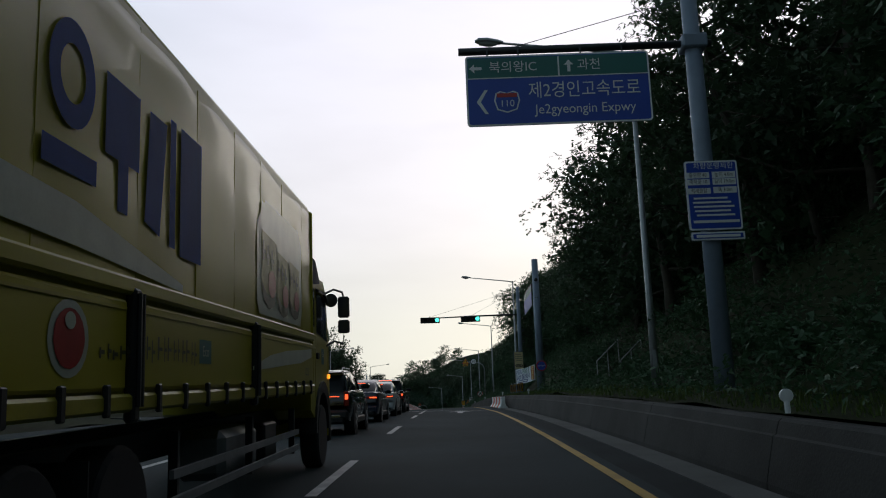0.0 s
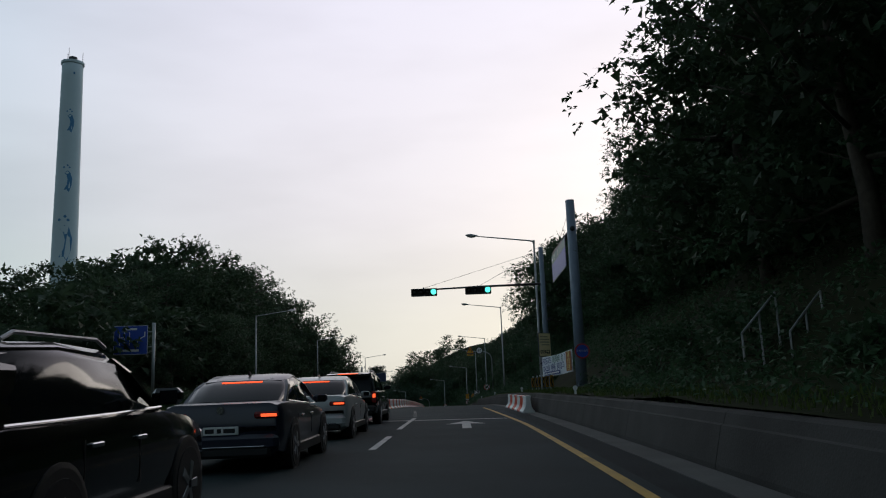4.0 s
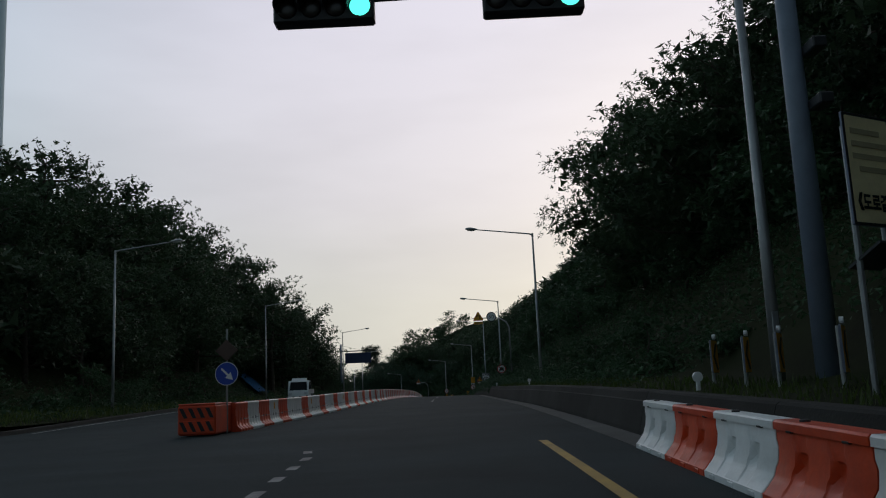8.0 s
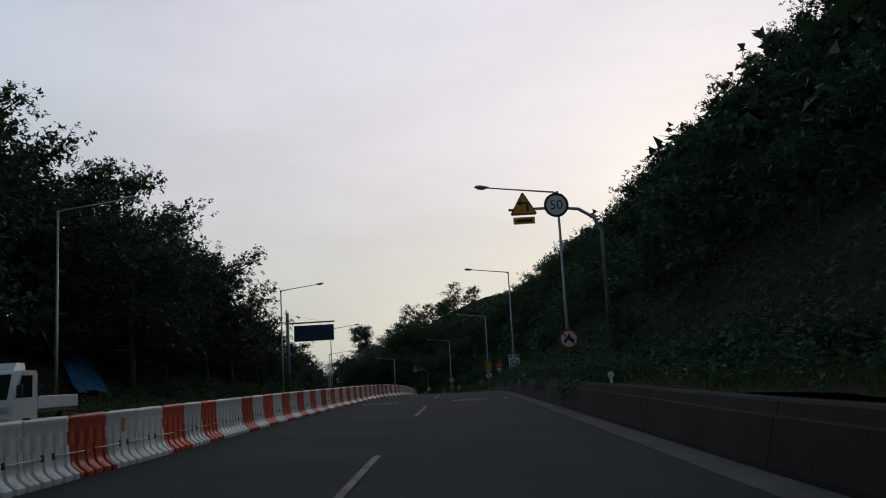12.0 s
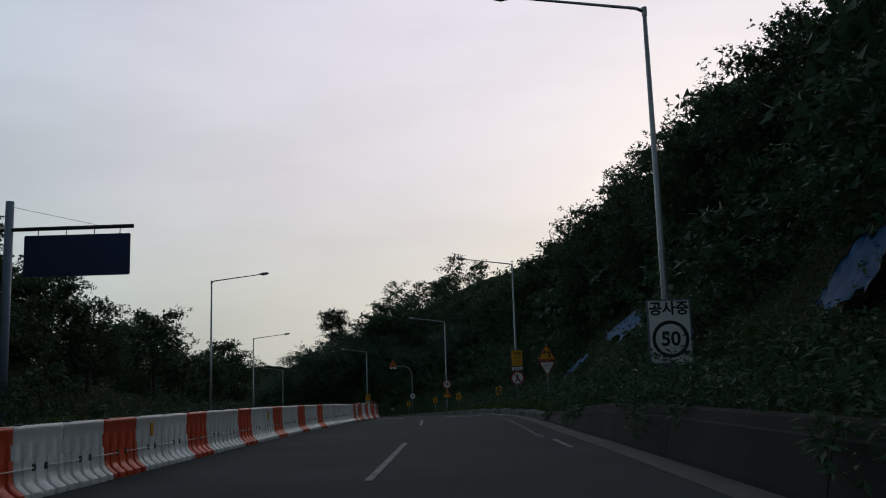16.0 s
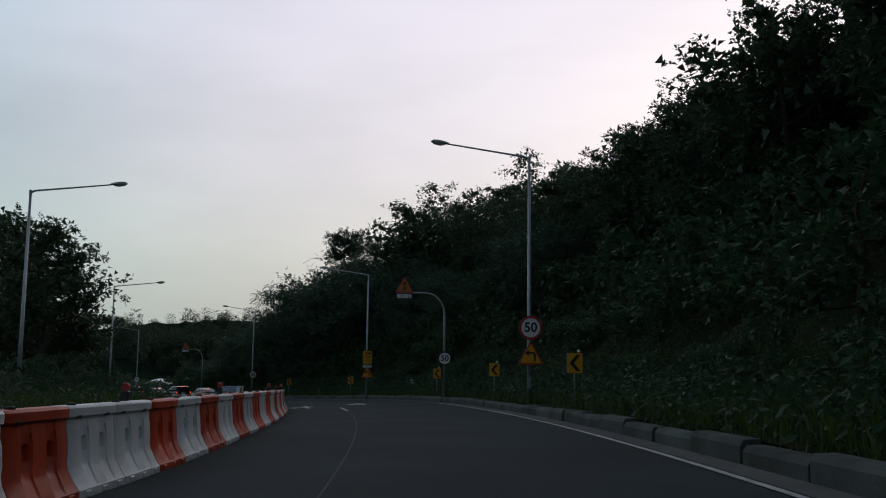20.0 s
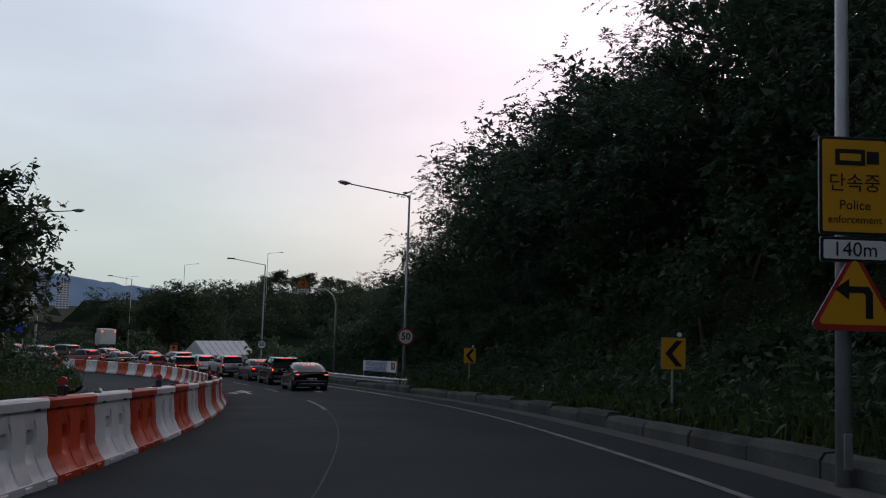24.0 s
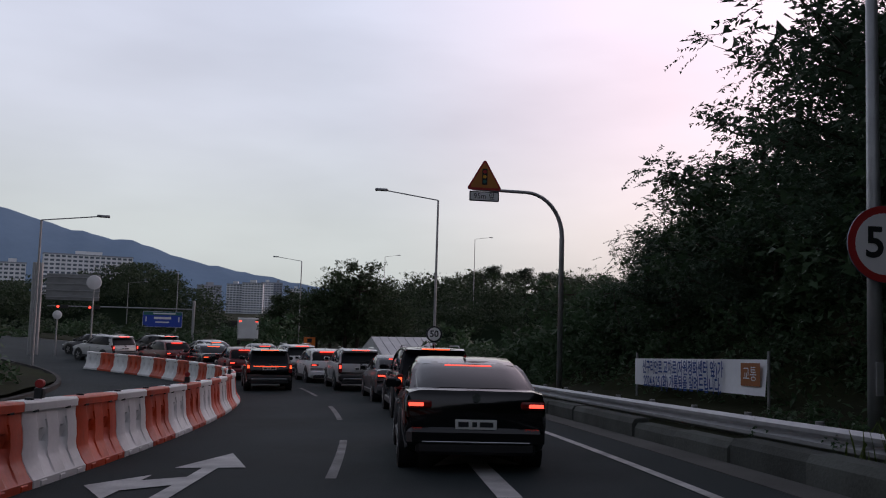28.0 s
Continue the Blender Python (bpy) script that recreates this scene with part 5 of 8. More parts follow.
def car_model(name, kind, L, W, H, body, label, brake=BRAKE, lit=True, bar=False):
    """Rear at y = 0, front at y = L; tyres stand on z = 0."""
    t = thing(name, pose(0, 0, -450), label, "car", "cars on the road")
    w = W / 2
    suv = kind == "suv"
    deck = {"suv": 1.06, "sedan": 1.02, "fast": 1.03, "hatch": 1.0}[kind]
    hood = {"suv": 1.05, "sedan": 0.88, "fast": 0.90, "hatch": 0.92}[kind]
    zb = 0.27 if suv else 0.21

    def ring(y, k, zt, low=0.0, tuck=0.0):
        x = w * k
        z = zb + low
        half = [(x * 0.80, z), (x * 0.95, z + 0.07), (x * 0.995, z + 0.30), (x, zt - 0.32), (x * 0.985, zt - 0.14), (x * 0.945, zt - 0.03), (x * 0.80, zt + 0.005)]
        return [(a, y, b) for a, b in half] + [(-a, y, b) for a, b in reversed(half)]

    mid = (deck + hood) / 2
    st = [(0.0, 0.90, deck - 0.10, 0.16), (0.05, 0.955, deck - 0.02, 0.04), (0.22, 0.985, deck, 0), (0.9, 1.0, deck, 0), (L * 0.45, 1.0, mid + 0.02, 0), (L * 0.68, 1.0, hood + 0.03, 0), (L - 0.75, 0.985, hood - 0.04, 0), (L - 0.25, 0.93, hood - 0.14, 0.02), (L - 0.04, 0.80, hood - 0.24, 0.08), (L, 0.70, hood - 0.30, 0.14)]
    soften(part("body", Mesh().loft([ring(y, k, zt, low) for y, k, zt, low in st]), body, t, smooth=False))
    r0, r1, f1, f0 = {"suv": (0.12, 0.42, L * 0.50, L * 0.70), "sedan": (0.62, 1.45, L * 0.52, L * 0.73), "fast": (0.34, 1.30, L * 0.52, L * 0.72), "hatch": (0.15, 0.60, L * 0.50, L * 0.72)}[kind]
    roof = H - (0.05 if suv else 0.0)

    def cab(y, top, k, base):
        x = w * 0.90 * k
        half = [(x, base), (x * 0.985, base + (top - base) * 0.35), (x * 0.90, base + (top - base) * 0.82), (x * 0.80, top - 0.02), (x * 0.55, top + 0.0)]
        return [(a, y, b) for a, b in half] + [(-a, y, b) for a, b in reversed(half)]

    rr = roof - (0.03 if suv else 0.06)
    cabin = [(r0, deck + 0.015, 0.96, deck - 0.06), (r0 + (r1 - r0) * 0.6, deck + (rr - deck) * 0.72, 0.97, deck - 0.05), (r1, rr, 0.97, deck - 0.05), ((r1 + f1) / 2, roof, 1.0, mid - 0.05), (f1, roof - 0.04, 0.98, mid - 0.05), (f0, hood + 0.06, 0.94, hood - 0.04)]
    soften(part("glasshouse", Mesh().loft([cab(*c) for c in cabin]), GLASS, t, "dark tinted glass"))
    rk = []
    for y, z, k in ((r1 - 0.10, rr - 0.045 if not suv else rr - 0.02, 0.97), (r1 + 0.08, rr, 0.98), ((r1 + f1) / 2, roof, 1.0), (f1 - 0.1, roof - 0.03, 0.99), (f1 + 0.05, roof - 0.09, 0.97)):
        x = w * 0.90 * k
        half = [(x * 0.845, z - 0.085), (x * 0.835, z - 0.03), (x * 0.78, z + 0.006), (x * 0.5, z + 0.02)]
        rk.append([(a, y, b) for a, b in half] + [(-a, y, b) for a, b in reversed(half)])
    soften(part("roof", Mesh().loft(rk), body, t, smooth=False))
    for sx in (-1, 1):
        x0, x1 = sx * w * 0.90 * 0.985, sx * w * 0.90 * 0.80
        for ya, yb, wd in ((r0 + 0.02, r1 - 0.02, 0.16 if not suv else 0.30), (L * 0.36, L * 0.36 + 0.02, 0.07), (f0, f1 + 0.02, 0.06)):
            zt = roof - 0.09
            part("pillar", Mesh().loft([[(x0 + sx * 0.008, ya, deck - 0.05), (x0 + sx * 0.008, ya + wd, deck - 0.05), (x0 * 0.96, ya + wd, deck - 0.05), (x0 * 0.96, ya, deck - 0.05)], [(sx * w * 0.90 * 0.915, ya + (yb - ya) * 0.75, deck + (zt - deck) * 0.75), (sx * w * 0.90 * 0.915, ya + (yb - ya) * 0.75 + wd, deck + (zt - deck) * 0.75), (x1 * 0.97, ya + (yb - ya) * 0.75 + wd, deck + (zt - deck) * 0.75), (x1 * 0.97, ya + (yb - ya) * 0.75, deck + (zt - deck) * 0.75)], [(sx * w * 0.90 * 0.84, yb, zt), (sx * w * 0.90 * 0.84, yb + wd, zt), (x1 * 0.95, yb + wd, zt), (x1 * 0.95, yb, zt)]]), body if wd != 0.07 else BLACK_PLASTIC, t)
        part("belt_trim", Mesh().tube([(sx * (w * 0.905), r0 + 0.25, deck + 0.0), (sx * (w * 0.905), L * 0.45, mid + 0.015), (sx * (w * 0.905), f0 - 0.1, hood + 0.04)], 0.011, 5), CHROME, t)
        mirror = part("mirror", Mesh().box(min(sx * (w * 0.93), sx * (w + 0.19)), f0 - 0.42, hood + 0.06, max(sx * (w * 0.93), sx * (w + 0.19)), f0 - 0.28, hood + 0.20, 0.04), body, t)
        part("mirror_glass", Mesh().box(min(sx * (w + 0.02), sx * (w + 0.17)), f0 - 0.424, hood + 0.08, max(sx * (w + 0.02), sx * (w + 0.17)), f0 - 0.421, hood + 0.18), GLASS, mirror)
        for y in (L * 0.31, L * 0.50):
            part("door_handle", Mesh().box(min(sx * (w * 0.985), sx * (w + 0.018)), y, mid - 0.20, max(sx * (w * 0.985), sx * (w + 0.018)), y + 0.20, mid - 0.165, 0.008), CHROME, t)
        for y in (L * 0.29 if suv else L * 0.27, L * 0.52):
            part("door_gap", Mesh().box(min(sx * w * 0.996, sx * (w + 0.002)), y - 0.006, zb + 0.25, max(sx * w * 0.996, sx * (w + 0.002)), y + 0.006, mid - 0.14), BLACK_PLASTIC, t)
        part("sill", Mesh().box(min(sx * w * 0.90, sx * (w + 0.004)), 1.15, zb - 0.02, max(sx * w * 0.90, sx * (w + 0.004)), L - 1.25, zb + 0.14, 0.02), BLACK_PLASTIC, t)
    rw = 0.36 if suv else 0.335
    for y in (0.92, L - 0.92):
        for sx in (-1, 1):
            part("wheel_arch", Mesh().lathe([(rw + 0.075, w - 0.25), (rw + 0.075, w + 0.006), (rw + 0.04, w + 0.012)], "x", 24, (0, y, rw + 0.01)) if sx > 0 else Mesh().lathe([(rw + 0.04, -w - 0.012), (rw + 0.075, -w - 0.006), (rw + 0.075, -w + 0.25)], "x", 24, (0, y, rw + 0.01)), BLACK_PLASTIC, t)
            a, b = (w - 0.21, w + 0.02) if sx > 0 else (-w - 0.02, -w + 0.21)
            wheel = part("wheel", Mesh().lathe([(rw * 0.66, a), (rw - 0.02, a), (rw, a + 0.03), (rw, b - 0.03), (rw - 0.02, b), (rw * 0.66, b)], "x", 24, (0, y, rw)), RUBBER, t, "black tyre")
            xf = sx * (w + 0.012)
            part("hub", Mesh().lathe([(rw * 0.67, min(xf, xf - sx * 0.02)), (rw * 0.67, max(xf, xf - sx * 0.02))], "x", 20, (0, y, rw)), DARK_METAL, wheel)
            for k in range(5):
                a5 = 2 * math.pi * k / 5
                c, s5 = math.cos(a5), math.sin(a5)
                part("spoke", Mesh().loft([[(xf, y + q * c - e * s5, rw + q * s5 + e * c) for q, e in ((0.04, -0.035), (rw * 0.62, -0.05), (rw * 0.62, 0.05), (0.04, 0.035))], [(xf + sx * 0.014, y + q * c - e * s5, rw + q * s5 + e * c) for q, e in ((0.04, -0.03), (rw * 0.60, -0.04), (rw * 0.60, 0.04), (0.04, 0.03))]]), RIM, wheel)
    # rear
    zl = deck - (0.20 if not suv else 0.16)
    lamp = brake if lit else LAMP_RED
    for sx in (-1, 1):
        x0, x1 = (w * (0.60 if kind == "fast" else 0.54), w * 0.93) if not suv else (w * 0.80, w * 0.945)
        hgt = 0.10 if not suv else 0.27
        a, b = sorted((sx * x0, sx * x1))
        cl = part("tail_lamp", Mesh().box(a, -0.03, zl - hgt * (0.4 if not suv else 0.75), b, 0.22, zl + hgt * 0.6, 0.025), LAMP_RED, t)
        inner_ = 0.10 if not suv else 0.03
        part("light", Mesh().box(a + (inner_ if sx > 0 else 0.02), -0.036, zl - hgt * 0.15, b - (0.02 if sx > 0 else inner_), -0.02, zl + hgt * 0.32, 0.008), lamp, cl, "glowing brake light" if lit else "")
        part("reflector", Mesh().box(min(sx * w * 0.62, sx * w * 0.86), -0.015, 0.46, max(sx * w * 0.62, sx * w * 0.86), 0.02, 0.50), LAMP_RED, t)
    if bar:
        part("light_bar", Mesh().box(-w * 0.68, -0.022, zl + 0.03, w * 0.68, 0.03, zl + 0.05, 0.006), lamp, t, "thin red light bar")
    pz = 0.86 if suv else (0.62 if kind != "fast" else 0.60)
    pb = part("number_plate", Mesh().box(-0.26, -0.025, pz - 0.06, 0.26, 0.06, pz + 0.06, 0.006), PLATE, t)
    for x, q in ((-0.16, 0.13), (-0.02, 0.06), (0.13, 0.17)):
        part("plate_bar", Mesh().box(x - q / 2, -0.029, pz - 0.03, x + q / 2, -0.026, pz + 0.032), SIGN_BLACK, pb)
    part("badge", Mesh().lathe([(0.055, -0.03), (0.055, 0.05)], "y", 16, (0, 0, deck - 0.10 if not suv else deck - 0.06)), CHROME, t)
    bp = part("bumper", Mesh().box(-w * 0.93, -0.06, zb + 0.10, w * 0.93, 0.35, zb + 0.36, 0.07), body if not suv else BLACK_PLASTIC, t)
    part("bumper_insert", Mesh().box(-w * 0.80, -0.066, zb + 0.02, w * 0.80, 0.3, zb + 0.18, 0.04), BLACK_PLASTIC, bp)
    part("trim_strip", Mesh().box(-w * 0.72, -0.072, zb + 0.165, w * 0.72, -0.055, zb + (0.185 if not suv else 0.23), 0.006), CHROME, bp, "bright trim strip")
    zr_ = deck + (rr - deck) * 0.93
    part("high_brake_light", Mesh().box(-0.33, r1 - (0.22 if not suv else 0.30), rr - (0.075 if not suv else 0.035), 0.33, r1 - 0.02, rr - (0.045 if not suv else 0.005), 0.008), brake if lit else LAMP_RED, t, "glowing high brake light" if lit else "")
    if suv:
        part("spoiler", Mesh().loft([[(-w * 0.70, 0.12, rr - 0.03), (w * 0.70, 0.12, rr - 0.03), (w * 0.70, 0.14, rr - 0.06), (-w * 0.70, 0.14, rr - 0.06)], [(-w * 0.74, 0.5, rr + 0.015), (w * 0.74, 0.5, rr + 0.015), (w * 0.74, 0.5, rr - 0.06), (-w * 0.74, 0.5, rr - 0.06)]]), body, t)
        for sx in (-1, 1):
            part("roof_rail", Mesh().tube([(sx * w * 0.66, 0.7, roof + 0.0), (sx * w * 0.66, 0.85, roof + 0.055), (sx * w * 0.66, L * 0.48, roof + 0.06), (sx * w * 0.66, L * 0.52, roof + 0.0)], 0.016, 6), CHROME if body is not CAR_BLACK else GALV, t)
        part("wiper", Mesh().tube([(0.0, 0.10, deck + 0.06), (0.32, 0.14, deck + 0.12)], 0.01, 5), BLACK_PLASTIC, t)
    part("aerial", Mesh().loft([[(-0.02, r1 + 0.25, roof), (0.02, r1 + 0.25, roof), (0.02, r1 + 0.42, roof), (-0.02, r1 + 0.42, roof)], [(-0.006, r1 + 0.24, roof + 0.075), (0.006, r1 + 0.24, roof + 0.075), (0.006, r1 + 0.28, roof + 0.075), (-0.006, r1 + 0.28, roof + 0.075)]]), body, t)
    # front
    for sx in (-1, 1):
        part("headlamp", Mesh().box(min(sx * w * 0.48, sx * w * 0.86), L - 0.22, hood - 0.34, max(sx * w * 0.48, sx * w * 0.86), L - 0.02, hood - 0.22, 0.03), LAMP_CLEAR, t)
    part("grille", Mesh().box(-w * 0.42, L - 0.06, hood - 0.46, w * 0.42, L + 0.012, hood - 0.28, 0.02), BLACK_PLASTIC, t)
    part("front_plate", Mesh().box(-0.26, L - 0.02, 0.42, 0.26, L + 0.018, 0.53), PLATE, t)
    part("front_bumper", Mesh().box(-w * 0.86, L - 0.35, zb + 0.02, w * 0.86, L + 0.005, zb + 0.26, 0.06), body, t)
    return t


def tilt(s, back=False):
    g = math.degrees(math.atan(float(np.interp(s, LS, LG))))
    return -g if back else g


def park(model, s, d, turn=0.0, label=""):
    """Stands a copy with its rear at s, d."""
    m = put(s, d, 0.0, turn) @ pose(0, 0, 0, tilt(s + 2) if abs(turn) < 90 else -tilt(s))
    c = copy_thing(model, m)
    if label:
        c["label"] = label
    return c


SUV_BLACK = car_model("suv", "suv", 4.4, 1.80, 1.64, CAR_BLACK, "black sport utility vehicle with silver roof rails and lit tail lamps", BRAKE_AMBER, bar=True)
SUV_LARGE = car_model("suv", "suv", 4.98, 1.97, 1.75, CAR_BLACK, "large black sport utility vehicle with lit vertical tail lamps", BRAKE_AMBER)
SEDAN_NAVY = car_model("sedan", "sedan", 4.65, 1.82, 1.44, CAR_NAVY, "dark navy sedan waiting with its tail lamps lit", BRAKE_AMBER)
SEDAN_SILVER = car_model("sedan", "sedan", 4.85, 1.87, 1.47, CAR_SILVER, "silver sedan waiting in the turning lane with brake lights on", BRAKE_AMBER)
SEDAN_BLACK = car_model("sedan", "sedan", 4.9, 1.88, 1.46, CAR_BLACK, "glossy black sedan waiting beside the queue", BRAKE_AMBER)
FASTBACK = car_model("fastback_car", "fast", 4.86, 1.87, 1.44, CAR_BLACK, "black fastback car with a chrome strip and glowing brake lights", BRAKE)
SUV_SILVER = car_model("suv", "suv", 4.5, 1.86, 1.66, CAR_SILVER, "silver sport utility vehicle in the queue with brake lights on")
SUV_WHITE = car_model("suv", "suv", 4.4, 1.80, 1.62, CAR_WHITE, "white sport utility vehicle in the queue with brake lights on")
HATCH_WHITE = car_model("hatchback", "hatch", 4.1, 1.75, 1.50, CAR_WHITE, "white hatchback in the queue with brake lights on")
HATCH_RED = car_model("hatchback", "hatch", 4.1, 1.75, 1.50, CAR_RED, "dark red hatchback in the queue")
SEDAN_GREY = car_model("sedan", "sedan", 4.7, 1.82, 1.45, CAR_GREY, "grey sedan in the queue with brake lights on")

# turning queue at the junction
park(SUV_BLACK, 23.2, -3.42)
park(SEDAN_NAVY, 31.1, -3.45)
park(SEDAN_SILVER, 38.3, -3.45)
park(SUV_LARGE, 46.3, -3.55)
park(SEDAN_BLACK, 26.6, -7.3)
# queue after the bend
park(FASTBACK, 318.95, 1.15)
park(SUV_LARGE, 328.4, 1.55)
park(SEDAN_GREY, 335.0, 1.55)
park(SUV_SILVER, 341.2, 1.0)
park(SUV_BLACK, 341.6, -2.45, 0, "black sport utility vehicle beside the barriers, brake lights on")
park(HATCH_WHITE, 346.6, 0.7)
park(SUV_WHITE, 351.6, 0.8)
park(HATCH_RED, 349.2, -2.5)
park(SEDAN_BLACK, 355.6, -2.4, 0, "black sedan in the queue with brake lights on")
park(SEDAN_GREY, 356.8, 0.9)
park(HATCH_RED, 361.0, -3.0, 8)
park(SEDAN_SILVER, 362.4, 0.3, 6, "silver sedan in the queue with brake lights on")
park(SUV_SILVER, 366.5, -4.4, 14)
park(SUV_BLACK, 368.2, -0.8, 10, "black sport utility vehicle in the queue, brake lights on")
park(SEDAN_NAVY, 373.6, -2.4, 16, "dark navy sedan in the queue with brake lights on")
forget([SUV_BLACK, SUV_LARGE, SEDAN_NAVY, SEDAN_SILVER, SEDAN_BLACK, FASTBACK, SUV_SILVER, SUV_WHITE, HATCH_WHITE, HATCH_RED, SEDAN_GREY])


def wheel_at(t, x0, x1, y, r, hub=RIM):
    a, b = sorted((x0, x1))
    w = part("wheel", Mesh().lathe([(r * 0.55, a), (r - 0.03, a), (r, a + 0.03), (r, b - 0.03), (r - 0.03, b), (r * 0.55, b)], "x", 26, (0, y, r)), RUBBER, t, "black tyre")
    part("rim", Mesh().lathe([(r * 0.56, a + 0.04), (r * 0.5, a + 0.02), (r * 0.2, a + 0.10), (r * 0.2, b - 0.10), (r * 0.5, b - 0.02), (r * 0.56, b - 0.04)], "x", 20, (0, y, r)), hub, w)
    return w


# white pickup lorry on the opposite carriageway; its front looks along -y
pu = thing("pickup_truck", pose(on(124.0, -12.6).x, on(124.0, -12.6).y, on(124.0, -12.6).z, 0, 0, 4), "small white pickup lorry with a roof spoiler and open bed", "lorry")
cabin_ = [(-0.02, 0.42), (-0.02, 0.98), (0.42, 1.74), (0.55, 1.80), (1.40, 1.80), (1.48, 1.70), (1.50, 0.42)]
soften(part("cab", Mesh().loft([[(x, y + (0.05 if abs(x) > 0.8 else 0), z) for y, z in cabin_] for x in (-0.85, -0.78, 0.78, 0.85)]), CAR_WHITE, pu))
part("windscreen", Mesh().loft([[(-0.72, 0.0, 1.02), (0.72, 0.0, 1.02)], [(-0.66, 0.385, 1.70), (0.66, 0.385, 1.70)]], closed=False, caps=False), GLASS, pu)
for sx in (-1, 1):
    part("side_window", Mesh().add([(sx * 0.858, y, z) for y, z in ((0.20, 1.06), (1.20, 1.06), (1.20, 1.66), (0.55, 1.66))], [(0, 1, 2, 3)]), GLASS, pu)
    part("headlamp", Mesh().box(min(sx * 0.5, sx * 0.78), -0.05, 0.66, max(sx * 0.5, sx * 0.78), 0.03, 0.84, 0.02), LAMP_CLEAR, pu)
    part("mirror", Mesh().box(min(sx * 0.88, sx * 1.04), 0.16, 1.12, max(sx * 0.88, sx * 1.04), 0.24, 1.40, 0.02), BLACK_PLASTIC, pu)
    part("bed_side", Mesh().box(min(sx * 0.80, sx * 0.84), 1.62, 0.72, max(sx * 0.80, sx * 0.84), 4.5, 1.08, 0.01), CAR_WHITE, pu)
    for y in (0.75, 3.6):
        wheel_at(pu, sx * 0.60, sx * 0.80, y, 0.31)
part("bed_floor", Mesh().box(-0.80, 1.60, 0.62, 0.80, 4.5, 0.72), DARK_METAL, pu)
part("headboard", Mesh().box(-0.80, 1.58, 0.72, 0.80, 1.63, 1.55, 0.01), GALV, pu)
part("tailgate", Mesh().box(-0.80, 4.46, 0.72, 0.80, 4.50, 1.08, 0.01), CAR_WHITE, pu)
part("spoiler", Mesh().loft([[(-0.62, 0.55, 1.79), (0.62, 0.55, 1.79), (0.62, 1.30, 1.79), (-0.62, 1.30, 1.79)], [(-0.58, 0.85, 2.02), (0.58, 0.85, 2.02), (0.58, 1.30, 2.02), (-0.58, 1.30, 2.02)]]), CAR_WHITE, pu)
part("bumper", Mesh().box(-0.84, -0.08, 0.34, 0.84, 0.12, 0.58, 0.04), CAR_WHITE, pu)
part("number_plate", Mesh().box(-0.24, -0.10, 0.40, 0.24, -0.08, 0.52), PLATE, pu)

# yellow delivery lorry: y = 0 at the front of the box, its kerb side at x = 0
YELLOW = mat("lorry_yellow_sheet", (0.46, 0.39, 0.020), 0.36, second=(0.38, 0.32, 0.018), scale=0.8, bump=0.05, fine=1.5, coat=0.12, spec=0.4)
OLIVE = mat("lorry_yellow_frame", (0.40, 0.33, 0.03), 0.4, vary=0.2, scale=2)
INK_BLUE = mat("lorry_blue_print", (0.03, 0.075, 0.26), 0.6, vary=0.1, spec=0.08)
INK_PALE = mat("lorry_pale_print", (0.50, 0.52, 0.42), 0.3, vary=0.12)
INK_RED = mat("lorry_red_print", (0.38, 0.02, 0.02), 0.3)
INK_DARK = mat("lorry_dark_print", (0.05, 0.045, 0.02), 0.35)
lorry = thing("lorry", put(14.5, -1.97) @ pose(0, 0, 0, tilt(10)) @ Matrix.Diagonal((0.9, 0.9, 0.925, 1)), "large yellow delivery lorry with printed box sides, waiting", "lorry")
part("box_core", Mesh().box(-2.46, -10.3, 1.22, -0.05, -0.02, 4.05, 0.04), OLIVE, lorry)
# creased upper sheets between faint seams
ys = [-10.3, -8.9, -7.4, -6.0, -4.7, -3.5, -2.25, -0.8, 0.0]
for a, b in zip(ys, ys[1:]):
    rows = []
    for z in np.linspace(2.10, 4.05, 22):
        row = []
        for y in np.linspace(a + 0.004, b - 0.004, 13):
            u, v = (y - a) / (b - a), (z - 2.10) / 1.95
            fold = abs(math.sin(math.pi * (v * 2.6 + 0.15 * math.sin(y * 0.9)))) * (0.55 + 0.45 * math.sin(y * 1.7 + 2.0))
            bulge = 0.009 * fold + 0.004 * math.sin(math.pi * u) + 0.002 * math.sin(5 * u + 6 * v + a)
            lean = -0.10 * max(0.0, (v - 0.93) / 0.07) ** 2
            row.append((-0.050 + bulge + lean, y, z))
        rows.append(row)
    part("side_panel", Mesh().loft(rows, closed=False, caps=False), YELLOW, lorry, smooth=True)
    part("seam", Mesh().box(-0.06, b - 0.010, 2.06, -0.044, b + 0.004, 3.95, 0.003), YELLOW, lorry)
part("top_rail", Mesh().loft([[(-0.145 + 0.06 * math.cos(q), y, 4.05 + 0.06 * math.sin(q)) for q in (2 * math.pi * k / 10 for k in range(10))] for y in (-10.3, 0.02)]), YELLOW, lorry, smooth=True)
part("front_post", Mesh().box(-0.12, -0.03, 1.22, -0.015, 0.05, 4.02, 0.03), YELLOW, lorry)
part("belt_rail", Mesh().box(-0.06, -10.3, 1.99, 0.012, 0.0, 2.11, 0.02), YELLOW, lorry)
part("lower_rail", Mesh().box(-0.06, -10.3, 1.22, 0.016, 0.0, 1.34, 0.02), OLIVE, lorry)
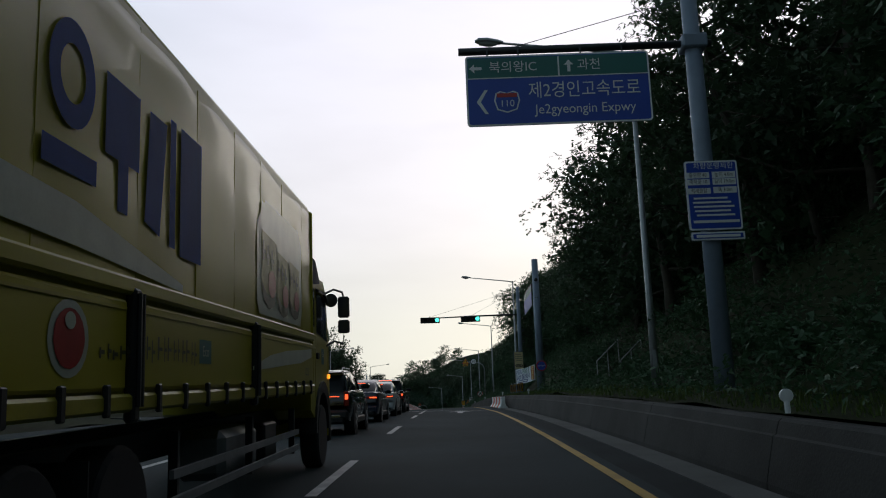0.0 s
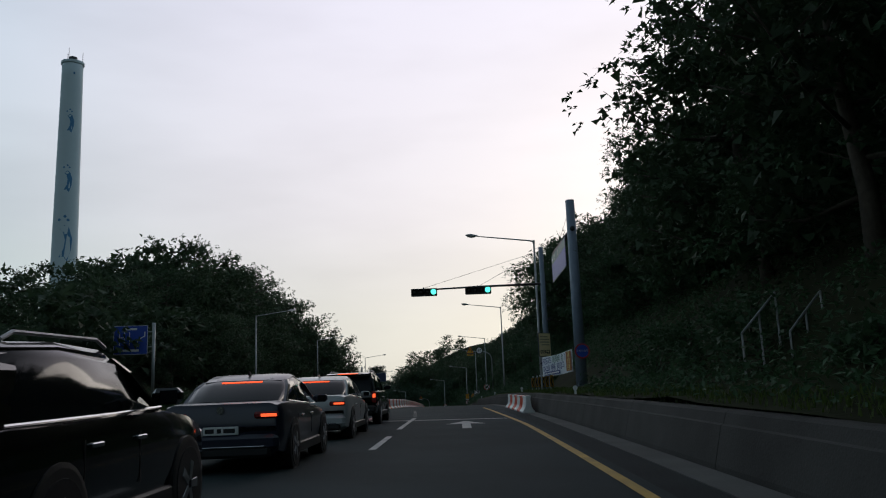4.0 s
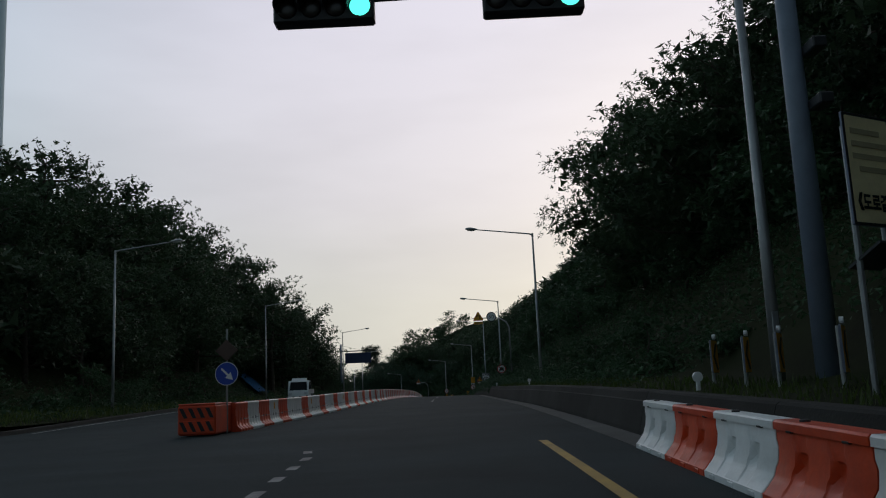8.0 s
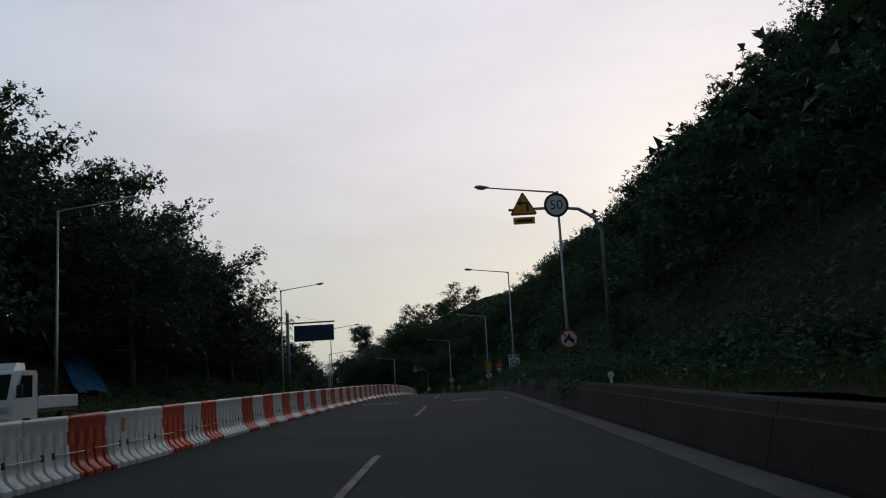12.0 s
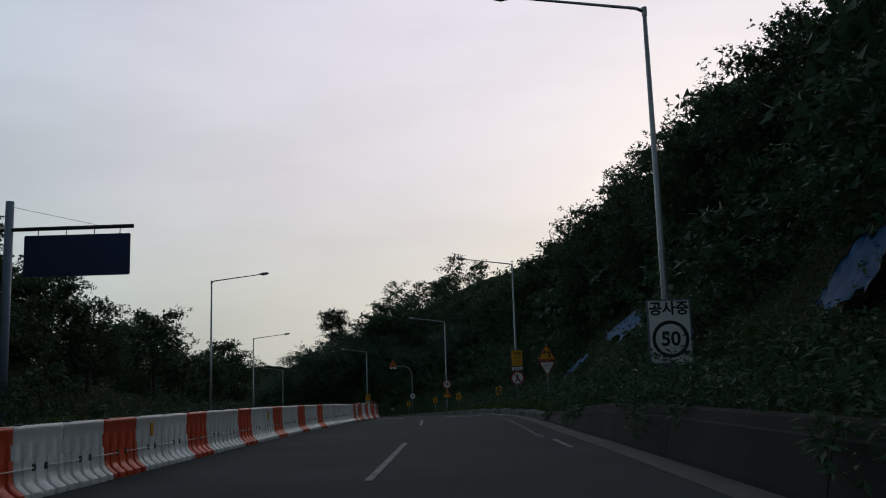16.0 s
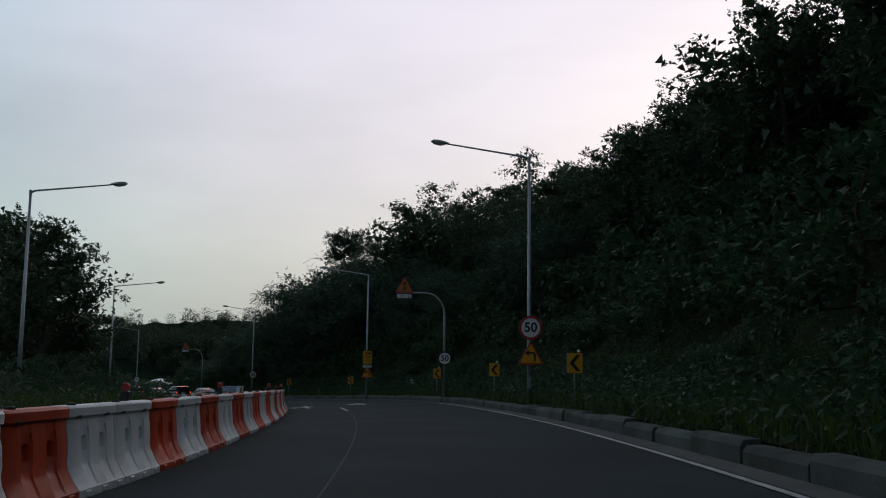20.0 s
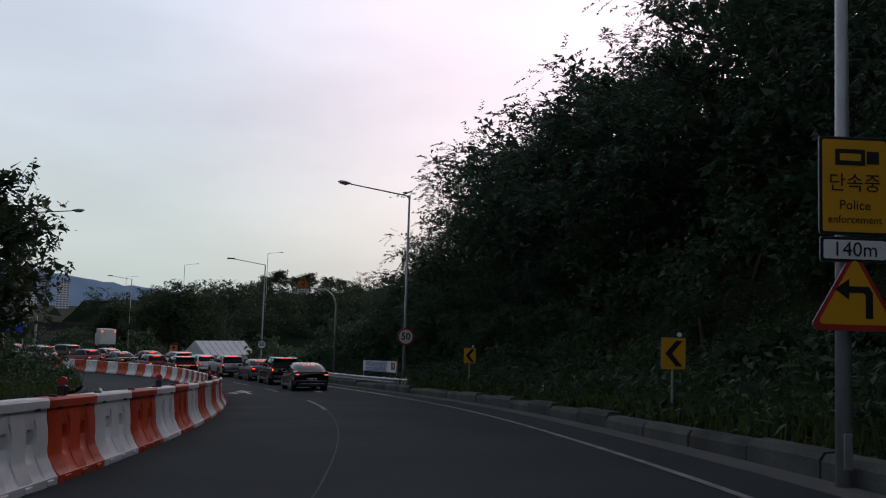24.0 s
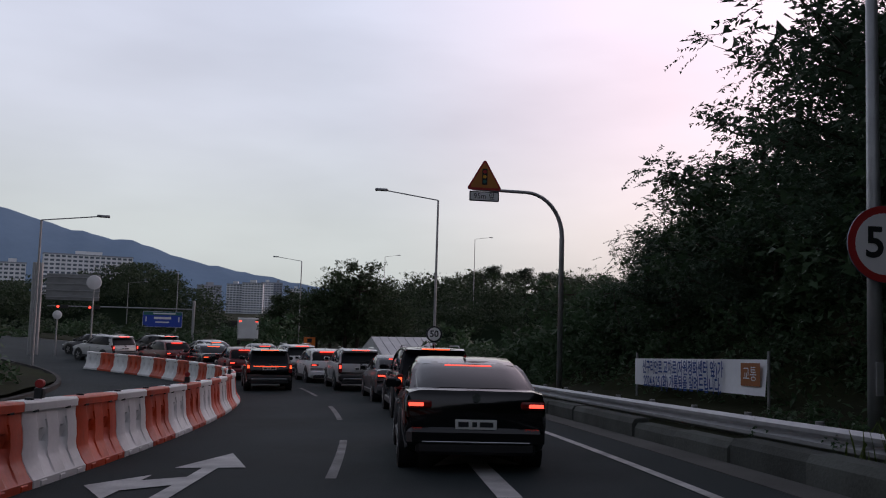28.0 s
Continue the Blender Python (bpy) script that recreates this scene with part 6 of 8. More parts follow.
for a, b in ((-10.2, -7.65), (-7.4, -4.12), (-3.86, -0.1)):
    gate = part("side_gate", Mesh().box(-0.05, a, 1.36, 0.0, b, 1.95, 0.02), YELLOW, lorry)
    part("groove", Mesh().box(0.0, a + 0.03, 1.88, 0.008, b - 0.03, 1.90), OLIVE, gate)
    for y in np.arange(a + 0.3, b - 0.1, 0.62):
        part("latch", Mesh().box(0.0, y, 1.20, 0.035, y + 0.07, 1.40, 0.01), DARK_METAL, gate)
for y in (-7.52, -3.98):
    part("gate_post", Mesh().box(-0.05, y - 0.06, 1.15, 0.03, y + 0.06, 2.04, 0.02), DARK_METAL, lorry)
    for dy in (-0.03, 0.03):
        part("latch_rod", Mesh().tube([(0.045, y + dy, 1.25), (0.045, y + dy, 2.0)], 0.02, 6), DARK_METAL, lorry)
# printed shapes, thin on the sheets
def ink(name, outline, material, parent, x=-0.018):
    """A flat printed shape on the side; outline of (y, z)."""
    return part(name, Mesh().add([(x, y, z) for y, z in outline], [tuple(range(len(outline)))]), material, parent)


def block(y0, z0, y1, z1):
    return [(y0, z0), (y1, z0), (y1, z1), (y0, z1)]


blue = Mesh().loft([[(-0.030, -8.50 + r * math.cos(q), 3.20 + r * 1.05 * math.sin(q)) for r in (0.31, 0.17)] for q in (2 * math.pi * k / 28 for k in range(29))], closed=False, caps=False)
part("print_blue", blue, INK_BLUE, lorry)
for o in (block(-8.86, 2.60, -8.14, 2.76), block(-8.02, 2.86, -7.42, 3.40), block(-7.80, 2.52, -7.62, 2.86), [(-7.30, 2.54), (-6.98, 2.48), (-6.84, 3.38), (-7.22, 3.38)], block(-6.76, 2.44, -6.62, 3.46), block(-6.50, 2.40, -5.92, 3.46)):
    ink("print_blue", o, INK_BLUE, lorry, -0.030)
sw = Mesh().loft([[(-0.031, y, z0), (-0.031, y, z1)] for y, z0, z1 in ((-10.2, 2.20, 2.62), (-9.3, 2.22, 2.50), (-8.4, 2.20, 2.46), (-7.4, 2.16, 2.32), (-6.4, 2.12, 2.18))], closed=False, caps=False)
part("print_swoosh", sw, INK_PALE, lorry)
sw = Mesh().loft([[(0.006, y, z0), (0.006, y, z1)] for y, z0, z1 in ((-4.1, 1.52, 1.56), (-3.2, 1.55, 1.70), (-2.2, 1.60, 1.78), (-1.2, 1.64, 1.82), (-0.3, 1.74, 1.86))], closed=False, caps=False)
part("print_swoosh", sw, INK_PALE, lorry)
def cup(y0, low_, k, x):
    """A printed cup on the sheets: pale foil, a yellow band, dark strokes and a bowl."""
    c = ink("print_pack", [(y0 + a * k, low_ + b * k) for a, b in ((0.22, 0.0), (0.85, 0.02), (1.02, 0.2), (1.0, 0.95), (0.92, 1.28), (0.12, 1.30), (0.0, 0.95), (0.04, 0.2))], INK_PALE, lorry, x)
    ink("pack_face", [(y0 + a * k, low_ + b * k) for a, b in ((0.08, 0.22), (0.96, 0.22), (0.94, 0.90), (0.08, 0.96))], INK_CREAM, c, x + 0.003)
    ink("pack_bowl", [(y0 + a * k, low_ + b * k) for a, b in ((0.08, 0.34), (0.20, 0.12), (0.50, 0.04), (0.80, 0.10), (0.96, 0.30), (0.70, 0.20), (0.40, 0.20))], INK_DARK, c, x + 0.006)
    ink("pack_dish", [(y0 + (0.66 + 0.22 * math.cos(a)) * k, low_ + (0.36 + 0.17 * math.sin(a)) * k) for a in np.linspace(0, 6.1, 16)], INK_RED, c, x + 0.008)
    for j in range(3):
        ink("pack_stroke", block(y0 + (0.14 + 0.24 * j) * k, low_ + (0.60 - 0.03 * j) * k, y0 + (0.20 + 0.24 * j) * k, low_ + (0.84 - 0.03 * j) * k), INK_DARK, c, x + 0.009)
        ink("pack_stroke", block(y0 + (0.10 + 0.24 * j) * k, low_ + (0.68 - 0.03 * j) * k, y0 + (0.28 + 0.24 * j) * k, low_ + (0.73 - 0.03 * j) * k), INK_DARK, c, x + 0.010)
    return c


INK_CREAM = mat("lorry_cream_print", (0.42, 0.38, 0.16), 0.4, vary=0.15)
ink("print_ground", [(-3.75, 2.30), (-3.62, 2.16), (-1.02, 2.16), (-0.90, 2.34), (-0.92, 3.30), (-1.20, 3.50), (-3.30, 3.52), (-3.74, 3.20)], INK_PALE, lorry, -0.033)
for y0, low_, k in ((-3.62, 2.20, 0.98), (-2.72, 2.16, 0.88), (-1.90, 2.18, 0.84)):
    cup(y0, low_, k, -0.030)
emblem = ink("print_emblem", [(-8.52 + 0.26 * math.cos(a), 1.66 + 0.22 * math.sin(a)) for a in np.linspace(0, 6.1, 20)], INK_PALE, lorry, 0.004)
ink("emblem_face", [(-8.52 + 0.20 * math.cos(a), 1.66 + 0.17 * math.sin(a)) for a in np.linspace(0, 6.1, 20)], INK_RED, emblem, 0.008)
ink("emblem_mark", [(-8.52 + 0.07 * math.cos(a), 1.76 + 0.05 * math.sin(a)) for a in np.linspace(0, 6.1, 14)], INK_PALE, emblem, 0.011)
rl_ = random.Random(9)
y = -8.1
while y < -6.15:
    q = rl_.uniform(0.05, 0.11)
    big = y > -7.45
    z0, tall_ = 1.57 - rl_.uniform(0, .03), rl_.uniform(0.06, 0.10) + (0.09 if big else 0)
    ink("print_stroke", block(y, z0, y + q * 0.35, z0 + tall_), INK_DARK, lorry, 0.004)
    ink("print_stroke", block(y, z0 + tall_ * 0.4, y + q, z0 + tall_ * 0.4 + 0.025), INK_DARK, lorry, 0.005)
    y += q + rl_.uniform(0.02, 0.06)
eco = ink("print_mark", block(-6.04, 1.56, -5.68, 1.76), SIGN_GREEN, lorry, 0.004)
writing("Eco", 0.13, INK_PALE, eco, 0, 0, 0, up=Matrix.Translation((0.008, -5.86, 1.66)) @ pose(0, 0, 0, 90, 0, 90))
writing("OLS", 0.16, INK_DARK, lorry, 0, 0, 0, up=Matrix.Translation((0.006, -0.70, 1.52)) @ pose(0, 0, 0, 90, 0, 90))
# chassis
for x in (-0.75, -1.65):
    part("chassis_rail", Mesh().box(x - 0.06, -10.2, 0.72, x + 0.06, 1.8, 0.98), DARK_METAL, lorry)
for z in (0.45, 0.66):
    part("side_guard", Mesh().box(-0.12, -6.4, z, -0.08, -0.9, z + 0.07), GALV, lorry)
for y in (-6.2, -3.6, -1.1):
    part("guard_bracket", Mesh().box(-0.2, y, 0.4, -0.12, y + 0.06, 1.02), DARK_METAL, lorry)
part("fuel_tank", Mesh().box(-0.75, -4.4, 0.42, -0.22, -2.9, 0.92, 0.08), GALV, lorry)
part("tool_box", Mesh().box(-0.7, -2.6, 0.45, -0.2, -1.9, 0.9, 0.03), DARK_METAL, lorry)
for y in (-7.4, -8.75):
    wheel_at(lorry, -0.42, -0.10, y, 0.50)
    wheel_at(lorry, -2.40, -2.06, y, 0.50)
    part("mud_flap", Mesh().box(-0.45, y - 0.62, 0.3, -0.08, y - 0.60, 0.95), RUBBER, lorry)
wheel_at(lorry, -0.38, -0.07, 1.25, 0.50)
wheel_at(lorry, -2.40, -2.10, 1.25, 0.50)
# cab
cab_prof = [(0.12, 0.95), (0.12, 2.92), (0.30, 3.05), (1.50, 3.07), (1.80, 2.88), (2.08, 2.05), (2.18, 1.10), (2.15, 0.45), (1.98, 0.45), (1.90, 1.05), (1.50, 1.34), (1.00, 1.34), (0.62, 1.05), (0.55, 0.80)]
cm = Mesh()
cm.loft([[(x, y * (1 if abs(x + 1.25) < 1.1 else 0.985), z) for y, z in cab_prof] for x in (-2.42, -2.36, -0.14, -0.08)])
cabp = part("cab", cm, YELLOW, lorry)
CAB_GLASS = mat("cab_window_glass", (0.05, 0.055, 0.06), 0.06, vary=0.05, spec=0.6)
for nm, o in (("side_window", ((0.72, 2.18), (1.42, 2.12), (1.36, 2.78), (0.72, 2.78))), ("quarter_window", ((1.47, 2.11), (1.82, 2.07), (1.66, 2.72), (1.42, 2.78))), ("rear_window", ((0.24, 2.26), (0.48, 2.26), (0.48, 2.84), (0.24, 2.84)))):
    c_ = (sum(q[0] for q in o) / 4, sum(q[1] for q in o) / 4)
    fr = part(nm, Mesh().add([(-0.074, c_[0] + (y - c_[0]) * 1.10, c_[1] + (z - c_[1]) * 1.07) for y, z in o], [(0, 1, 2, 3)]), BLACK_PLASTIC, cabp, "black rubber frame")
    part("pane", Mesh().add([(-0.070, y, z) for y, z in o], [(0, 1, 2, 3)]), CAB_GLASS, fr, "tinted glass")
part("rain_visor", Mesh().loft([[(-0.075, y, z), (-0.02, y, z - 0.03), (-0.02, y, z - 0.07), (-0.075, y, z - 0.05)] for y, z in ((0.64, 2.88), (1.40, 2.90), (1.70, 2.78))]), BLACK_PLASTIC, cabp)
part("windscreen", Mesh().loft([[(-2.2, 2.09, 2.05), (-0.3, 2.09, 2.05)], [(-2.2, 1.86, 2.74), (-0.3, 1.86, 2.74)]], closed=False, caps=False), GLASS, cabp)
for y in (0.58, 1.92):
    part("door_gap", Mesh().box(-0.082, y, 1.00, -0.076, y + 0.012, 2.84 if y < 1 else 2.0), OLIVE, cabp)
part("door_handle", Mesh().box(-0.08, 0.66, 1.74, -0.045, 0.84, 1.84, 0.01), BLACK_PLASTIC, cabp)
eco2 = part("door_mark", Mesh().add([(-0.072, y, z) for y, z in ((1.18, 1.66), (1.46, 1.66), (1.46, 1.92), (1.18, 1.92))], [(0, 1, 2, 3)]), SIGN_GREEN, cabp)
writing("Eco", 0.12, INK_PALE, eco2, 0, 0, 0, up=Matrix.Translation((-0.069, 1.32, 1.82)) @ pose(0, 0, 0, 90, 0, 90))
part("wheel_arch", Mesh().loft([[(x, 1.25 + r * math.cos(q), 0.58 + r * math.sin(q)) for x, r in ((-0.40, 0.62), (-0.055, 0.62), (-0.045, 0.80), (-0.40, 0.80))] for q in (math.pi * k / 12 for k in range(13))]), BLACK_PLASTIC, cabp, "black plastic mudguard")
part("step", Mesh().box(-0.35, 1.95, 0.36, -0.06, 2.16, 0.60, 0.02), BLACK_PLASTIC, cabp)
part("wind_deflector", Mesh().loft([[(-2.2, 0.30, 3.0), (-0.55, 0.30, 3.0), (-0.55, 0.30, 3.66), (-2.2, 0.30, 3.66)], [(-2.1, 0.75, 2.9), (-0.6, 0.75, 2.9), (-0.6, 0.70, 3.55), (-2.1, 0.70, 3.55)], [(-2.1, 1.5, 2.9), (-0.65, 1.5, 2.9), (-0.65, 1.3, 3.05), (-2.1, 1.3, 3.05)]]), INK_PALE, lorry, "pale roof wind deflector")
part("side_vane", Mesh().loft([[(-0.55, 0.10, 2.90), (-0.05, 0.10, 2.90), (-0.05, 0.10, 3.34), (-0.55, 0.10, 3.38)], [(-0.55, 0.60, 2.94), (-0.05, 0.60, 2.94), (-0.05, 0.50, 3.30), (-0.55, 0.50, 3.34)], [(-0.55, 1.15, 3.00), (-0.08, 1.12, 3.00), (-0.08, 1.00, 3.12), (-0.55, 1.02, 3.16)]]), RUBBER, lorry, "black side vane with a grille")
part("marker_light", Mesh().box(-0.08, 1.90, 1.42, -0.05, 2.04, 1.50, 0.01), glow("orange_marker_light", (1.0, 0.35, 0.03), 1.2), lorry, "lit orange side marker")
for z in (2.98, 2.06):
    part("mirror_bracket", Mesh().tube([(-0.10, 1.80, z - 0.08), (0.02, 2.10, z + 0.02), (0.16, 2.22, z - 0.02), (0.19, 2.22, z - 0.12 if z > 2.5 else z + 0.12)], 0.020, 6), BLACK_PLASTIC, lorry)
for z0, z1 in ((2.50, 2.88), (2.22, 2.46)):
    mr = part("mirror", Mesh().box(0.08, 2.18, z0, 0.29, 2.30, z1, 0.03), BLACK_PLASTIC, lorry)
    part("mirror_glass", Mesh().box(0.10, 2.174, z0 + 0.02, 0.27, 2.179, z1 - 0.02), CAB_GLASS, mr)
part("kerb_mirror", Mesh().lathe([(0.02, 2.00), (0.12, 2.02), (0.12, 2.05), (0.02, 2.10)], "y", 16, (-0.02, 0, 2.80)), BLACK_PLASTIC, lorry)


# ---- guard rail, banner, fence, tarpaulins ----
gr = thing("guard_rail", Matrix(), "weathered steel guard rail with posts along the outer kerb", "guard rail")
prof = [(0.0, 0.50), (-0.07, 0.55), (-0.07, 0.60), (0.0, 0.645), (0.0, 0.665), (-0.07, 0.71), (-0.07, 0.76), (0.0, 0.81), (0.01, 0.81), (-0.05, 0.76), (-0.05, 0.71), (0.014, 0.665), (0.014, 0.645), (-0.05, 0.60), (-0.05, 0.55), (0.01, 0.50)]
a = 316.0
while a < 350:
    part("rail", cross(lambda s: [(right_edge(s) + 0.66 + x, z - 0.20) for x, z in prof], a, a + 4.03, 1.0), GALV, gr)
    part("post", Mesh().tube([on(a + 1, right_edge(a + 1) + 0.80, 0.0), on(a + 1, right_edge(a + 1) + 0.80, 0.64)], 0.06, 8), GALV, gr)
    part("post", Mesh().tube([on(a + 3, right_edge(a + 3) + 0.80, 0.0), on(a + 3, right_edge(a + 3) + 0.80, 0.64)], 0.06, 8), GALV, gr)
    a += 4.0
a, b = on(329.8, 7.0), on(323.2, 7.0)
bn2 = thing("banner", Matrix.Translation(a) @ pose(0, 0, 0, 0, 0, math.degrees(math.atan2(b.y - a.y, b.x - a.x))), "white fabric banner with blue writing tied up behind the guard rail", "banner")
bl = (b - a).length
rise = b.z - a.z
sheet = Mesh()
sheet.loft([[(x, 0.04 * math.sin(x * 1.7) * math.sin(z * 3), z + rise * x / bl) for z in (0.78, 1.00, 1.22, 1.45)] for x in np.linspace(0, bl, 25)], closed=False, caps=False)
cloth = part("cloth", sheet, CLOTH, bn2)
tl = math.degrees(math.atan2(rise, bl))
for txt, z, x, ww in (("신구리안로 교차로(자원정화센터 앞)가", 1.22, 0.43, 0.80), ("2024.6.25.(화) 개통됨을 알려드립니다.", 0.88, 0.43, 0.78)):
    writing(txt, 0.36, INK_BLUE, cloth, 0, 0, 0, wide=ww, bold=0.007, up=Matrix.Translation((bl * x, -0.05, z + rise * x)) @ Matrix.Rotation(radians(-tl), 4, "Y") @ pose(0, 0, 0, 90))
o = part("orange_square", Mesh().add([(bl * u, -0.045, z + rise * u) for u, z in ((0.87, 0.95), (0.98, 0.95), (0.98, 1.38), (0.87, 1.38))], [(0, 1, 2, 3)]), INK_BROWN, cloth)
writing("교통", 0.30, SIGN_WHITE, o, 0, 0, 0, up=Matrix.Translation((bl * 0.925, -0.055, 1.16 + rise * 0.925)) @ Matrix.Rotation(radians(-tl), 4, "Y") @ pose(0, 0, 0, 90))
for x in (0.0, bl):
    part("stake", Mesh().tube([(x, 0.05, -0.6 + rise * x / bl), (x, 0.05, 1.6 + rise * x / bl)], 0.03, 6), GALV, bn2)
GREEN_FENCE = mat("green_fence_paint", (0.02, 0.16, 0.09), 0.45, vary=0.15)
p = on_land(282.6, 8.2, 0.0)
fe = thing("wire_fence", pose(p.x, p.y, p.z, 0, 0, math.degrees(heading(282)) - 60), "green wire mesh fence panels with a white notice on the bank", "fence")
for k in range(3):
    x = k * 1.6
    part("fence_post", Mesh().tube([(x, 0, -0.3), (x, 0, 1.35)], 0.03, 8), GREEN_FENCE, fe)
    if k < 2:
        for z in (0.05, 0.35, 0.65, 0.95, 1.25):
            part("fence_wire", Mesh().tube([(x, 0, z), (x + 1.6, 0, z)], 0.008, 4), GREEN_FENCE, fe)
        for j in range(1, 14):
            part("fence_wire", Mesh().tube([(x + j * 0.114, 0, 0.03), (x + j * 0.114, 0, 1.27)], 0.006, 4), GREEN_FENCE, fe)
nt = part("notice", Mesh().box(0.45, -0.03, 0.6, 0.85, -0.015, 0.95), SIGN_WHITE, fe)
bars(nt, [(0.65, 0.87, 0.28, 0.04), (0.65, 0.78, 0.3, 0.03), (0.65, 0.70, 0.26, 0.03)], SIGN_BLACK, -0.031)
p = on_land(34.5, 5.4, 0.0)
fe2 = thing("stair_rail", pose(p.x, p.y, p.z), "thin metal handrails of a path up the bank", "handrail")
for x in (0.0, 0.9):
    for k in range(3):
        part("rail_post", Mesh().tube([(x + k * 0.5, k * 0.4, k * 0.42 - 0.1), (x + k * 0.5, k * 0.4, k * 0.42 + 0.95)], 0.022, 6), GALV, fe2)
    part("handrail", Mesh().tube([(x, 0, 0.95), (x + 1.0, 0.8, 1.79)], 0.022, 6), GALV, fe2)


def tarp(name_label, corners, seed):
    """A wrinkled sheet laid on the slope between four (s, d) corners."""
    r = random.Random(seed)
    (s0, d0), (s1, d1), (s2, d2), (s3, d3) = corners
    rows = []
    for i in range(13):
        u = i / 12
        row = []
        for j in range(13):
            v = j / 12
            wob = 0.25 * math.sin(u * 9 + seed) if v in (0, 1) else 0
            s = (s0 * (1 - u) + s1 * u) * (1 - v) + (s3 * (1 - u) + s2 * u) * v + wob * 0.6
            d = (d0 * (1 - u) + d1 * u) * (1 - v) + (d3 * (1 - u) + d2 * u) * v + wob
            q = on_land(s, d, 0)
            row.append((q.x, q.y, q.z + 0.55 + r.uniform(-0.06, 0.10)))
        rows.append(row)
    t = thing("tarpaulin", Matrix(), name_label, "tarpaulin")
    part("sheet", Mesh().loft(rows, closed=False, caps=False), TARP, t, smooth=True)
    for row in (rows[0], rows[-1]):
        part("hem_rope", Mesh().tube([(x, y, z + 0.02) for x, y, z in row], 0.02, 4), DARK_METAL, t)
    return t


tarp("crumpled blue tarpaulin pegged over the bank", ((214.0, 12.3), (206.5, 11.4), (204.5, 13.0), (212.0, 13.7)), 2)
tarp("small torn blue tarpaulin low on the bank", ((215.5, 9.6), (213.2, 9.9), (213.0, 10.9), (215.5, 10.9)), 3)
tarp("blue tarpaulin over the slope between weeds", ((185.4, 7.0), (188.4, 7.4), (190.0, 9.3), (187.0, 9.4)), 5)
tarp("blue tarpaulin on the steep bank above the wall", ((172.2, 7.7), (174.6, 7.7), (176.0, 9.6), (174.2, 9.6)), 6)
tarp("blue tarpaulin on the bank below the dark wood", ((150.8, -22.2), (154.2, -21.6), (166.5, -29.7), (163.5, -30)), 7)

# ---- the striped chimney ----
CHIM = mat("chimney_pale_paint", (0.52, 0.62, 0.68), 0.7, second=(0.46, 0.55, 0.61), scale=0.06, fine=0.8)
CHIM_BLUE = mat("chimney_blue_print", (0.06, 0.20, 0.38), 0.7, vary=0.15)
ch = thing("chimney", pose(-91.6, 212.5, 2), "tall pale blue chimney with blue dolphin shapes painted on it", "chimney")
part("shaft", Mesh().lathe([(3.4, -4), (3.0, 30), (2.45, 84), (2.45, 88)], n=32), CHIM, ch, smooth=True)
part("rim", Mesh().lathe([(2.45, 87.2), (2.7, 87.4), (2.7, 88.0), (2.2, 88.1)], n=32), CHIM, ch)
for k in range(3):
    a = 0.5 + k * 2.1
    part("lightning_rod", Mesh().tube([(2.2 * math.cos(a), 2.2 * math.sin(a), 88), (2.2 * math.cos(a), 2.2 * math.sin(a), 91)], 0.06, 5), DARK_METAL, ch)
part("flue", Mesh().lathe([(1.0, 87), (1.0, 89.4), (0.8, 89.5)], n=14), DARK_METAL, ch)


def shaft_shape(outline, z0, turn, size):
    v = []
    for x, z in outline:
        zz = z0 + z * size
        r = float(np.interp(zz, (30, 84), (3.0, 2.45))) + 0.03
        a = radians(turn) + x * size / r
        v.append((r * math.cos(a), r * math.sin(a), zz))
    part("painted_shape", Mesh().add(v, [tuple(range(len(v)))]), CHIM_BLUE, ch)


FISH = [(0.15, -1.0), (0.35, -0.3), (0.4, 0.3), (0.2, 0.9), (-0.05, 1.05), (-0.3, 0.8), (-0.1, 0.6), (0.0, 0.2), (-0.05, -0.3), (-0.3, -0.8), (-0.05, -0.75)]
ring_dir = -65
for z0, size in ((42, 4.2), (57, 2.6), (71.5, 2.3)):
    shaft_shape(FISH, z0, ring_dir, size)
    for dx, dz in ((-0.35, 1.35), (-0.05, 1.55), (0.12, 1.35)):
        shaft_shape([(dx + 0.09 * math.cos(q), dz + 0.09 * math.sin(q)) for q in (k * math.pi / 3 for k in range(6))], z0, ring_dir, size)
for k in range(2):
    shaft_shape([(-0.25, -0.4), (0.25, -0.4), (0.25, 0.4), (-0.25, 0.4)], 84.5, ring_dir + 10 + 0 * k, 0.8)

# ---- beyond the junction ----
def spot(t_yaw, dist, z):
    """A place seen from the road's end at a bearing (degrees left of north)."""
    a = radians(t_yaw)
    return Vector((-33.7 - math.sin(a) * dist, 302.4 + math.cos(a) * dist, z))


# No haze in the air: the mountain's blue-grey colour carries it.
HAZE_TINTED = mat("haze_tinted_mountain", (0.16, 0.25, 0.35), 1.0, vary=0.10, scale=0.004, fine=0.05, spec=0.0)
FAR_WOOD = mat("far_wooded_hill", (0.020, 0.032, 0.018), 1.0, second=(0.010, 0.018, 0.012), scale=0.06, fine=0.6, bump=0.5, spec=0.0)


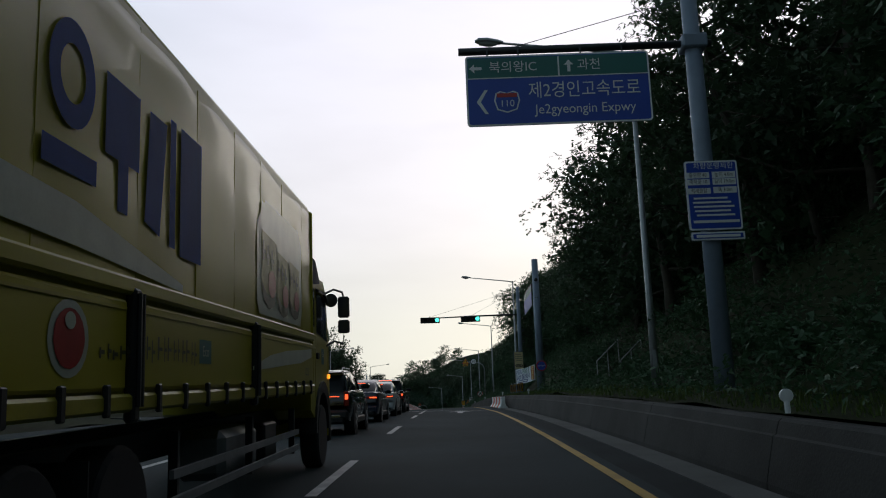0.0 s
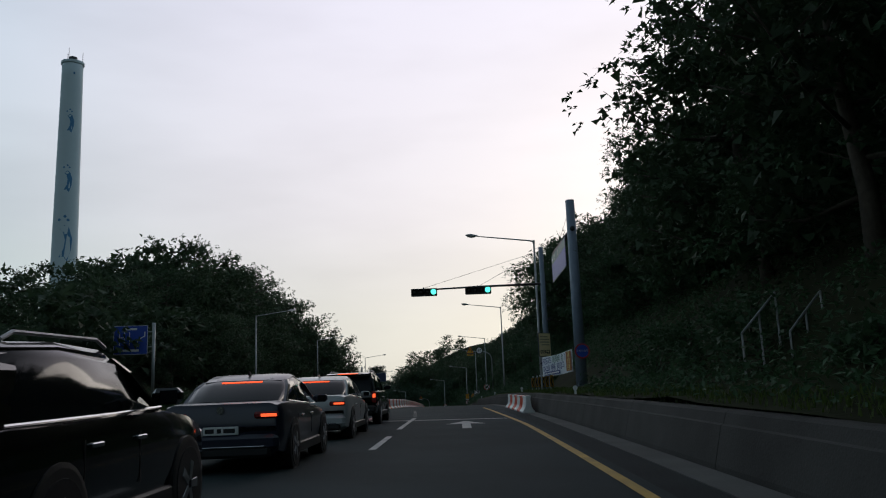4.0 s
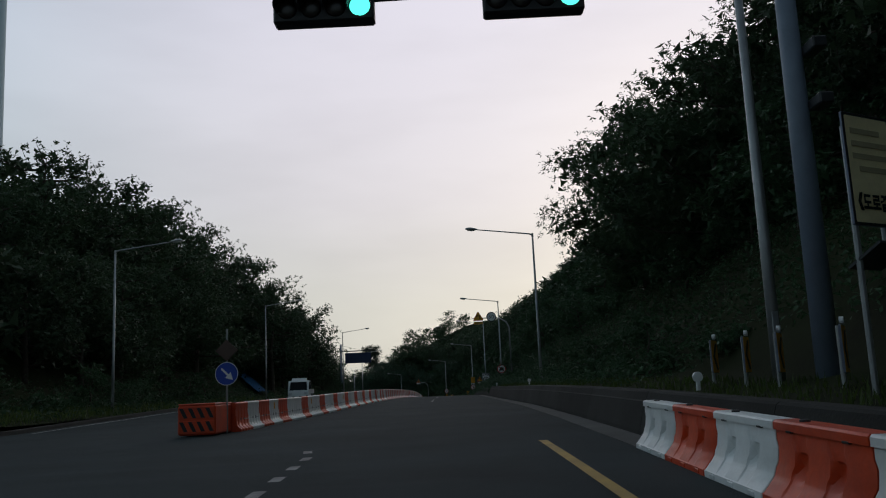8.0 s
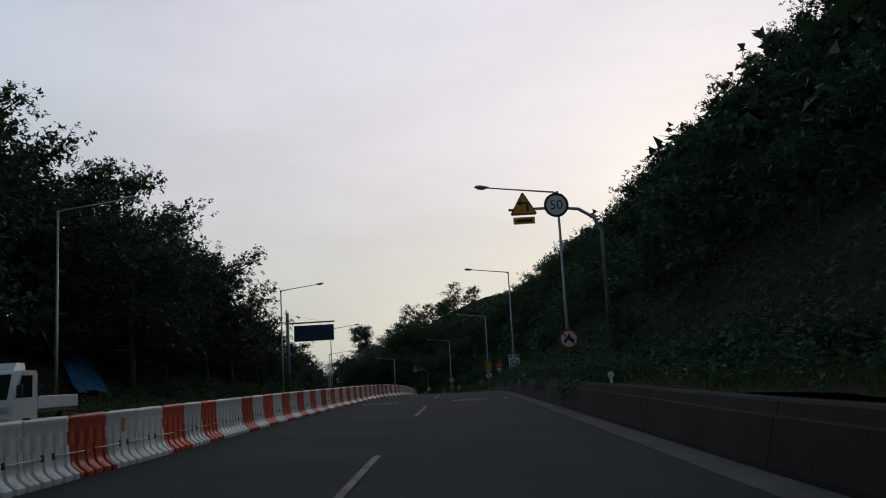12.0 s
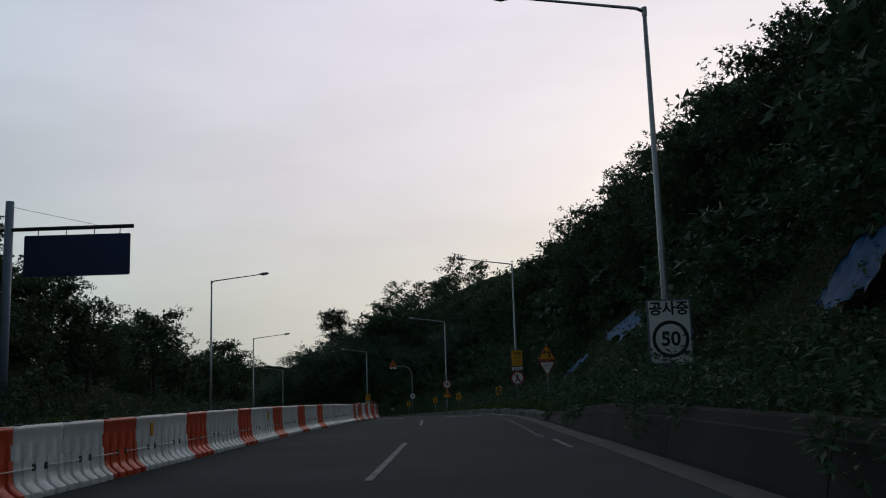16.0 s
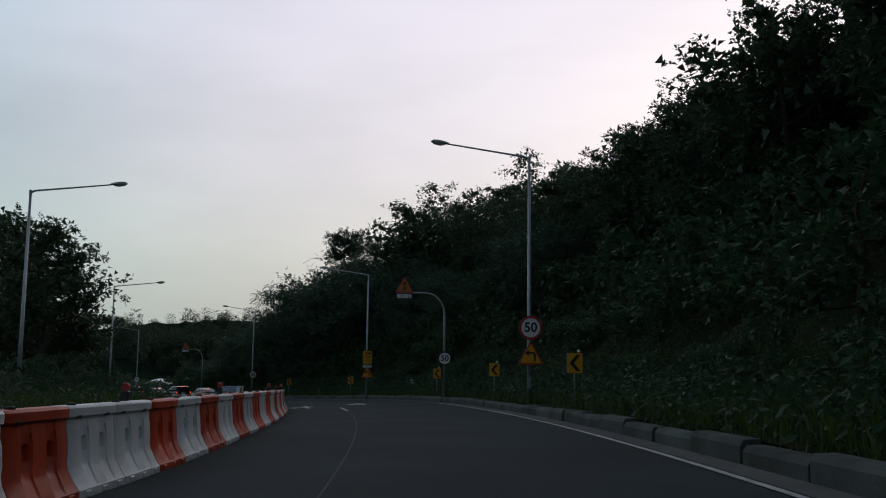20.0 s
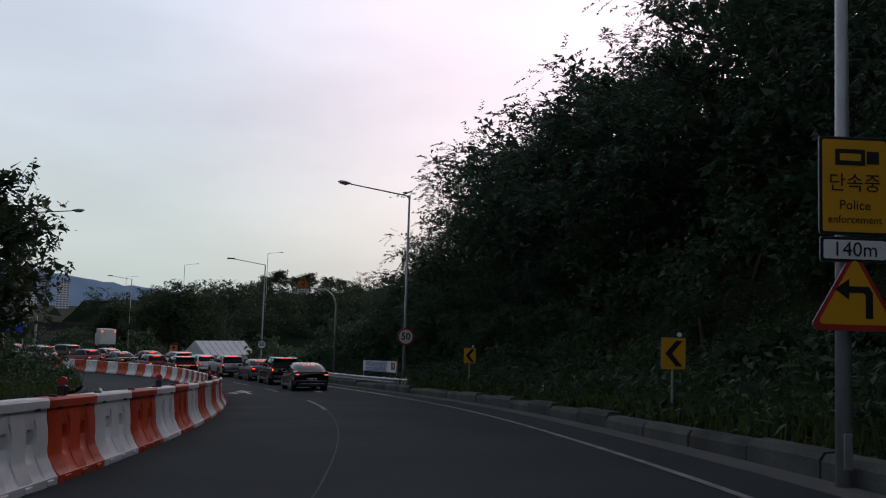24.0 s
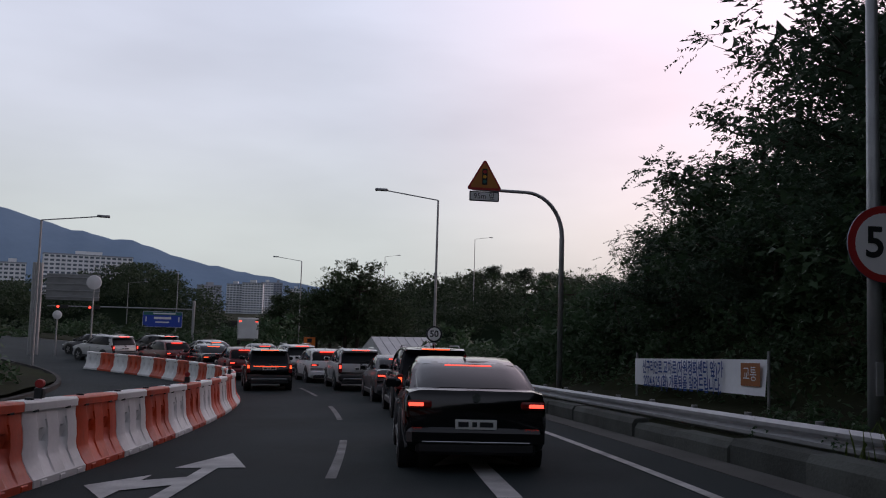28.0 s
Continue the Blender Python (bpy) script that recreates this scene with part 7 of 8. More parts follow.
def ridge(name, points, depth, base, material, label, seed, rough=6.0, steps=120):
    """A hill whose crest follows (bearing, distance, height) points."""
    r = np.random.default_rng(seed)
    ya, da, ha = (np.array(v, float) for v in zip(*points))
    yy = np.linspace(ya[0], ya[-1], steps)
    dd, hh = np.interp(yy, ya, da), np.interp(yy, ya, ha)
    jag = np.convolve(r.normal(0, 1, steps + 8), np.ones(5) / 5, "same")[4:-4] * rough
    rows = []
    for y, d, h, j in zip(yy, dd, hh, jag):
        row = []
        for u in (-1.0, -0.6, -0.3, 0.0, 0.4, 1.0):
            row.append(tuple(spot(y, d + depth * u, base + (h + j - base) * (1 - abs(u) ** 1.3) + r.normal(0, rough * 0.25))))
        rows.append(row)
    return tagged(part(name, Mesh().loft(rows, closed=False, caps=False), material, smooth=True), label, "hill", kind="structure")


ridge("backdrop_mountain", [(24, 3300, 20), (38, 3200, 40), (46, 3100, 95), (50, 3000, 120), (53, 3000, 150), (57, 3000, 215), (61, 3000, 245), (65, 3000, 300), (70, 3000, 320), (80, 3000, 300), (95, 3000, 240)], 500, -20, HAZE_TINTED, "long mountain ridge coloured blue-grey for haze", 3, 9.0)
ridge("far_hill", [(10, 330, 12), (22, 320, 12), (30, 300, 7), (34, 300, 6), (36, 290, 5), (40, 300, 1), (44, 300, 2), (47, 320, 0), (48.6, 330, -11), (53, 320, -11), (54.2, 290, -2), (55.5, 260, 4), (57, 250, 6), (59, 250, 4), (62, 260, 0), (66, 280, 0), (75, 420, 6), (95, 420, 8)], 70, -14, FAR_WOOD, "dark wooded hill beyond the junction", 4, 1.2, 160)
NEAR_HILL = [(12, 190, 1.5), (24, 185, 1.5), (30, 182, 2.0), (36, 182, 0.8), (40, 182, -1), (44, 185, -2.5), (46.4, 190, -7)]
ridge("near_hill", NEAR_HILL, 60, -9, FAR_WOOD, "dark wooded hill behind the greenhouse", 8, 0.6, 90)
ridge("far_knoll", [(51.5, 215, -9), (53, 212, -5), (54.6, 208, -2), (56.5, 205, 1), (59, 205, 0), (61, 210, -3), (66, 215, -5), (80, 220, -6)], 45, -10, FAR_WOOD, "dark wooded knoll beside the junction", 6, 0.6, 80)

CONC_PALE = mat("apartment_wall_pale", (0.64, 0.67, 0.71), 0.8, vary=0.08, scale=0.1)
CONC_GREY = mat("apartment_wall_grey", (0.26, 0.29, 0.34), 0.8, vary=0.08, scale=0.1)
WIN_FAR = mat("far_window_glass", (0.10, 0.13, 0.17), 0.2)


def block(bearing, dist, w, depth, h, floors, cols, wall, label, turn=0, base=-22):
    p = spot(bearing, dist, base)
    t = thing("apartment_block", pose(p.x, p.y, p.z, 0, 0, bearing + turn), label, "building", "apartment blocks")
    part("wall", Mesh().box(-w / 2, 0, 0, w / 2, depth, h), wall, t)
    part("roof", Mesh().box(-w / 2 - 0.3, -0.3, h, w / 2 + 0.3, depth + 0.3, h + 1.2), CONC_GREY, t)
    part("roof_house", Mesh().box(-w * 0.15, depth * 0.3, h + 1.2, w * 0.15, depth * 0.7, h + 4.5), wall, t)
    fh, cw_ = h / floors, w / cols
    for f in range(max(0, floors - 15), floors):
        for c in range(cols):
            x0 = -w / 2 + c * cw_ + cw_ * 0.16
            part("window", Mesh().box(x0, -0.06, f * fh + fh * 0.35, x0 + cw_ * 0.68, 0.05, f * fh + fh * 0.85), WIN_FAR, t)
    return t


for b, d, w, h, fl, co, wl_, tn in ((52.35, 1050, 25, 47, 16, 7, CONC_GREY, 25), (50.9, 1100, 20, 51, 17, 5, CONC_PALE, -10), (49.75, 1090, 26, 53, 18, 7, CONC_PALE, -6), (48.75, 1120, 14, 55, 18, 4, CONC_PALE, 8), (48.1, 1150, 12, 56, 18, 3, CONC_GREY, 0), (59.9, 900, 82, 68, 17, 16, CONC_PALE, 6), (64.2, 820, 22, 54, 15, 5, CONC_PALE, 0), (66.6, 860, 26, 54, 15, 6, CONC_PALE, 8), (46.9, 1200, 16, 50, 16, 4, CONC_PALE, 0), (70, 900, 24, 58, 16, 5, CONC_PALE, 0)):
    block(b, d, w, 14, h, fl, co, wl_, "distant pale apartment block with rows of windows" if wl_ is CONC_PALE else "distant grey apartment block with rows of windows", tn)


def far_lamp(x, y, ztop, side, turn, high=9.5):
    t = thing("street_lamp", pose(x, y, ztop - high, 0, 0, turn), "tall street lamp beyond the junction", "street lamp", "far street lamps")
    part("pole", Mesh().tube([(0, 0, -1.0), (0, 0, high)], [0.09, 0.055], 8), GALV, t)
    part("arm", Mesh().tube([(0, 0, high), (side * 2.9, 0, high + 0.4)], 0.035, 6), GALV, t)
    part("head", Mesh().box(min(side * 2.8, side * 3.5), -0.13, high + 0.36, max(side * 2.8, side * 3.5), 0.13, high + 0.50, 0.04), GALV, t)
    return t


lI = far_lamp(-61.7, 338.9, 3.95, -1, 46)
l5 = thing("speed_limit_sign", pose(-61.65, 338.8, -6.3, 0, 0, 46), "round 50 speed limit sign on a far lamp post", "road sign")
disc_sign(l5, 0.44, 2.9, -0.12, "50", red=False)
far_lamp(-79.0, 325.7, 2.2, 1, 60)
for b, d, zt, sd_ in ((46.6, 105, 3.8, -1), (54.5, 150, 3.6, -1), (41.0, 190, 10.5, 1), (34.9, 165, 12.8, 1), (44.5, 260, 9.0, 1), (38.6, 210, 6.5, 1), (35.2, 240, 6.8, 1), (36.0, 220, 7.0, -1), (33.0, 230, 6.0, 1), (57.5, 170, 2.0, 1)):
    q = spot(b, d, 0)
    far_lamp(q.x, q.y, zt, sd_, b, 10 if zt < 9 else 14)

# white greenhouse
GH = mat("greenhouse_film", (0.66, 0.68, 0.68), 0.35, second=(0.50, 0.52, 0.52), scale=1.2, fine=12)
gh = thing("greenhouse", pose(-89.7, 366.9, -8.3, 0, 0, 64), "white plastic-covered greenhouse with a ridged roof", "greenhouse")
part("wall", Mesh().box(0, 0, -0.6, 7.6, 6.4, 1.75), GH, gh)
for k in range(8):
    x = k * 0.95
    part("roof_panel", Mesh().loft([[(x, -0.3, 1.70), (x + 0.92, -0.3, 1.70)], [(x, 3.2, 3.52), (x + 0.92, 3.2, 3.52)], [(x, 6.7, 1.70), (x + 0.92, 6.7, 1.70)]], closed=False, caps=False), GH, gh)
    part("rib", Mesh().tube([(x + 0.935, -0.32, 1.70), (x + 0.935, 3.2, 3.55), (x + 0.935, 6.72, 1.70)], 0.03, 5), GALV, gh)
for x in (0.0, 7.6):
    part("gable", Mesh().add([(x, 0, 1.75), (x, 6.4, 1.75), (x, 3.2, 3.45)], [(0, 1, 2)]), GH, gh)
part("opening", Mesh().box(-0.03, 3.9, 0.9, 0.02, 4.9, 1.7), DARK_METAL, gh)
gh2 = thing("vinyl_shed", pose(-68.6, 360.8, -7.7, 0, 0, 18), "white vinyl tunnel shed among the trees", "greenhouse")
part("tunnel", Mesh().loft([[(3.2 * math.cos(a), y, 3.0 * math.sin(a) + 0.05 * math.sin(y * 3.1)) for a in (math.pi * k / 14 for k in range(15))] for y in np.linspace(0, 9, 10)], closed=False, caps=False), GH, gh2, smooth=True)
part("end_wall", Mesh().add([(3.15 * math.cos(a), 0.03, 2.95 * math.sin(a)) for a in (math.pi * k / 14 for k in range(15))], [tuple(range(15))]), mat("vinyl_grey", (0.30, 0.31, 0.30), 0.6), gh2)
part("vent", Mesh().box(-0.5, -0.02, 1.0, 0.4, 0.05, 1.9, 0.02), DARK_METAL, gh2)

# orange work sign, lorry, overhead signs at the junction
os_ = thing("work_sign", pose(-73.5, 341.0, -6.4, 0, 0, 52), "orange vertical roadwork sign board", "road sign")
part("post", Mesh().tube([(0, 0, -0.3), (0, 0, 2.2)], 0.05, 8), GALV, os_)
ob_ = board(os_, 0.75, 1.25, 0, -0.06, 1.75, mat("work_sign_orange", (0.70, 0.17, 0.02), 0.5), r=0.03)
bars(ob_, [(0, 2.15, 0.3, 0.25), (0, 1.7, 0.12, 0.4)], SIGN_BLACK, -0.066)
lq = spot(49.9, 76, -5.7)
wl2 = thing("box_lorry", pose(lq.x, lq.y, lq.z, 0, 0, 52) @ Matrix.Scale(0.86, 4), "white box lorry far down the queue", "lorry")
part("box", Mesh().box(-1.0, 0, 0.9, 1.0, 4.2, 3.0, 0.04), CAR_WHITE, wl2)
part("cab", Mesh().box(-0.95, 4.3, 0.5, 0.95, 5.8, 2.3, 0.15), CAR_WHITE, wl2)
for sx in (-1, 1):
    part("tail_light", Mesh().box(min(sx * 0.7, sx * 0.95), -0.02, 2.6, max(sx * 0.7, sx * 0.95), 0.01, 2.75), BRAKE, wl2)
    for y in (1.0, 5.0):
        wheel_at(wl2, sx * 0.7, sx * 0.95, y, 0.38)
vm = thing("sign_back", pose(-88.5, 333.0, -6.2, 0, 0, 50), "back of a large overhead sign on a steel frame", "road sign")
for x in (-2.4, -2.0):
    part("post", Mesh().tube([(x, 0, -0.4), (x, 0, 6.6)], 0.14, 10), GALV, vm)
part("panel", Mesh().box(-1.6, -0.1, 4.1, 1.8, 0.0, 5.9, 0.03), mat("sign_panel_grey", (0.24, 0.25, 0.25), 0.6, 0.2), vm)
for z in (4.3, 4.75, 5.2, 5.65):
    part("stiffener", Mesh().box(-1.65, -0.16, z, 1.85, -0.1, z + 0.07), GALV, vm)
for z in (4.5, 5.6):
    part("frame_arm", Mesh().tube([(-2.4, 0.05, z), (1.6, 0.05, z)], 0.05, 8), GALV, vm)
for x, y, z, r in ((-83.2, 331.5, 5.15, 0.46), (-88.3, 332.0, 3.0, 0.30)):
    mq = thing("traffic_mirror", pose(x, y, -6.1, 0, 0, 50), "round white-backed traffic mirror on a pole", "traffic mirror", "traffic mirrors")
    part("post", Mesh().tube([(0, 0, -0.3), (0, 0, z)], 0.05, 8), GALV, mq)
    part("mirror_disc", Mesh().lathe([(0.02, -0.12), (r - 0.04, -0.07), (r, -0.03), (r, 0.0)], "y", 24, (0, 0, z)), SIGN_WHITE, mq)
ds = thing("direction_sign", pose(-122.9, 364.1, -7.45, 0, 0, 54), "blue direction sign board on a gantry arm at the junction", "road sign")
part("post", Mesh().tube([(3.6, 0.1, -0.4), (3.6, 0.1, 6.0)], 0.18, 10), GALV, ds)
part("mast_arm", Mesh().tube([(3.6, 0.1, 4.9), (-7, 0.1, 4.9)], 0.07, 8), GALV, ds)
dp = board(ds, 4.6, 1.9, 0, -0.1, 3.6, SIGN_BLUE, r=0.08, rim=SIGN_WHITE)
part("green_band", Mesh().box(-2.2, -0.115, 4.1, 2.2, -0.11, 4.5), SIGN_GREEN, dp)
bars(dp, [(0, 3.75, 2.0, 0.28), (0, 3.25, 1.6, 0.16), (-1.9, 3.6, 0.14, 0.6), (1.9, 3.6, 0.14, 0.6), (0.2, 4.3, 2.6, 0.16)], SIGN_WHITE, -0.112)
for x in (-12.0, -8.5):
    hq = part("signal_head", Mesh().box(x, -0.1, 4.6, x + 1.3, 0.1, 5.0, 0.03), BLACK_PLASTIC, ds)
    part("lens", Mesh().lathe([(0.15, -0.13), (0.15, -0.1)], "y", 14, (x + 0.2, 0, 4.8)), BRAKE, hq, "lit red lens")
part("mast_arm", Mesh().tube([(-7, 0.1, 4.9), (-13, 0.1, 4.85)], 0.05, 8), GALV, ds)
# flyover
fo = thing("flyover", pose(-205, 420, -12.0, 0, 0, 62), "grey concrete flyover behind the junction", "bridge")
part("deck", Mesh().box(-60, 0, 4.6, 40, 8, 6.0), CONCRETE, fo)
part("parapet", Mesh().box(-60, -0.2, 6.0, 40, 0.1, 6.9), CONCRETE, fo)
for x in (-40, -15, 10, 32):
    part("pier", Mesh().box(x, 2, -4, x + 1.6, 6, 4.6), CONCRETE, fo)
# ---- trees and undergrowth ----
def leaf_faces(centres, sizes, rngl, droop=0.35, narrow=0.42, way=None):
    """Folded leaves as arrays: four corners each, two triangles."""
    n = len(centres)
    if way is None:
        a = rngl.uniform(0, 2 * np.pi, n)
        tilt = rngl.normal(-droop, 0.5, n)
        way = np.stack([np.cos(a) * np.cos(tilt), np.sin(a) * np.cos(tilt), np.sin(tilt)], 1)
    side = np.cross(way, rngl.normal(0, 1, (n, 3)) * 0.45 + np.array([0, 0, 1.0]))
    side /= np.linalg.norm(side, axis=1, keepdims=True) + 1e-9
    lift = np.cross(side, way)
    L, W = sizes[:, None], sizes[:, None] * narrow
    p1 = centres + way * L * 0.45 + side * W * 0.5 + lift * W * 0.18
    p2 = centres + way * L
    p3 = centres + way * L * 0.45 - side * W * 0.5 + lift * W * 0.18
    v = np.stack([centres, p1, p2, p3], 1).reshape(-1, 3)
    k = np.arange(n)[:, None] * 4
    return v, np.concatenate([k + np.array([[0, 1, 2]]), k + np.array([[0, 2, 3]])])


def unit(v):
    return v / (np.linalg.norm(v, axis=1, keepdims=True) + 1e-9)


def sprays_of(centres, outward, per, size, rl, frond):
    """Leaves in sprays: in two rows along a drooping frond, or fanned round a twig end."""
    n = len(centres)
    axis = unit(outward + rl.normal(0, 0.45, (n, 3)) + np.array([0, 0, -0.25]))
    c, ax = np.repeat(centres, per, 0), np.repeat(axis, per, 0)
    u = np.tile((np.arange(per) // 2) / (per / 2), n)[:, None]
    sgn = np.tile(np.where(np.arange(per) % 2 == 0, 1.0, -1.0), n)[:, None]
    side = unit(np.cross(ax, np.array([0, 0, 1.0]) + rl.normal(0, 0.15, (n * per, 3))))
    if frond:
        pos = c + ax * u * size * 4.2 + np.array([0, 0, -1.0]) * (u ** 2) * size * 1.1
        way = unit(side * sgn + ax * 0.45 + np.array([0, 0, -0.25]) + rl.normal(0, 0.18, (n * per, 3)))
    else:
        pos = c + ax * u * size * 1.3 + rl.normal(0, size * 0.35, (n * per, 3))
        way = unit(ax * 0.8 + side * sgn * 0.9 + rl.normal(0, 0.55, (n * per, 3)) + np.array([0, 0, -0.30]))
    return pos, way


def leaf_mesh(name, v, f, material):
    me = bpy.data.meshes.new(name)
    me.vertices.add(len(v))
    me.vertices.foreach_set("co", np.asarray(v, np.float32).ravel())
    me.loops.add(len(f) * 3)
    me.loops.foreach_set("vertex_index", np.asarray(f, np.int32).ravel())
    me.polygons.add(len(f))
    me.polygons.foreach_set("loop_start", np.arange(0, len(f) * 3, 3, dtype=np.int32))
    me.polygons.foreach_set("loop_total", np.full(len(f), 3, np.int32))
    me.materials.append(material)
    me.update()
    me.validate()
    return me


CROWNS = {}


def sliver_faces(centres, sizes, way, rl, narrow):
    """Leaves of one triangle each, pointing along way."""
    n = len(centres)
    side = unit(np.cross(way, unit(rl.normal(0, 0.55, (n, 3)) + np.array([0, 0, 1.0]))))
    L, W = sizes[:, None], sizes[:, None] * narrow
    v = np.stack([centres + side * W * 0.5, centres - side * W * 0.5 + way * L * 0.22, centres + way * L], 1).reshape(-1, 3)
    return v, np.arange(3 * n).reshape(-1, 3)


def make_tree(seed, height, spread, material, leaves, size, low=0.25, label="", bare=False, flat=0.8, narrow=0.42, frond=False, name="tree", inner=2600, inner_size=0.40, limbs=18, full=1.18):
    """A tapered trunk with limbs, and an uneven lobed crown of leaf sprays round the twig ends, with gaps."""
    r, rl = random.Random(seed), np.random.default_rng(seed)
    tree = thing(name, pose(0, 0, -500), label, "tree" if name == "tree" else "shrub", "roadside " + name + "s")
    wood_ = Mesh()
    top = Vector((r.uniform(-0.6, 0.6), r.uniform(-0.6, 0.6), height * 0.86))
    mid = Vector((r.uniform(-0.3, 0.3), r.uniform(-0.3, 0.3), height * 0.4))
    girth = 0.016 * height + 0.04
    stem = [Vector((0, 0, -0.6)), Vector((0, 0, height * 0.15)), mid, (mid + top) / 2 + Vector((r.uniform(-.3, .3), r.uniform(-.3, .3), 0)), top]
    wood_.tube(stem, [girth * 1.25, girth, girth * 0.75, girth * 0.45, 0.03], 6 if name == "tree" else 4)
    tips = []
    for k in range(limbs):
        u = low + (1 - low) * (k + r.random()) / limbs
        z = height * (0.10 + 0.78 * u)
        i = min(3, int(z / height / 0.86 * 4))
        base = stem[i].lerp(stem[i + 1], min(1, max(0, (z - stem[i].z) / max(0.1, stem[i + 1].z - stem[i].z))))
        a = k * 2.4 + r.uniform(-0.5, 0.5)
        reach = spread * (1.0 - 0.75 * max(0, u - 0.35) ** 1.4) * r.uniform(0.75, 1.08)
        end = base + Vector((math.cos(a) * reach, math.sin(a) * reach, reach * r.uniform(0.05, 0.45)))
        bend = base.lerp(end, 0.5) + Vector((0, 0, -0.1 * reach))
        wood_.tube([base, bend, end], [girth * 0.38, girth * 0.22, 0.015], 4 if name == "tree" else 3)
        tips.append((base.lerp(end, 0.8), reach * 0.42))
        for q in range(3 if not bare else 4):
            b2 = base.lerp(end, r.uniform(0.3, 0.85))
            a2 = a + r.uniform(-1.2, 1.2)
            e2 = b2 + Vector((math.cos(a2), math.sin(a2), r.uniform(0.0, 0.8))) * reach * r.uniform(0.25, 0.5)
            if name == "tree":
                wood_.tube([b2, e2], [girth * 0.15, 0.010], 3)
            tips.append((b2.lerp(e2, 0.8), reach * r.uniform(0.26, 0.40)))
    tips.append((top - Vector((0, 0, height * 0.06)), spread * 0.42))
    part("trunk", wood_, BARK, tree, smooth=True)
    if bare:
        return tree
    per = 14 if frond else 9
    n = leaves // per
    at, wide = np.array([tuple(t_[0]) for t_ in tips]), np.array([t_[1] for t_ in tips]) * full
    pick = rl.choice(len(tips), n, p=wide ** 2 / (wide ** 2).sum())
    c, rad = at[pick], wide[pick][:, None]
    dirs = unit(rl.normal(0, 1, (n, 3)))
    dirs[:, 2] = np.abs(dirs[:, 2]) * np.where(rl.random(n) < 0.72, 1, -1)
    wob = np.array([0.75 + 0.5 * noise.noise(Vector(q) * 0.9) for q in (c + dirs * rad)])[:, None]
    centres = c + dirs * np.array([1, 1, flat]) * rad * wob * rl.uniform(0.60, 1.06, (n, 1))
    pos, way = sprays_of(centres, dirs, per, size, rl, frond)
    v, f = sliver_faces(pos, size * rl.uniform(0.7, 1.3, len(pos)), way, rl, narrow)
    # shaded inner leaves, well inside each clump
    pick = rl.choice(len(tips), inner, p=wide ** 2 / (wide ** 2).sum())
    ways = unit(rl.normal(0, 1, (inner, 3)))
    inward = rl.uniform(0.25, 1.0, (inner, 1)) ** 0.6
    axis = np.stack([0 * at[pick][:, 0], 0 * at[pick][:, 0], at[pick][:, 2] - 0.3 * wide[pick]], 1)
    spot_ = axis + (at[pick] - axis) * inward + unit(rl.normal(0, 1, (inner, 3))) * wide[pick][:, None] * rl.uniform(0, 0.80, (inner, 1)) * np.array([1, 1, flat]) - ways * inner_size * 0.5
    v2, f2 = sliver_faces(spot_, inner_size * rl.uniform(0.6, 1.2, inner), ways, rl, 0.75)
    v, f = np.concatenate([v, v2]), np.concatenate([f, f2 + len(v)])
    # a thinner crown of larger clumps for the joined woods
    n3 = int(min(1000, leaves * 0.30))
    keep = rl.choice(len(pos), n3, replace=False)
    v3, f3 = sliver_faces(pos[keep], size * 2.2 * rl.uniform(0.6, 1.3, n3), way[keep], rl, 0.62)
    n4 = min(inner // 3, 450)
    v4, f4 = sliver_faces(spot_[:n4], inner_size * 1.7 * rl.uniform(0.7, 1.2, n4), ways[:n4], rl, 0.8)
    CROWNS[tree.name] = (np.concatenate([v3, v4]), np.concatenate([f3, f4 + len(v3)]))
    part("crown", leaf_mesh("crown", v, f, material), material, tree)
    HEIGHT[tree.name] = float(np.quantile(v[:, 2], 0.995))
    return tree


HEIGHT = {}
OAKS = [make_tree(11 + k, h, sp, LEAF_A, n, sz, low=0.06, label="dark green oak with a ragged crown on the slope", narrow=0.66) for k, (h, sp, n, sz) in enumerate(((10.5, 4.0, 7600, 0.205), (8.5, 3.5, 6400, 0.19), (12.0, 4.4, 8400, 0.215), (7.0, 3.2, 5400, 0.17)))]
CHESTNUTS = [make_tree(31 + k, h, sp, LEAF_B, n, sz, low=0.04, label="chestnut tree with long hanging leaves", narrow=0.40, inner=3000) for k, (h, sp, n, sz) in enumerate(((12.0, 4.4, 15500, 0.18), (9.5, 3.9, 12500, 0.17)))]
ACACIAS = [make_tree(41 + k, h, sp, LEAF_C, n, sz, low=0.02, flat=0.55, label="feathery acacia leaning over the roadside", narrow=0.48, frond=True, inner=4200, inner_size=0.28) for k, (h, sp, n, sz) in enumerate(((10.0, 4.2, 15400, 0.17), (7.5, 3.7, 12600, 0.16)))]
BUSHES = [make_tree(51 + k, h, sp, LEAF_V, n, sz, low=0.0, label="dense leafy shrub covered in creeper", name="shrub", narrow=0.62, inner=260, limbs=9) for k, (h, sp, n, sz) in enumerate(((3.2, 2.1, 1500, 0.20), (2.2, 1.8, 1200, 0.18), (4.4, 2.6, 1900, 0.22)))]
PINES = [make_tree(61, 11, 4.0, LEAF_P, 6300, 0.34, low=0.48, flat=0.6, label="umbrella-shaped pine on the far hill", narrow=0.35, inner=2400)]
BARE = [make_tree(71 + k, 9.5, 2.6, LEAF_A, 0, 0.3, low=0.4, label="bare dead tree standing on the ridge", bare=True, limbs=9) for k in range(2)]
rt = random.Random(17)


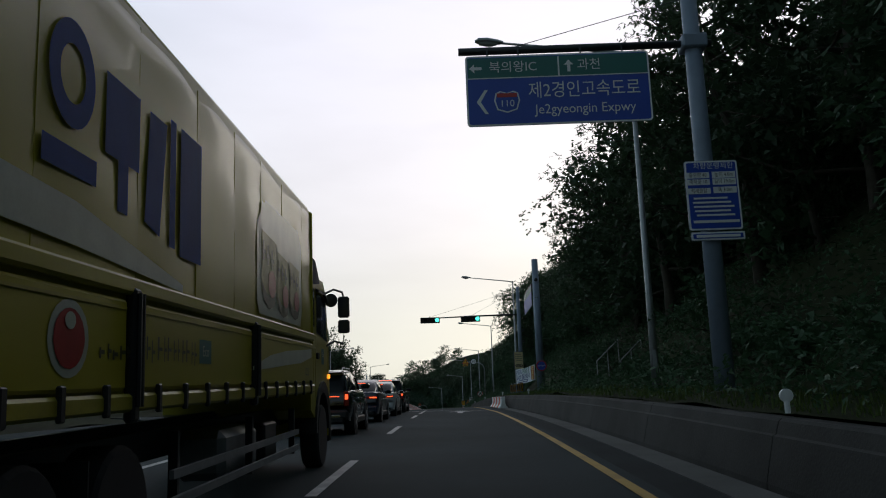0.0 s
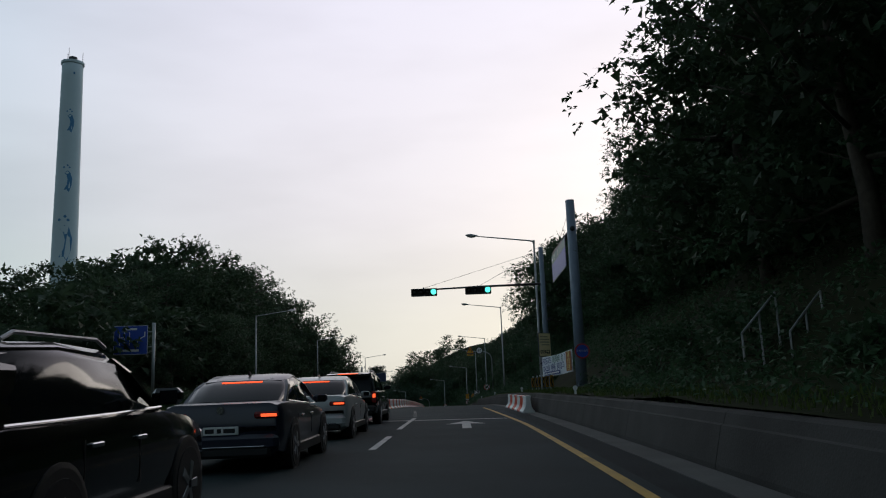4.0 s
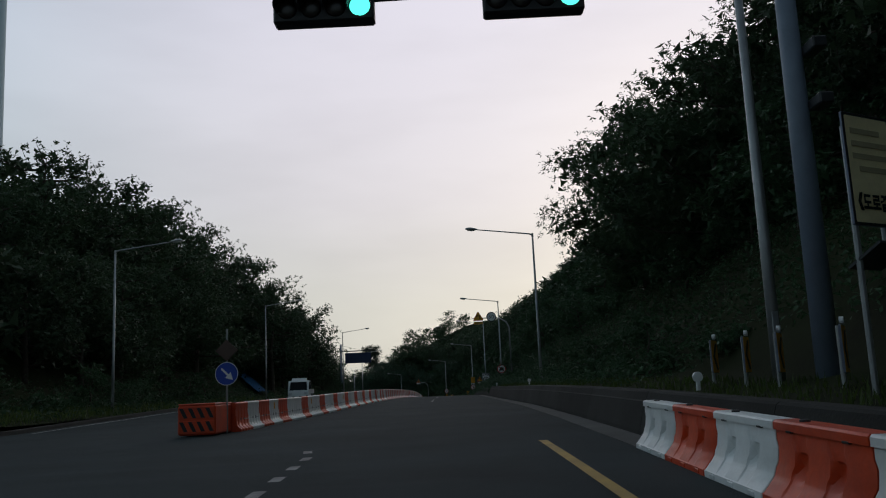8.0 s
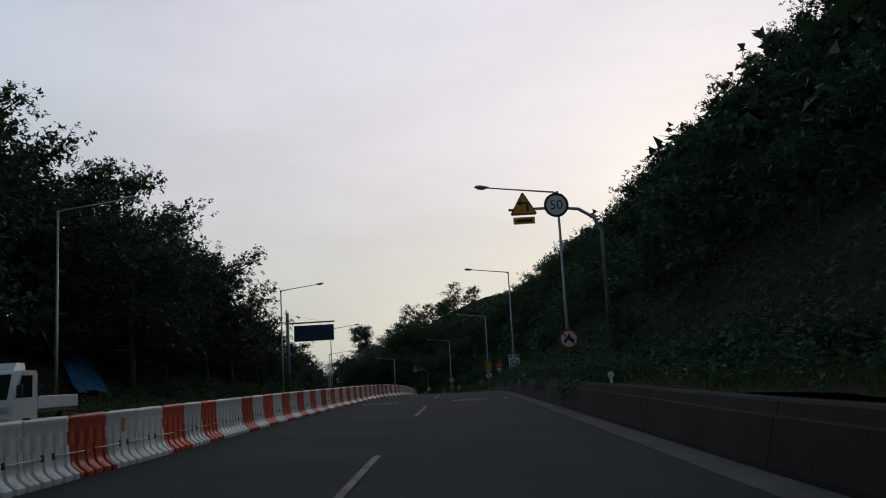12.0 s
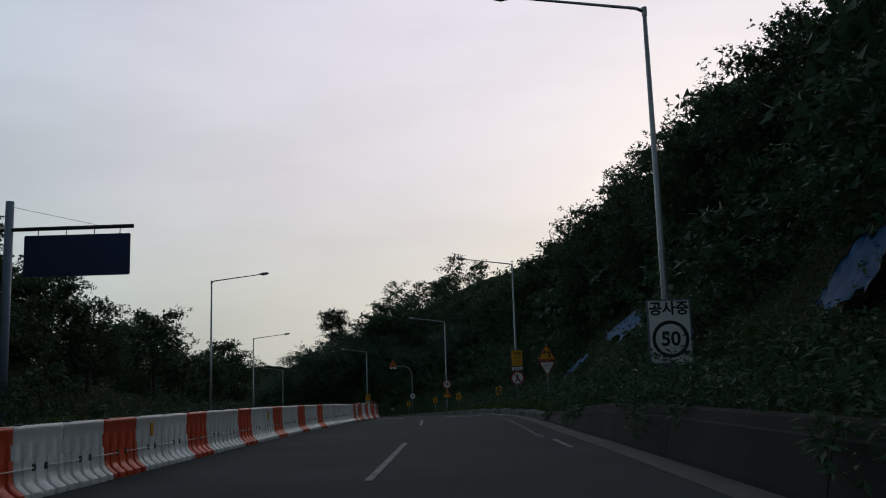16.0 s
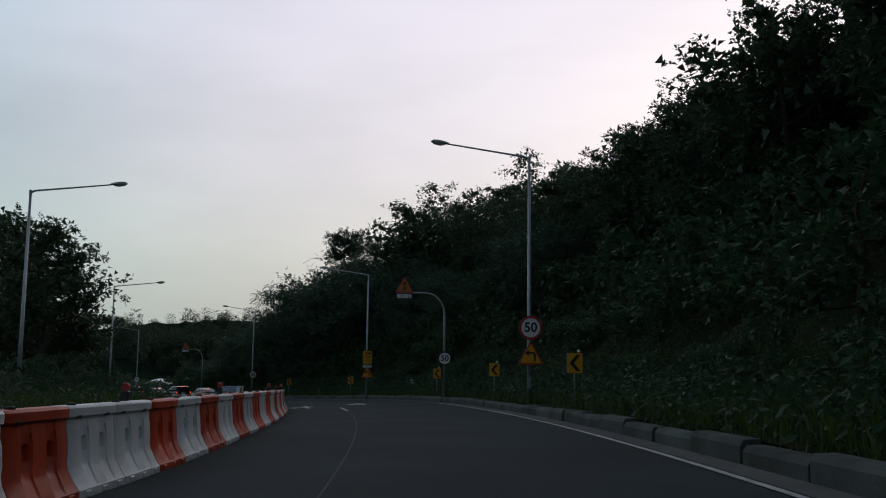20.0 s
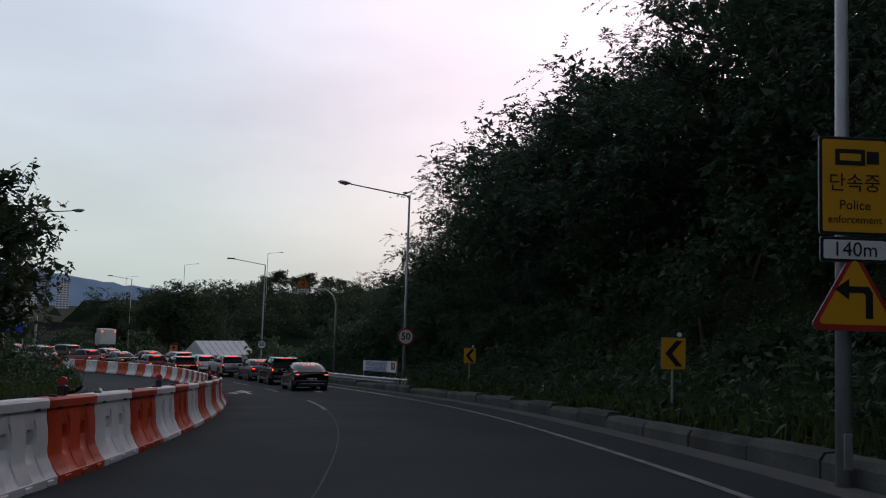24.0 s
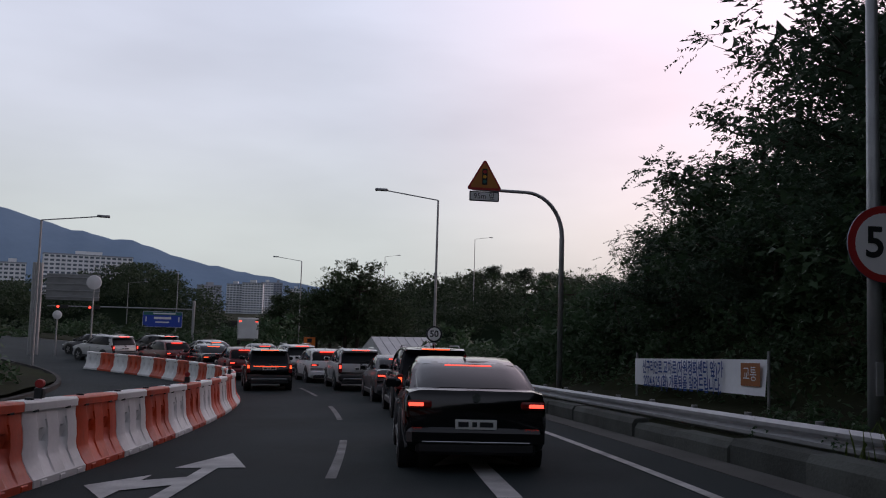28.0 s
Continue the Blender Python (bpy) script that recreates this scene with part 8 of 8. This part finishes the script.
def plant(kinds, s, d, scale=1.0, sink=0.3, tall=0.0):
    ob = rt.choice(kinds)
    p = on_land(s, d, sink)
    k = scale * rt.uniform(0.85, 1.18)
    if tall:
        k = tall / HEIGHT[ob.name] * rt.uniform(0.94, 1.04)
    made = copy_thing(ob, pose(p.x, p.y, p.z, 0, 0, rt.uniform(0, 360)))
    made.matrix_basis = pose(p.x, p.y, p.z, rt.uniform(-4, 4), rt.uniform(-4, 4), rt.uniform(0, 360)) @ Matrix.Scale(k, 4)
    return made


def plant_xy(kinds, x, y, z, scale=1.0, tall=0.0):
    ob = rt.choice(kinds)
    if tall:
        scale = tall / HEIGHT[ob.name]
    made = copy_thing(ob, pose(x, y, z))
    made.matrix_basis = pose(x, y, z, 0, 0, rt.uniform(0, 360)) @ Matrix.Scale(scale * rt.uniform(0.85, 1.15), 4)
    return made


def wood(name, items, material, label, thin=1):
    """Crowns of many trees joined: (model, x, y, z, scale); thin keeps every so many leaves."""
    vs, fs, n = [], [], 0
    for k, (model, x, y, z, sc) in enumerate(items):
        v, f = CROWNS[model.name]
        if thin > 1:
            v, f = v.reshape(-1, 3, 3)[::thin].reshape(-1, 3), f[:(len(f) + thin - 1) // thin]
        a = rt.uniform(0, 6.28)
        rot = np.array([[math.cos(a), -math.sin(a), 0], [math.sin(a), math.cos(a), 0], [0, 0, 1]])
        half = rt.random()
        vs.append(v @ rot.T * sc + np.array([x, y, z]))
        fs.append(f + n)
        n += len(v)
    return tagged(part(name, leaf_mesh(name, np.concatenate(vs), np.concatenate(fs), material), material), label, "wood", kind="stuff")


# wooded slope to the right
NEAR_TOP = [(0, 14.0), (36, 13.8), (49, 13.4), (55, 11.2), (70, 11.4), (80, 13.4), (88, 14.4), (97, 15.0), (108, 10.0), (160, 10.6), (195, 11.6), (212, 11.5), (225, 9.6), (240, 8.2), (258, 8.2), (270, 8.2), (285, 9.2), (300, 11.3)]
HIGH_TOP = [(0, 19), (100, 19), (131, 17.4), (151, 18.4), (179, 17.5), (207, 19.4), (225, 19.4), (239, 18.2), (255, 17.4), (272, 17.4), (285, 17.8), (300, 20.6)]


def tall_for(s, d):
    """Height of a tree that takes the wood's roof where it stands."""
    near, high = edge(NEAR_TOP, s), edge(HIGH_TOP, s)
    roof = near + (high - near) * (d - 10) / 8 if d < 18 else high + 0.5 * (d - 18)
    return max(4.5, float(roof) - float(land(s, d)))


back_wood = []
s_at = 6.0
while s_at < 304:
    e = right_edge(s_at)
    kinds = CHESTNUTS + OAKS[:1] if s_at < 100 else OAKS
    if s_at > 266:
        kinds = ACACIAS
    first = 5.6 if s_at < 50 else 6.4 if s_at < 75 else (6.6 if s_at < 100 else 9.5 if s_at < 160 else (11 if s_at < 266 else 7.4))
    s, d = s_at + rt.uniform(-1, 1), e + first + rt.uniform(-0.4, 1.4)
    plant(kinds, s, d, tall=tall_for(s, d))
    s, d = s_at + rt.uniform(-2, 2), e + 13.5 + rt.uniform(-1.5, 1.5)
    plant(OAKS if s_at < 270 else ACACIAS[1:] + OAKS, s, d, tall=tall_for(s, d))
    for far_d in (19.5, 26, 33) + ((41, 49) if 232 < s_at else ()):
        s, d = s_at + rt.uniform(-2, 2), e + far_d + rt.uniform(-2, 2)
        if far_d < 20 or 200 < s_at:
            q, ob = on_land(s, d, 0.3), rt.choice(OAKS[1:])
            back_wood.append((ob, q.x, q.y, q.z, min(9.5, tall_for(s, min(d, 30))) / HEIGHT[ob.name] * rt.uniform(0.9, 1.05)))
    s_at += 5.0 if s_at < 60 else 6.0
for s_at in range(304, 340, 6):
    for far_d in (29, 35, 42) if s_at > 312 else (19.5, 24, 29, 35, 42):
        q = on_land(s_at + rt.uniform(-2, 2), 5 + far_d + rt.uniform(-2, 2), 0.3)
        back_wood.append((rt.choice(OAKS[1:]), q.x, q.y, q.z, rt.uniform(0.7, 0.95)))
# Unseen rows behind the start, added to keep sky reflections off car rears.
for k in range(44):
    s_at = -112 + 2.6 * k
    q = on_land(s_at, right_edge(s_at) + 6 + (k % 4) * 4, 0.3)
    back_wood.append((rt.choice(OAKS), q.x, q.y, q.z, 1.2))
plant(PINES, 332, 27, tall=9.5)
plant(PINES, 334, 31, tall=8.5)
wood("back_wood", back_wood, LEAF_A, "dense dark green wood on the upper slope, with unseen rows added behind the start")
for s, d in ((268, 33), (281, 36), (288, 35), (297, 38), (303, 37), (231, 24), (236, 27)):
    plant(BARE, s, d, 1.0)
# wood to the left
left_wood = []
s_at = 26.0
while s_at < 206:
    e = left_edge(s_at)
    front = float(np.interp(s_at, (30, 50, 75, 88, 95, 105, 115, 125, 140, 170, 182, 192, 205), (4.4, 4.0, 4.2, 5.0, 6.6, 8.6, 10.6, 12.5, 13.0, 12.4, 11.6, 7.8, 6.5)))
    behind = float(np.interp(s_at, (60, 80, 88, 95, 110, 125, 140, 170, 182, 192, 205), (3.0, 3.2, 3.4, 7.5, 11.5, 16.4, 16.4, 15.4, 13.4, 10.2, 7.0)))
    if not 137 < s_at < 160:
        plant(OAKS if front < 10 else OAKS[:1] + OAKS[2:3], s_at + rt.uniform(-1.5, 1.5), e - (12.5 if 60 < s_at < 91 else 7.0) + rt.uniform(-1, 1), tall=front * rt.uniform(0.86, 1.06))
    low_wood = s_at < 88
    plant(OAKS[1:2] + OAKS[3:] if low_wood else OAKS[:1] + OAKS[2:3], s_at + rt.uniform(-2, 2), e - 13.5 + rt.uniform(-1.5, 1.5), tall=behind)
    for far_d in () if low_wood else (20, 28):
        q = on_land(s_at + rt.uniform(-2, 2), e - far_d + rt.uniform(-2, 2), 0.3)
        ob = rt.choice(OAKS)
        left_wood.append((ob, q.x, q.y, q.z, (behind - 2.0) / HEIGHT[ob.name] * rt.uniform(0.85, 1.05)))
    q = on_land(s_at + rt.uniform(-2, 2), e - 10.5, 0.3)
    left_wood.append((rt.choice(BUSHES), q.x, q.y, q.z, 1.6))
    s_at += 6.4
s_at = 207.0
while s_at < 238:
    plant(OAKS[1:2] + OAKS[3:], s_at, left_edge(s_at) - (8.5 if s_at < 225 else 7.5) + rt.uniform(-1, 1), 0.75 if s_at < 225 else 0.62)
    q = on_land(s_at + 2, left_edge(s_at) - 17 + rt.uniform(-2, 2), 0.3)
    left_wood.append((rt.choice(OAKS), q.x, q.y, q.z, 0.75))
    s_at += 7.5
for x, y, h in ((-49, 284, 14.0), (-54, 288, 15.5), (-55, 281, 14.0), (-61, 286, 15.0), (-60, 293, 13.0), (-67, 289, 14.0)):
    plant_xy(OAKS[:1] + OAKS[2:3], x, y, land_at(x, y) - 0.4, tall=h)
# Added out of view beside and behind the start, to block open sky.
for k in range(26):
    s_at = -110 + 5.2 * k
    q, ob = on_land(s_at, left_edge(s_at) - 8 - (k % 3) * 5, 0.3), rt.choice(OAKS)
    left_wood.append((ob, q.x, q.y, q.z, 1.15))
wood("left_wood", left_wood, LEAF_A, "dense dark green wood behind the opposite verge, with unseen rows added round the start")
# woods and single trees beyond the junction
far_wood = []
for k in range(190):
    b, d = rt.uniform(13, 46.4), rt.uniform(136, 196)
    crest = float(np.interp(b, *zip(*[(q[0], q[2]) for q in NEAR_HILL])))
    q = spot(b, d, -9 + (crest + 9) * max(0.0, 1 - abs((d - 184) / 60) ** 1.3) - 0.6)
    far_wood.append((rt.choice(OAKS[1:2] + OAKS[3:]), q.x, q.y, q.z, rt.uniform(0.65, 1.0)))
for k in range(24):
    q = spot(rt.uniform(46, 53), rt.uniform(220, 330), -18)
    far_wood.append((rt.choice(OAKS[1:2] + OAKS[3:]), q.x, q.y, q.z, rt.uniform(0.8, 1.2)))
for k in range(120):
    b, d = rt.uniform(51.8, 76), rt.uniform(165, 215)
    roof = float(np.interp(b, (51.6, 52.2, 54.7, 56.5, 58, 59.5, 60.8, 63, 80), (-2.5, 0.6, 3.7, 5.0, 4.7, 4.0, 3.0, 2.4, 2.0))) * d / 100 - 2.4
    ob, k = rt.choice(OAKS[:3]), rt.uniform(0.75, 1.0)
    q = spot(b, d, max(-8.0, roof - HEIGHT[ob.name] * k))
    far_wood.append((ob, q.x, q.y, q.z, k))
for k in range(90):
    b = rt.uniform(36, 78)
    q = spot(b, rt.uniform(98, 150), -7.4)
    far_wood.append((rt.choice(BUSHES), q.x, q.y, q.z, rt.uniform(0.6, 1.1)))
for k in range(70):
    b = rt.uniform(14, 47)
    d = rt.uniform(285, 325)
    q = spot(b, d, float(np.interp(b, (10, 22, 30, 34, 36, 40, 47), (11, 11, 6, 5, 4, 0, -1))))
    far_wood.append((rt.choice(OAKS[1:]), q.x, q.y, q.z - 2.0, rt.uniform(0.6, 0.9)))
wood("far_wood", far_wood, LEAF_A, "woods and hedges beyond the junction", 2)
for b, d, h in ((47.1, 112, 8.3), (47.8, 113, 7.0), (48.2, 115, 5.0), (46.5, 114, 7.0), (45.4, 101, 6.4), (44.5, 100, 7.4), (43.5, 99, 8.4), (42.7, 98, 9.2), (41.8, 100, 8.2), (41.0, 102, 6.6), (40.0, 104, 5.4)):
    q = spot(b, d, -6.8)
    plant_xy(CHESTNUTS[1:] + OAKS[:2], q.x, q.y, q.z, tall=h)
for b in (30.0, 31.4, 32.4, 33.6, 34.6, 29.0):
    q = spot(b, 262 + rt.uniform(-10, 10), 3.2)
    plant_xy(PINES, q.x, q.y, q.z, 0.85)
for s, d, h in ((306, 12.0, 11.0), (312, 12.3, 11.2), (318, 12.3, 11.4), (323, 12.3, 10.8), (328, 12.8, 8.4), (333, 12.8, 7.1), (338, 12.3, 6.0), (342, 12.3, 4.8), (346, 12.5, 3.8), (350, 13, 3.0),
                (306, 17.5, 12), (313, 17.5, 12), (320, 17.5, 12), (327, 17.5, 10), (333, 17.5, 8.5), (339, 17.5, 8.0), (345, 17.5, 6.0), (351, 17.5, 4.5),
                (308, 9.8, 4.6), (313, 9.6, 4.6), (318, 9.8, 4.4), (323, 9.8, 4.4), (328, 9.8, 4.0), (333, 9.8, 3.5), (337, 9.8, 3.0)):
    plant(ACACIAS, s, d, tall=h)
for s, d, h in ((321, -15.6, 10.0), (314, -17.5, 9.0), (270, -17.0, 9.5), (276, -18.0, 8.0)):
    plant(OAKS[1:2] + OAKS[3:], s, d, tall=h)
hedge = []


def open_ground(q):
    """The clear strip between the junction and the greenhouse."""
    return 37.5 < math.degrees(math.atan2(-q.x - 33.7, q.y - 302.4)) < 47.5 and math.hypot(q.x + 33.7, q.y - 302.4) > 34


for k in range(60):
    s = rt.uniform(336, 372)
    q = on_land(s, right_edge(s) + rt.uniform(3.0, 16), 0.3)
    if open_ground(q):
        continue
    hedge.append((rt.choice(BUSHES), q.x, q.y, q.z, rt.uniform(0.45, 0.85)))
for k in range(60):
    b = rt.uniform(47, 76)
    q = spot(b, rt.uniform(92, 122), -7.4)
    hedge.append((rt.choice(BUSHES), q.x, q.y, q.z, rt.uniform(0.4, 0.75)))
for k in range(170):
    q = spot(rt.uniform(34, 66), rt.uniform(50, 92), 0)
    ns, nd = nearest(np.array([q.x]), np.array([q.y]))
    if open_ground(q):
        continue
    if nd[0] > right_edge(ns[0]) + 3.5 or nd[0] < left_edge(ns[0]) - 3.0:
        hedge.append((rt.choice(BUSHES), q.x, q.y, land_at(q.x, q.y) - 0.3, rt.uniform(0.15, 0.28)))
for k in range(16):
    s = rt.uniform(328, 341)
    q = on_land(s, left_edge(s) - rt.uniform(1.2, 4.5), 0.3)
    hedge.append((rt.choice(BUSHES), q.x, q.y, q.z, rt.uniform(0.4, 0.6)))
wood("hedges", hedge, LEAF_V, "hedges and shrubs round the junction")
# shrubs and creeper at the foot of the slopes
for s_at in np.arange(262, 322, 2.1):
    plant(BUSHES, s_at + rt.uniform(-0.6, 0.6), right_edge(s_at) + 1.25 + rt.uniform(-0.2, 0.35), 0.30)
for s_at in np.arange(268, 346, 3.1):
    plant(BUSHES, s_at + rt.uniform(-1, 1), right_edge(s_at) + 4.3 + rt.uniform(-0.5, 0.6), 0.62)
    if s_at > 300:
        plant(BUSHES, s_at + rt.uniform(-1, 1), right_edge(s_at) + 7.6 + rt.uniform(-0.6, 0.8), 1.0)
s_at = 4.0
while s_at < 345:
    e = right_edge(s_at)
    if not 48 < s_at < 72:
        plant(BUSHES, s_at, e + (2.4 if s_at < 290 else 2.6) + rt.uniform(-0.2, 0.6) + (1.0 if s_at > 190 else 0), 0.5 if s_at < 190 else 0.45)
    if not 194 < s_at < 220:
        plant(BUSHES, s_at + rt.uniform(-1, 1), e + 6.0 + rt.uniform(-0.5, 1.0), 0.9)
    s_at += 4.6
slope = []
s_at = 8.0
while s_at < 330:
    for dd in (10.8, 15.5, 17.5) if 197 < s_at < 220 else (8.6, 10.8, 15.5, 17.5):
        q = on_land(s_at + rt.uniform(-1.5, 1.5), right_edge(s_at) + dd + rt.uniform(-1, 1), 0.3)
        slope.append((rt.choice(BUSHES), q.x, q.y, q.z, rt.uniform(0.8, 1.25)))
    s_at += 4.4
wood("slope_thicket", slope, LEAF_V, "thicket of shrubs covering the slope")
s_at = 84.0
while s_at < 330:
    if not 128 < s_at < 160:
        plant(BUSHES, s_at, left_edge(s_at) - (3.4 if s_at < 236 else 4.6) + rt.uniform(-0.8, 0.4), 0.6 if s_at < 200 else 0.42)
    s_at += 4.6


def carpet(name, count, s0, s1, d0, d1, size, material, label, tall=0.5, seed=1, drape=False):
    """Leaves strewn over the land between two bands."""
    rl = np.random.default_rng(seed)
    s = rl.uniform(s0, s1, count)
    k = rl.uniform(0, 1, count)
    lo, hi = np.array([d0(v) for v in s]), np.array([d1(v) for v in s])
    d = lo + (hi - lo) * k
    h = rl.uniform(0, 1, count) ** 1.5 * tall * (0.5 + 0.9 * np.abs(np.sin(s * 0.9) * np.cos(d * 1.3 + s * 0.37)))
    a = np.interp(s, LS, LH)
    base = land(s, d)
    if drape:
        out = d - edge(EDGE_R, s)
        lip = np.interp(s, (176, 190), (0.86, 0.38))
        base = np.where(out < 0.42, lip - np.clip(0.20 - out, 0, 1) * rl.uniform(0.2, 2.4, count), base)
        h = np.where(out < 0.15, 0.0, h)
    p = np.stack([np.interp(s, LS, LX) + np.cos(a) * d, np.interp(s, LS, LY) + np.sin(a) * d, np.interp(s, LS, LZ) + base + h], 1)
    v, f = leaf_faces(p, size * rl.uniform(0.6, 1.4, count), rl)
    return tagged(part(name, leaf_mesh(name, v, f, material), material), label, "undergrowth", kind="stuff")


carpet("wall_creeper", 26000, 122, 191, lambda s: right_edge(s) + 0.26 - 0.36 * max(0.0, min(1.0, math.sin(s * 0.7) + 0.5 * math.sin(s * 2.3) + 0.35)), lambda s: right_edge(s) + 1.6, 0.13, LEAF_V, "weeds and creeper hanging over the retaining wall", 0.75, 21, drape=True)
carpet("creeper", 150000, 0, 190, lambda s: right_edge(s) + (3.4 if 48 < s < 74 else 0.8), lambda s: right_edge(s) + 13, 0.155, LEAF_V, "creeper leaves covering the steep bank", 0.7, 4)
carpet("creeper", 85000, 190, 345, lambda s: right_edge(s) + 2.5, lambda s: right_edge(s) + 15, 0.18, LEAF_V, "creeper and weeds covering the slope", 0.8, 5)
carpet("bank_weeds", 56000, 176, 316, lambda s: right_edge(s) + 0.42, lambda s: right_edge(s) + 4.2, 0.20, LEAF_V, "rank leafy weeds hanging over the kerb", 1.15, 15)
carpet("verge_weeds", 30000, 80, 330, lambda s: left_edge(s) - 0.4, lambda s: left_edge(s) - 7, 0.24, LEAF_V, "rank weeds on the opposite verge", 0.8, 6)


def blades(name, count, s0, s1, d0, d1, tall, material, label, seed):
    rl = np.random.default_rng(seed)
    s, k = rl.uniform(s0, s1, count), rl.uniform(0, 1, count)
    d = np.array([d0(v) for v in s]) * (1 - k) + np.array([d1(v) for v in s]) * k
    a = np.interp(s, LS, LH)
    p = np.stack([np.interp(s, LS, LX) + np.cos(a) * d, np.interp(s, LS, LY) + np.sin(a) * d, np.interp(s, LS, LZ) + land(s, d) - 0.03], 1)
    h = tall * rl.uniform(0.4, 1.2, count)
    b = rl.uniform(0, 2 * np.pi, count)
    side = np.stack([np.cos(b), np.sin(b), 0 * b], 1) * 0.018
    bend = np.stack([np.cos(b + 1.3), np.sin(b + 1.3), 0 * b], 1) * (h * rl.uniform(0.1, 0.45, count))[:, None]
    up = np.array([0, 0, 1.0]) * h[:, None]
    v = np.stack([p - side, p + side, p + bend * 0.35 + up * 0.6 + side * 0.7, p + bend + up], 1).reshape(-1, 3)
    q = np.arange(count)[:, None] * 4
    f = np.concatenate([q + np.array([[0, 1, 2]]), q + np.array([[0, 2, 3]])])
    return tagged(part(name, leaf_mesh(name, v, f, material), material), label, "grass", kind="stuff")


blades("bank_grass", 40000, 178, 318, lambda s: right_edge(s) + 0.38, lambda s: right_edge(s) + 5.0, 0.5, GRASS, "tall uncut grass on the bank above the kerb", 8)
blades("verge_grass", 26000, 80, 330, lambda s: left_edge(s) - 0.25, lambda s: left_edge(s) - 4.5, 0.45, GRASS, "long grass of the opposite verge", 9)
blades("wall_grass", 16000, 0, 186, lambda s: right_edge(s) + 0.55, lambda s: right_edge(s) + 1.6, 0.17, GRASS, "thin grass behind the retaining wall", 10)

forget(OAKS + CHESTNUTS + ACACIAS + BUSHES + PINES + BARE)
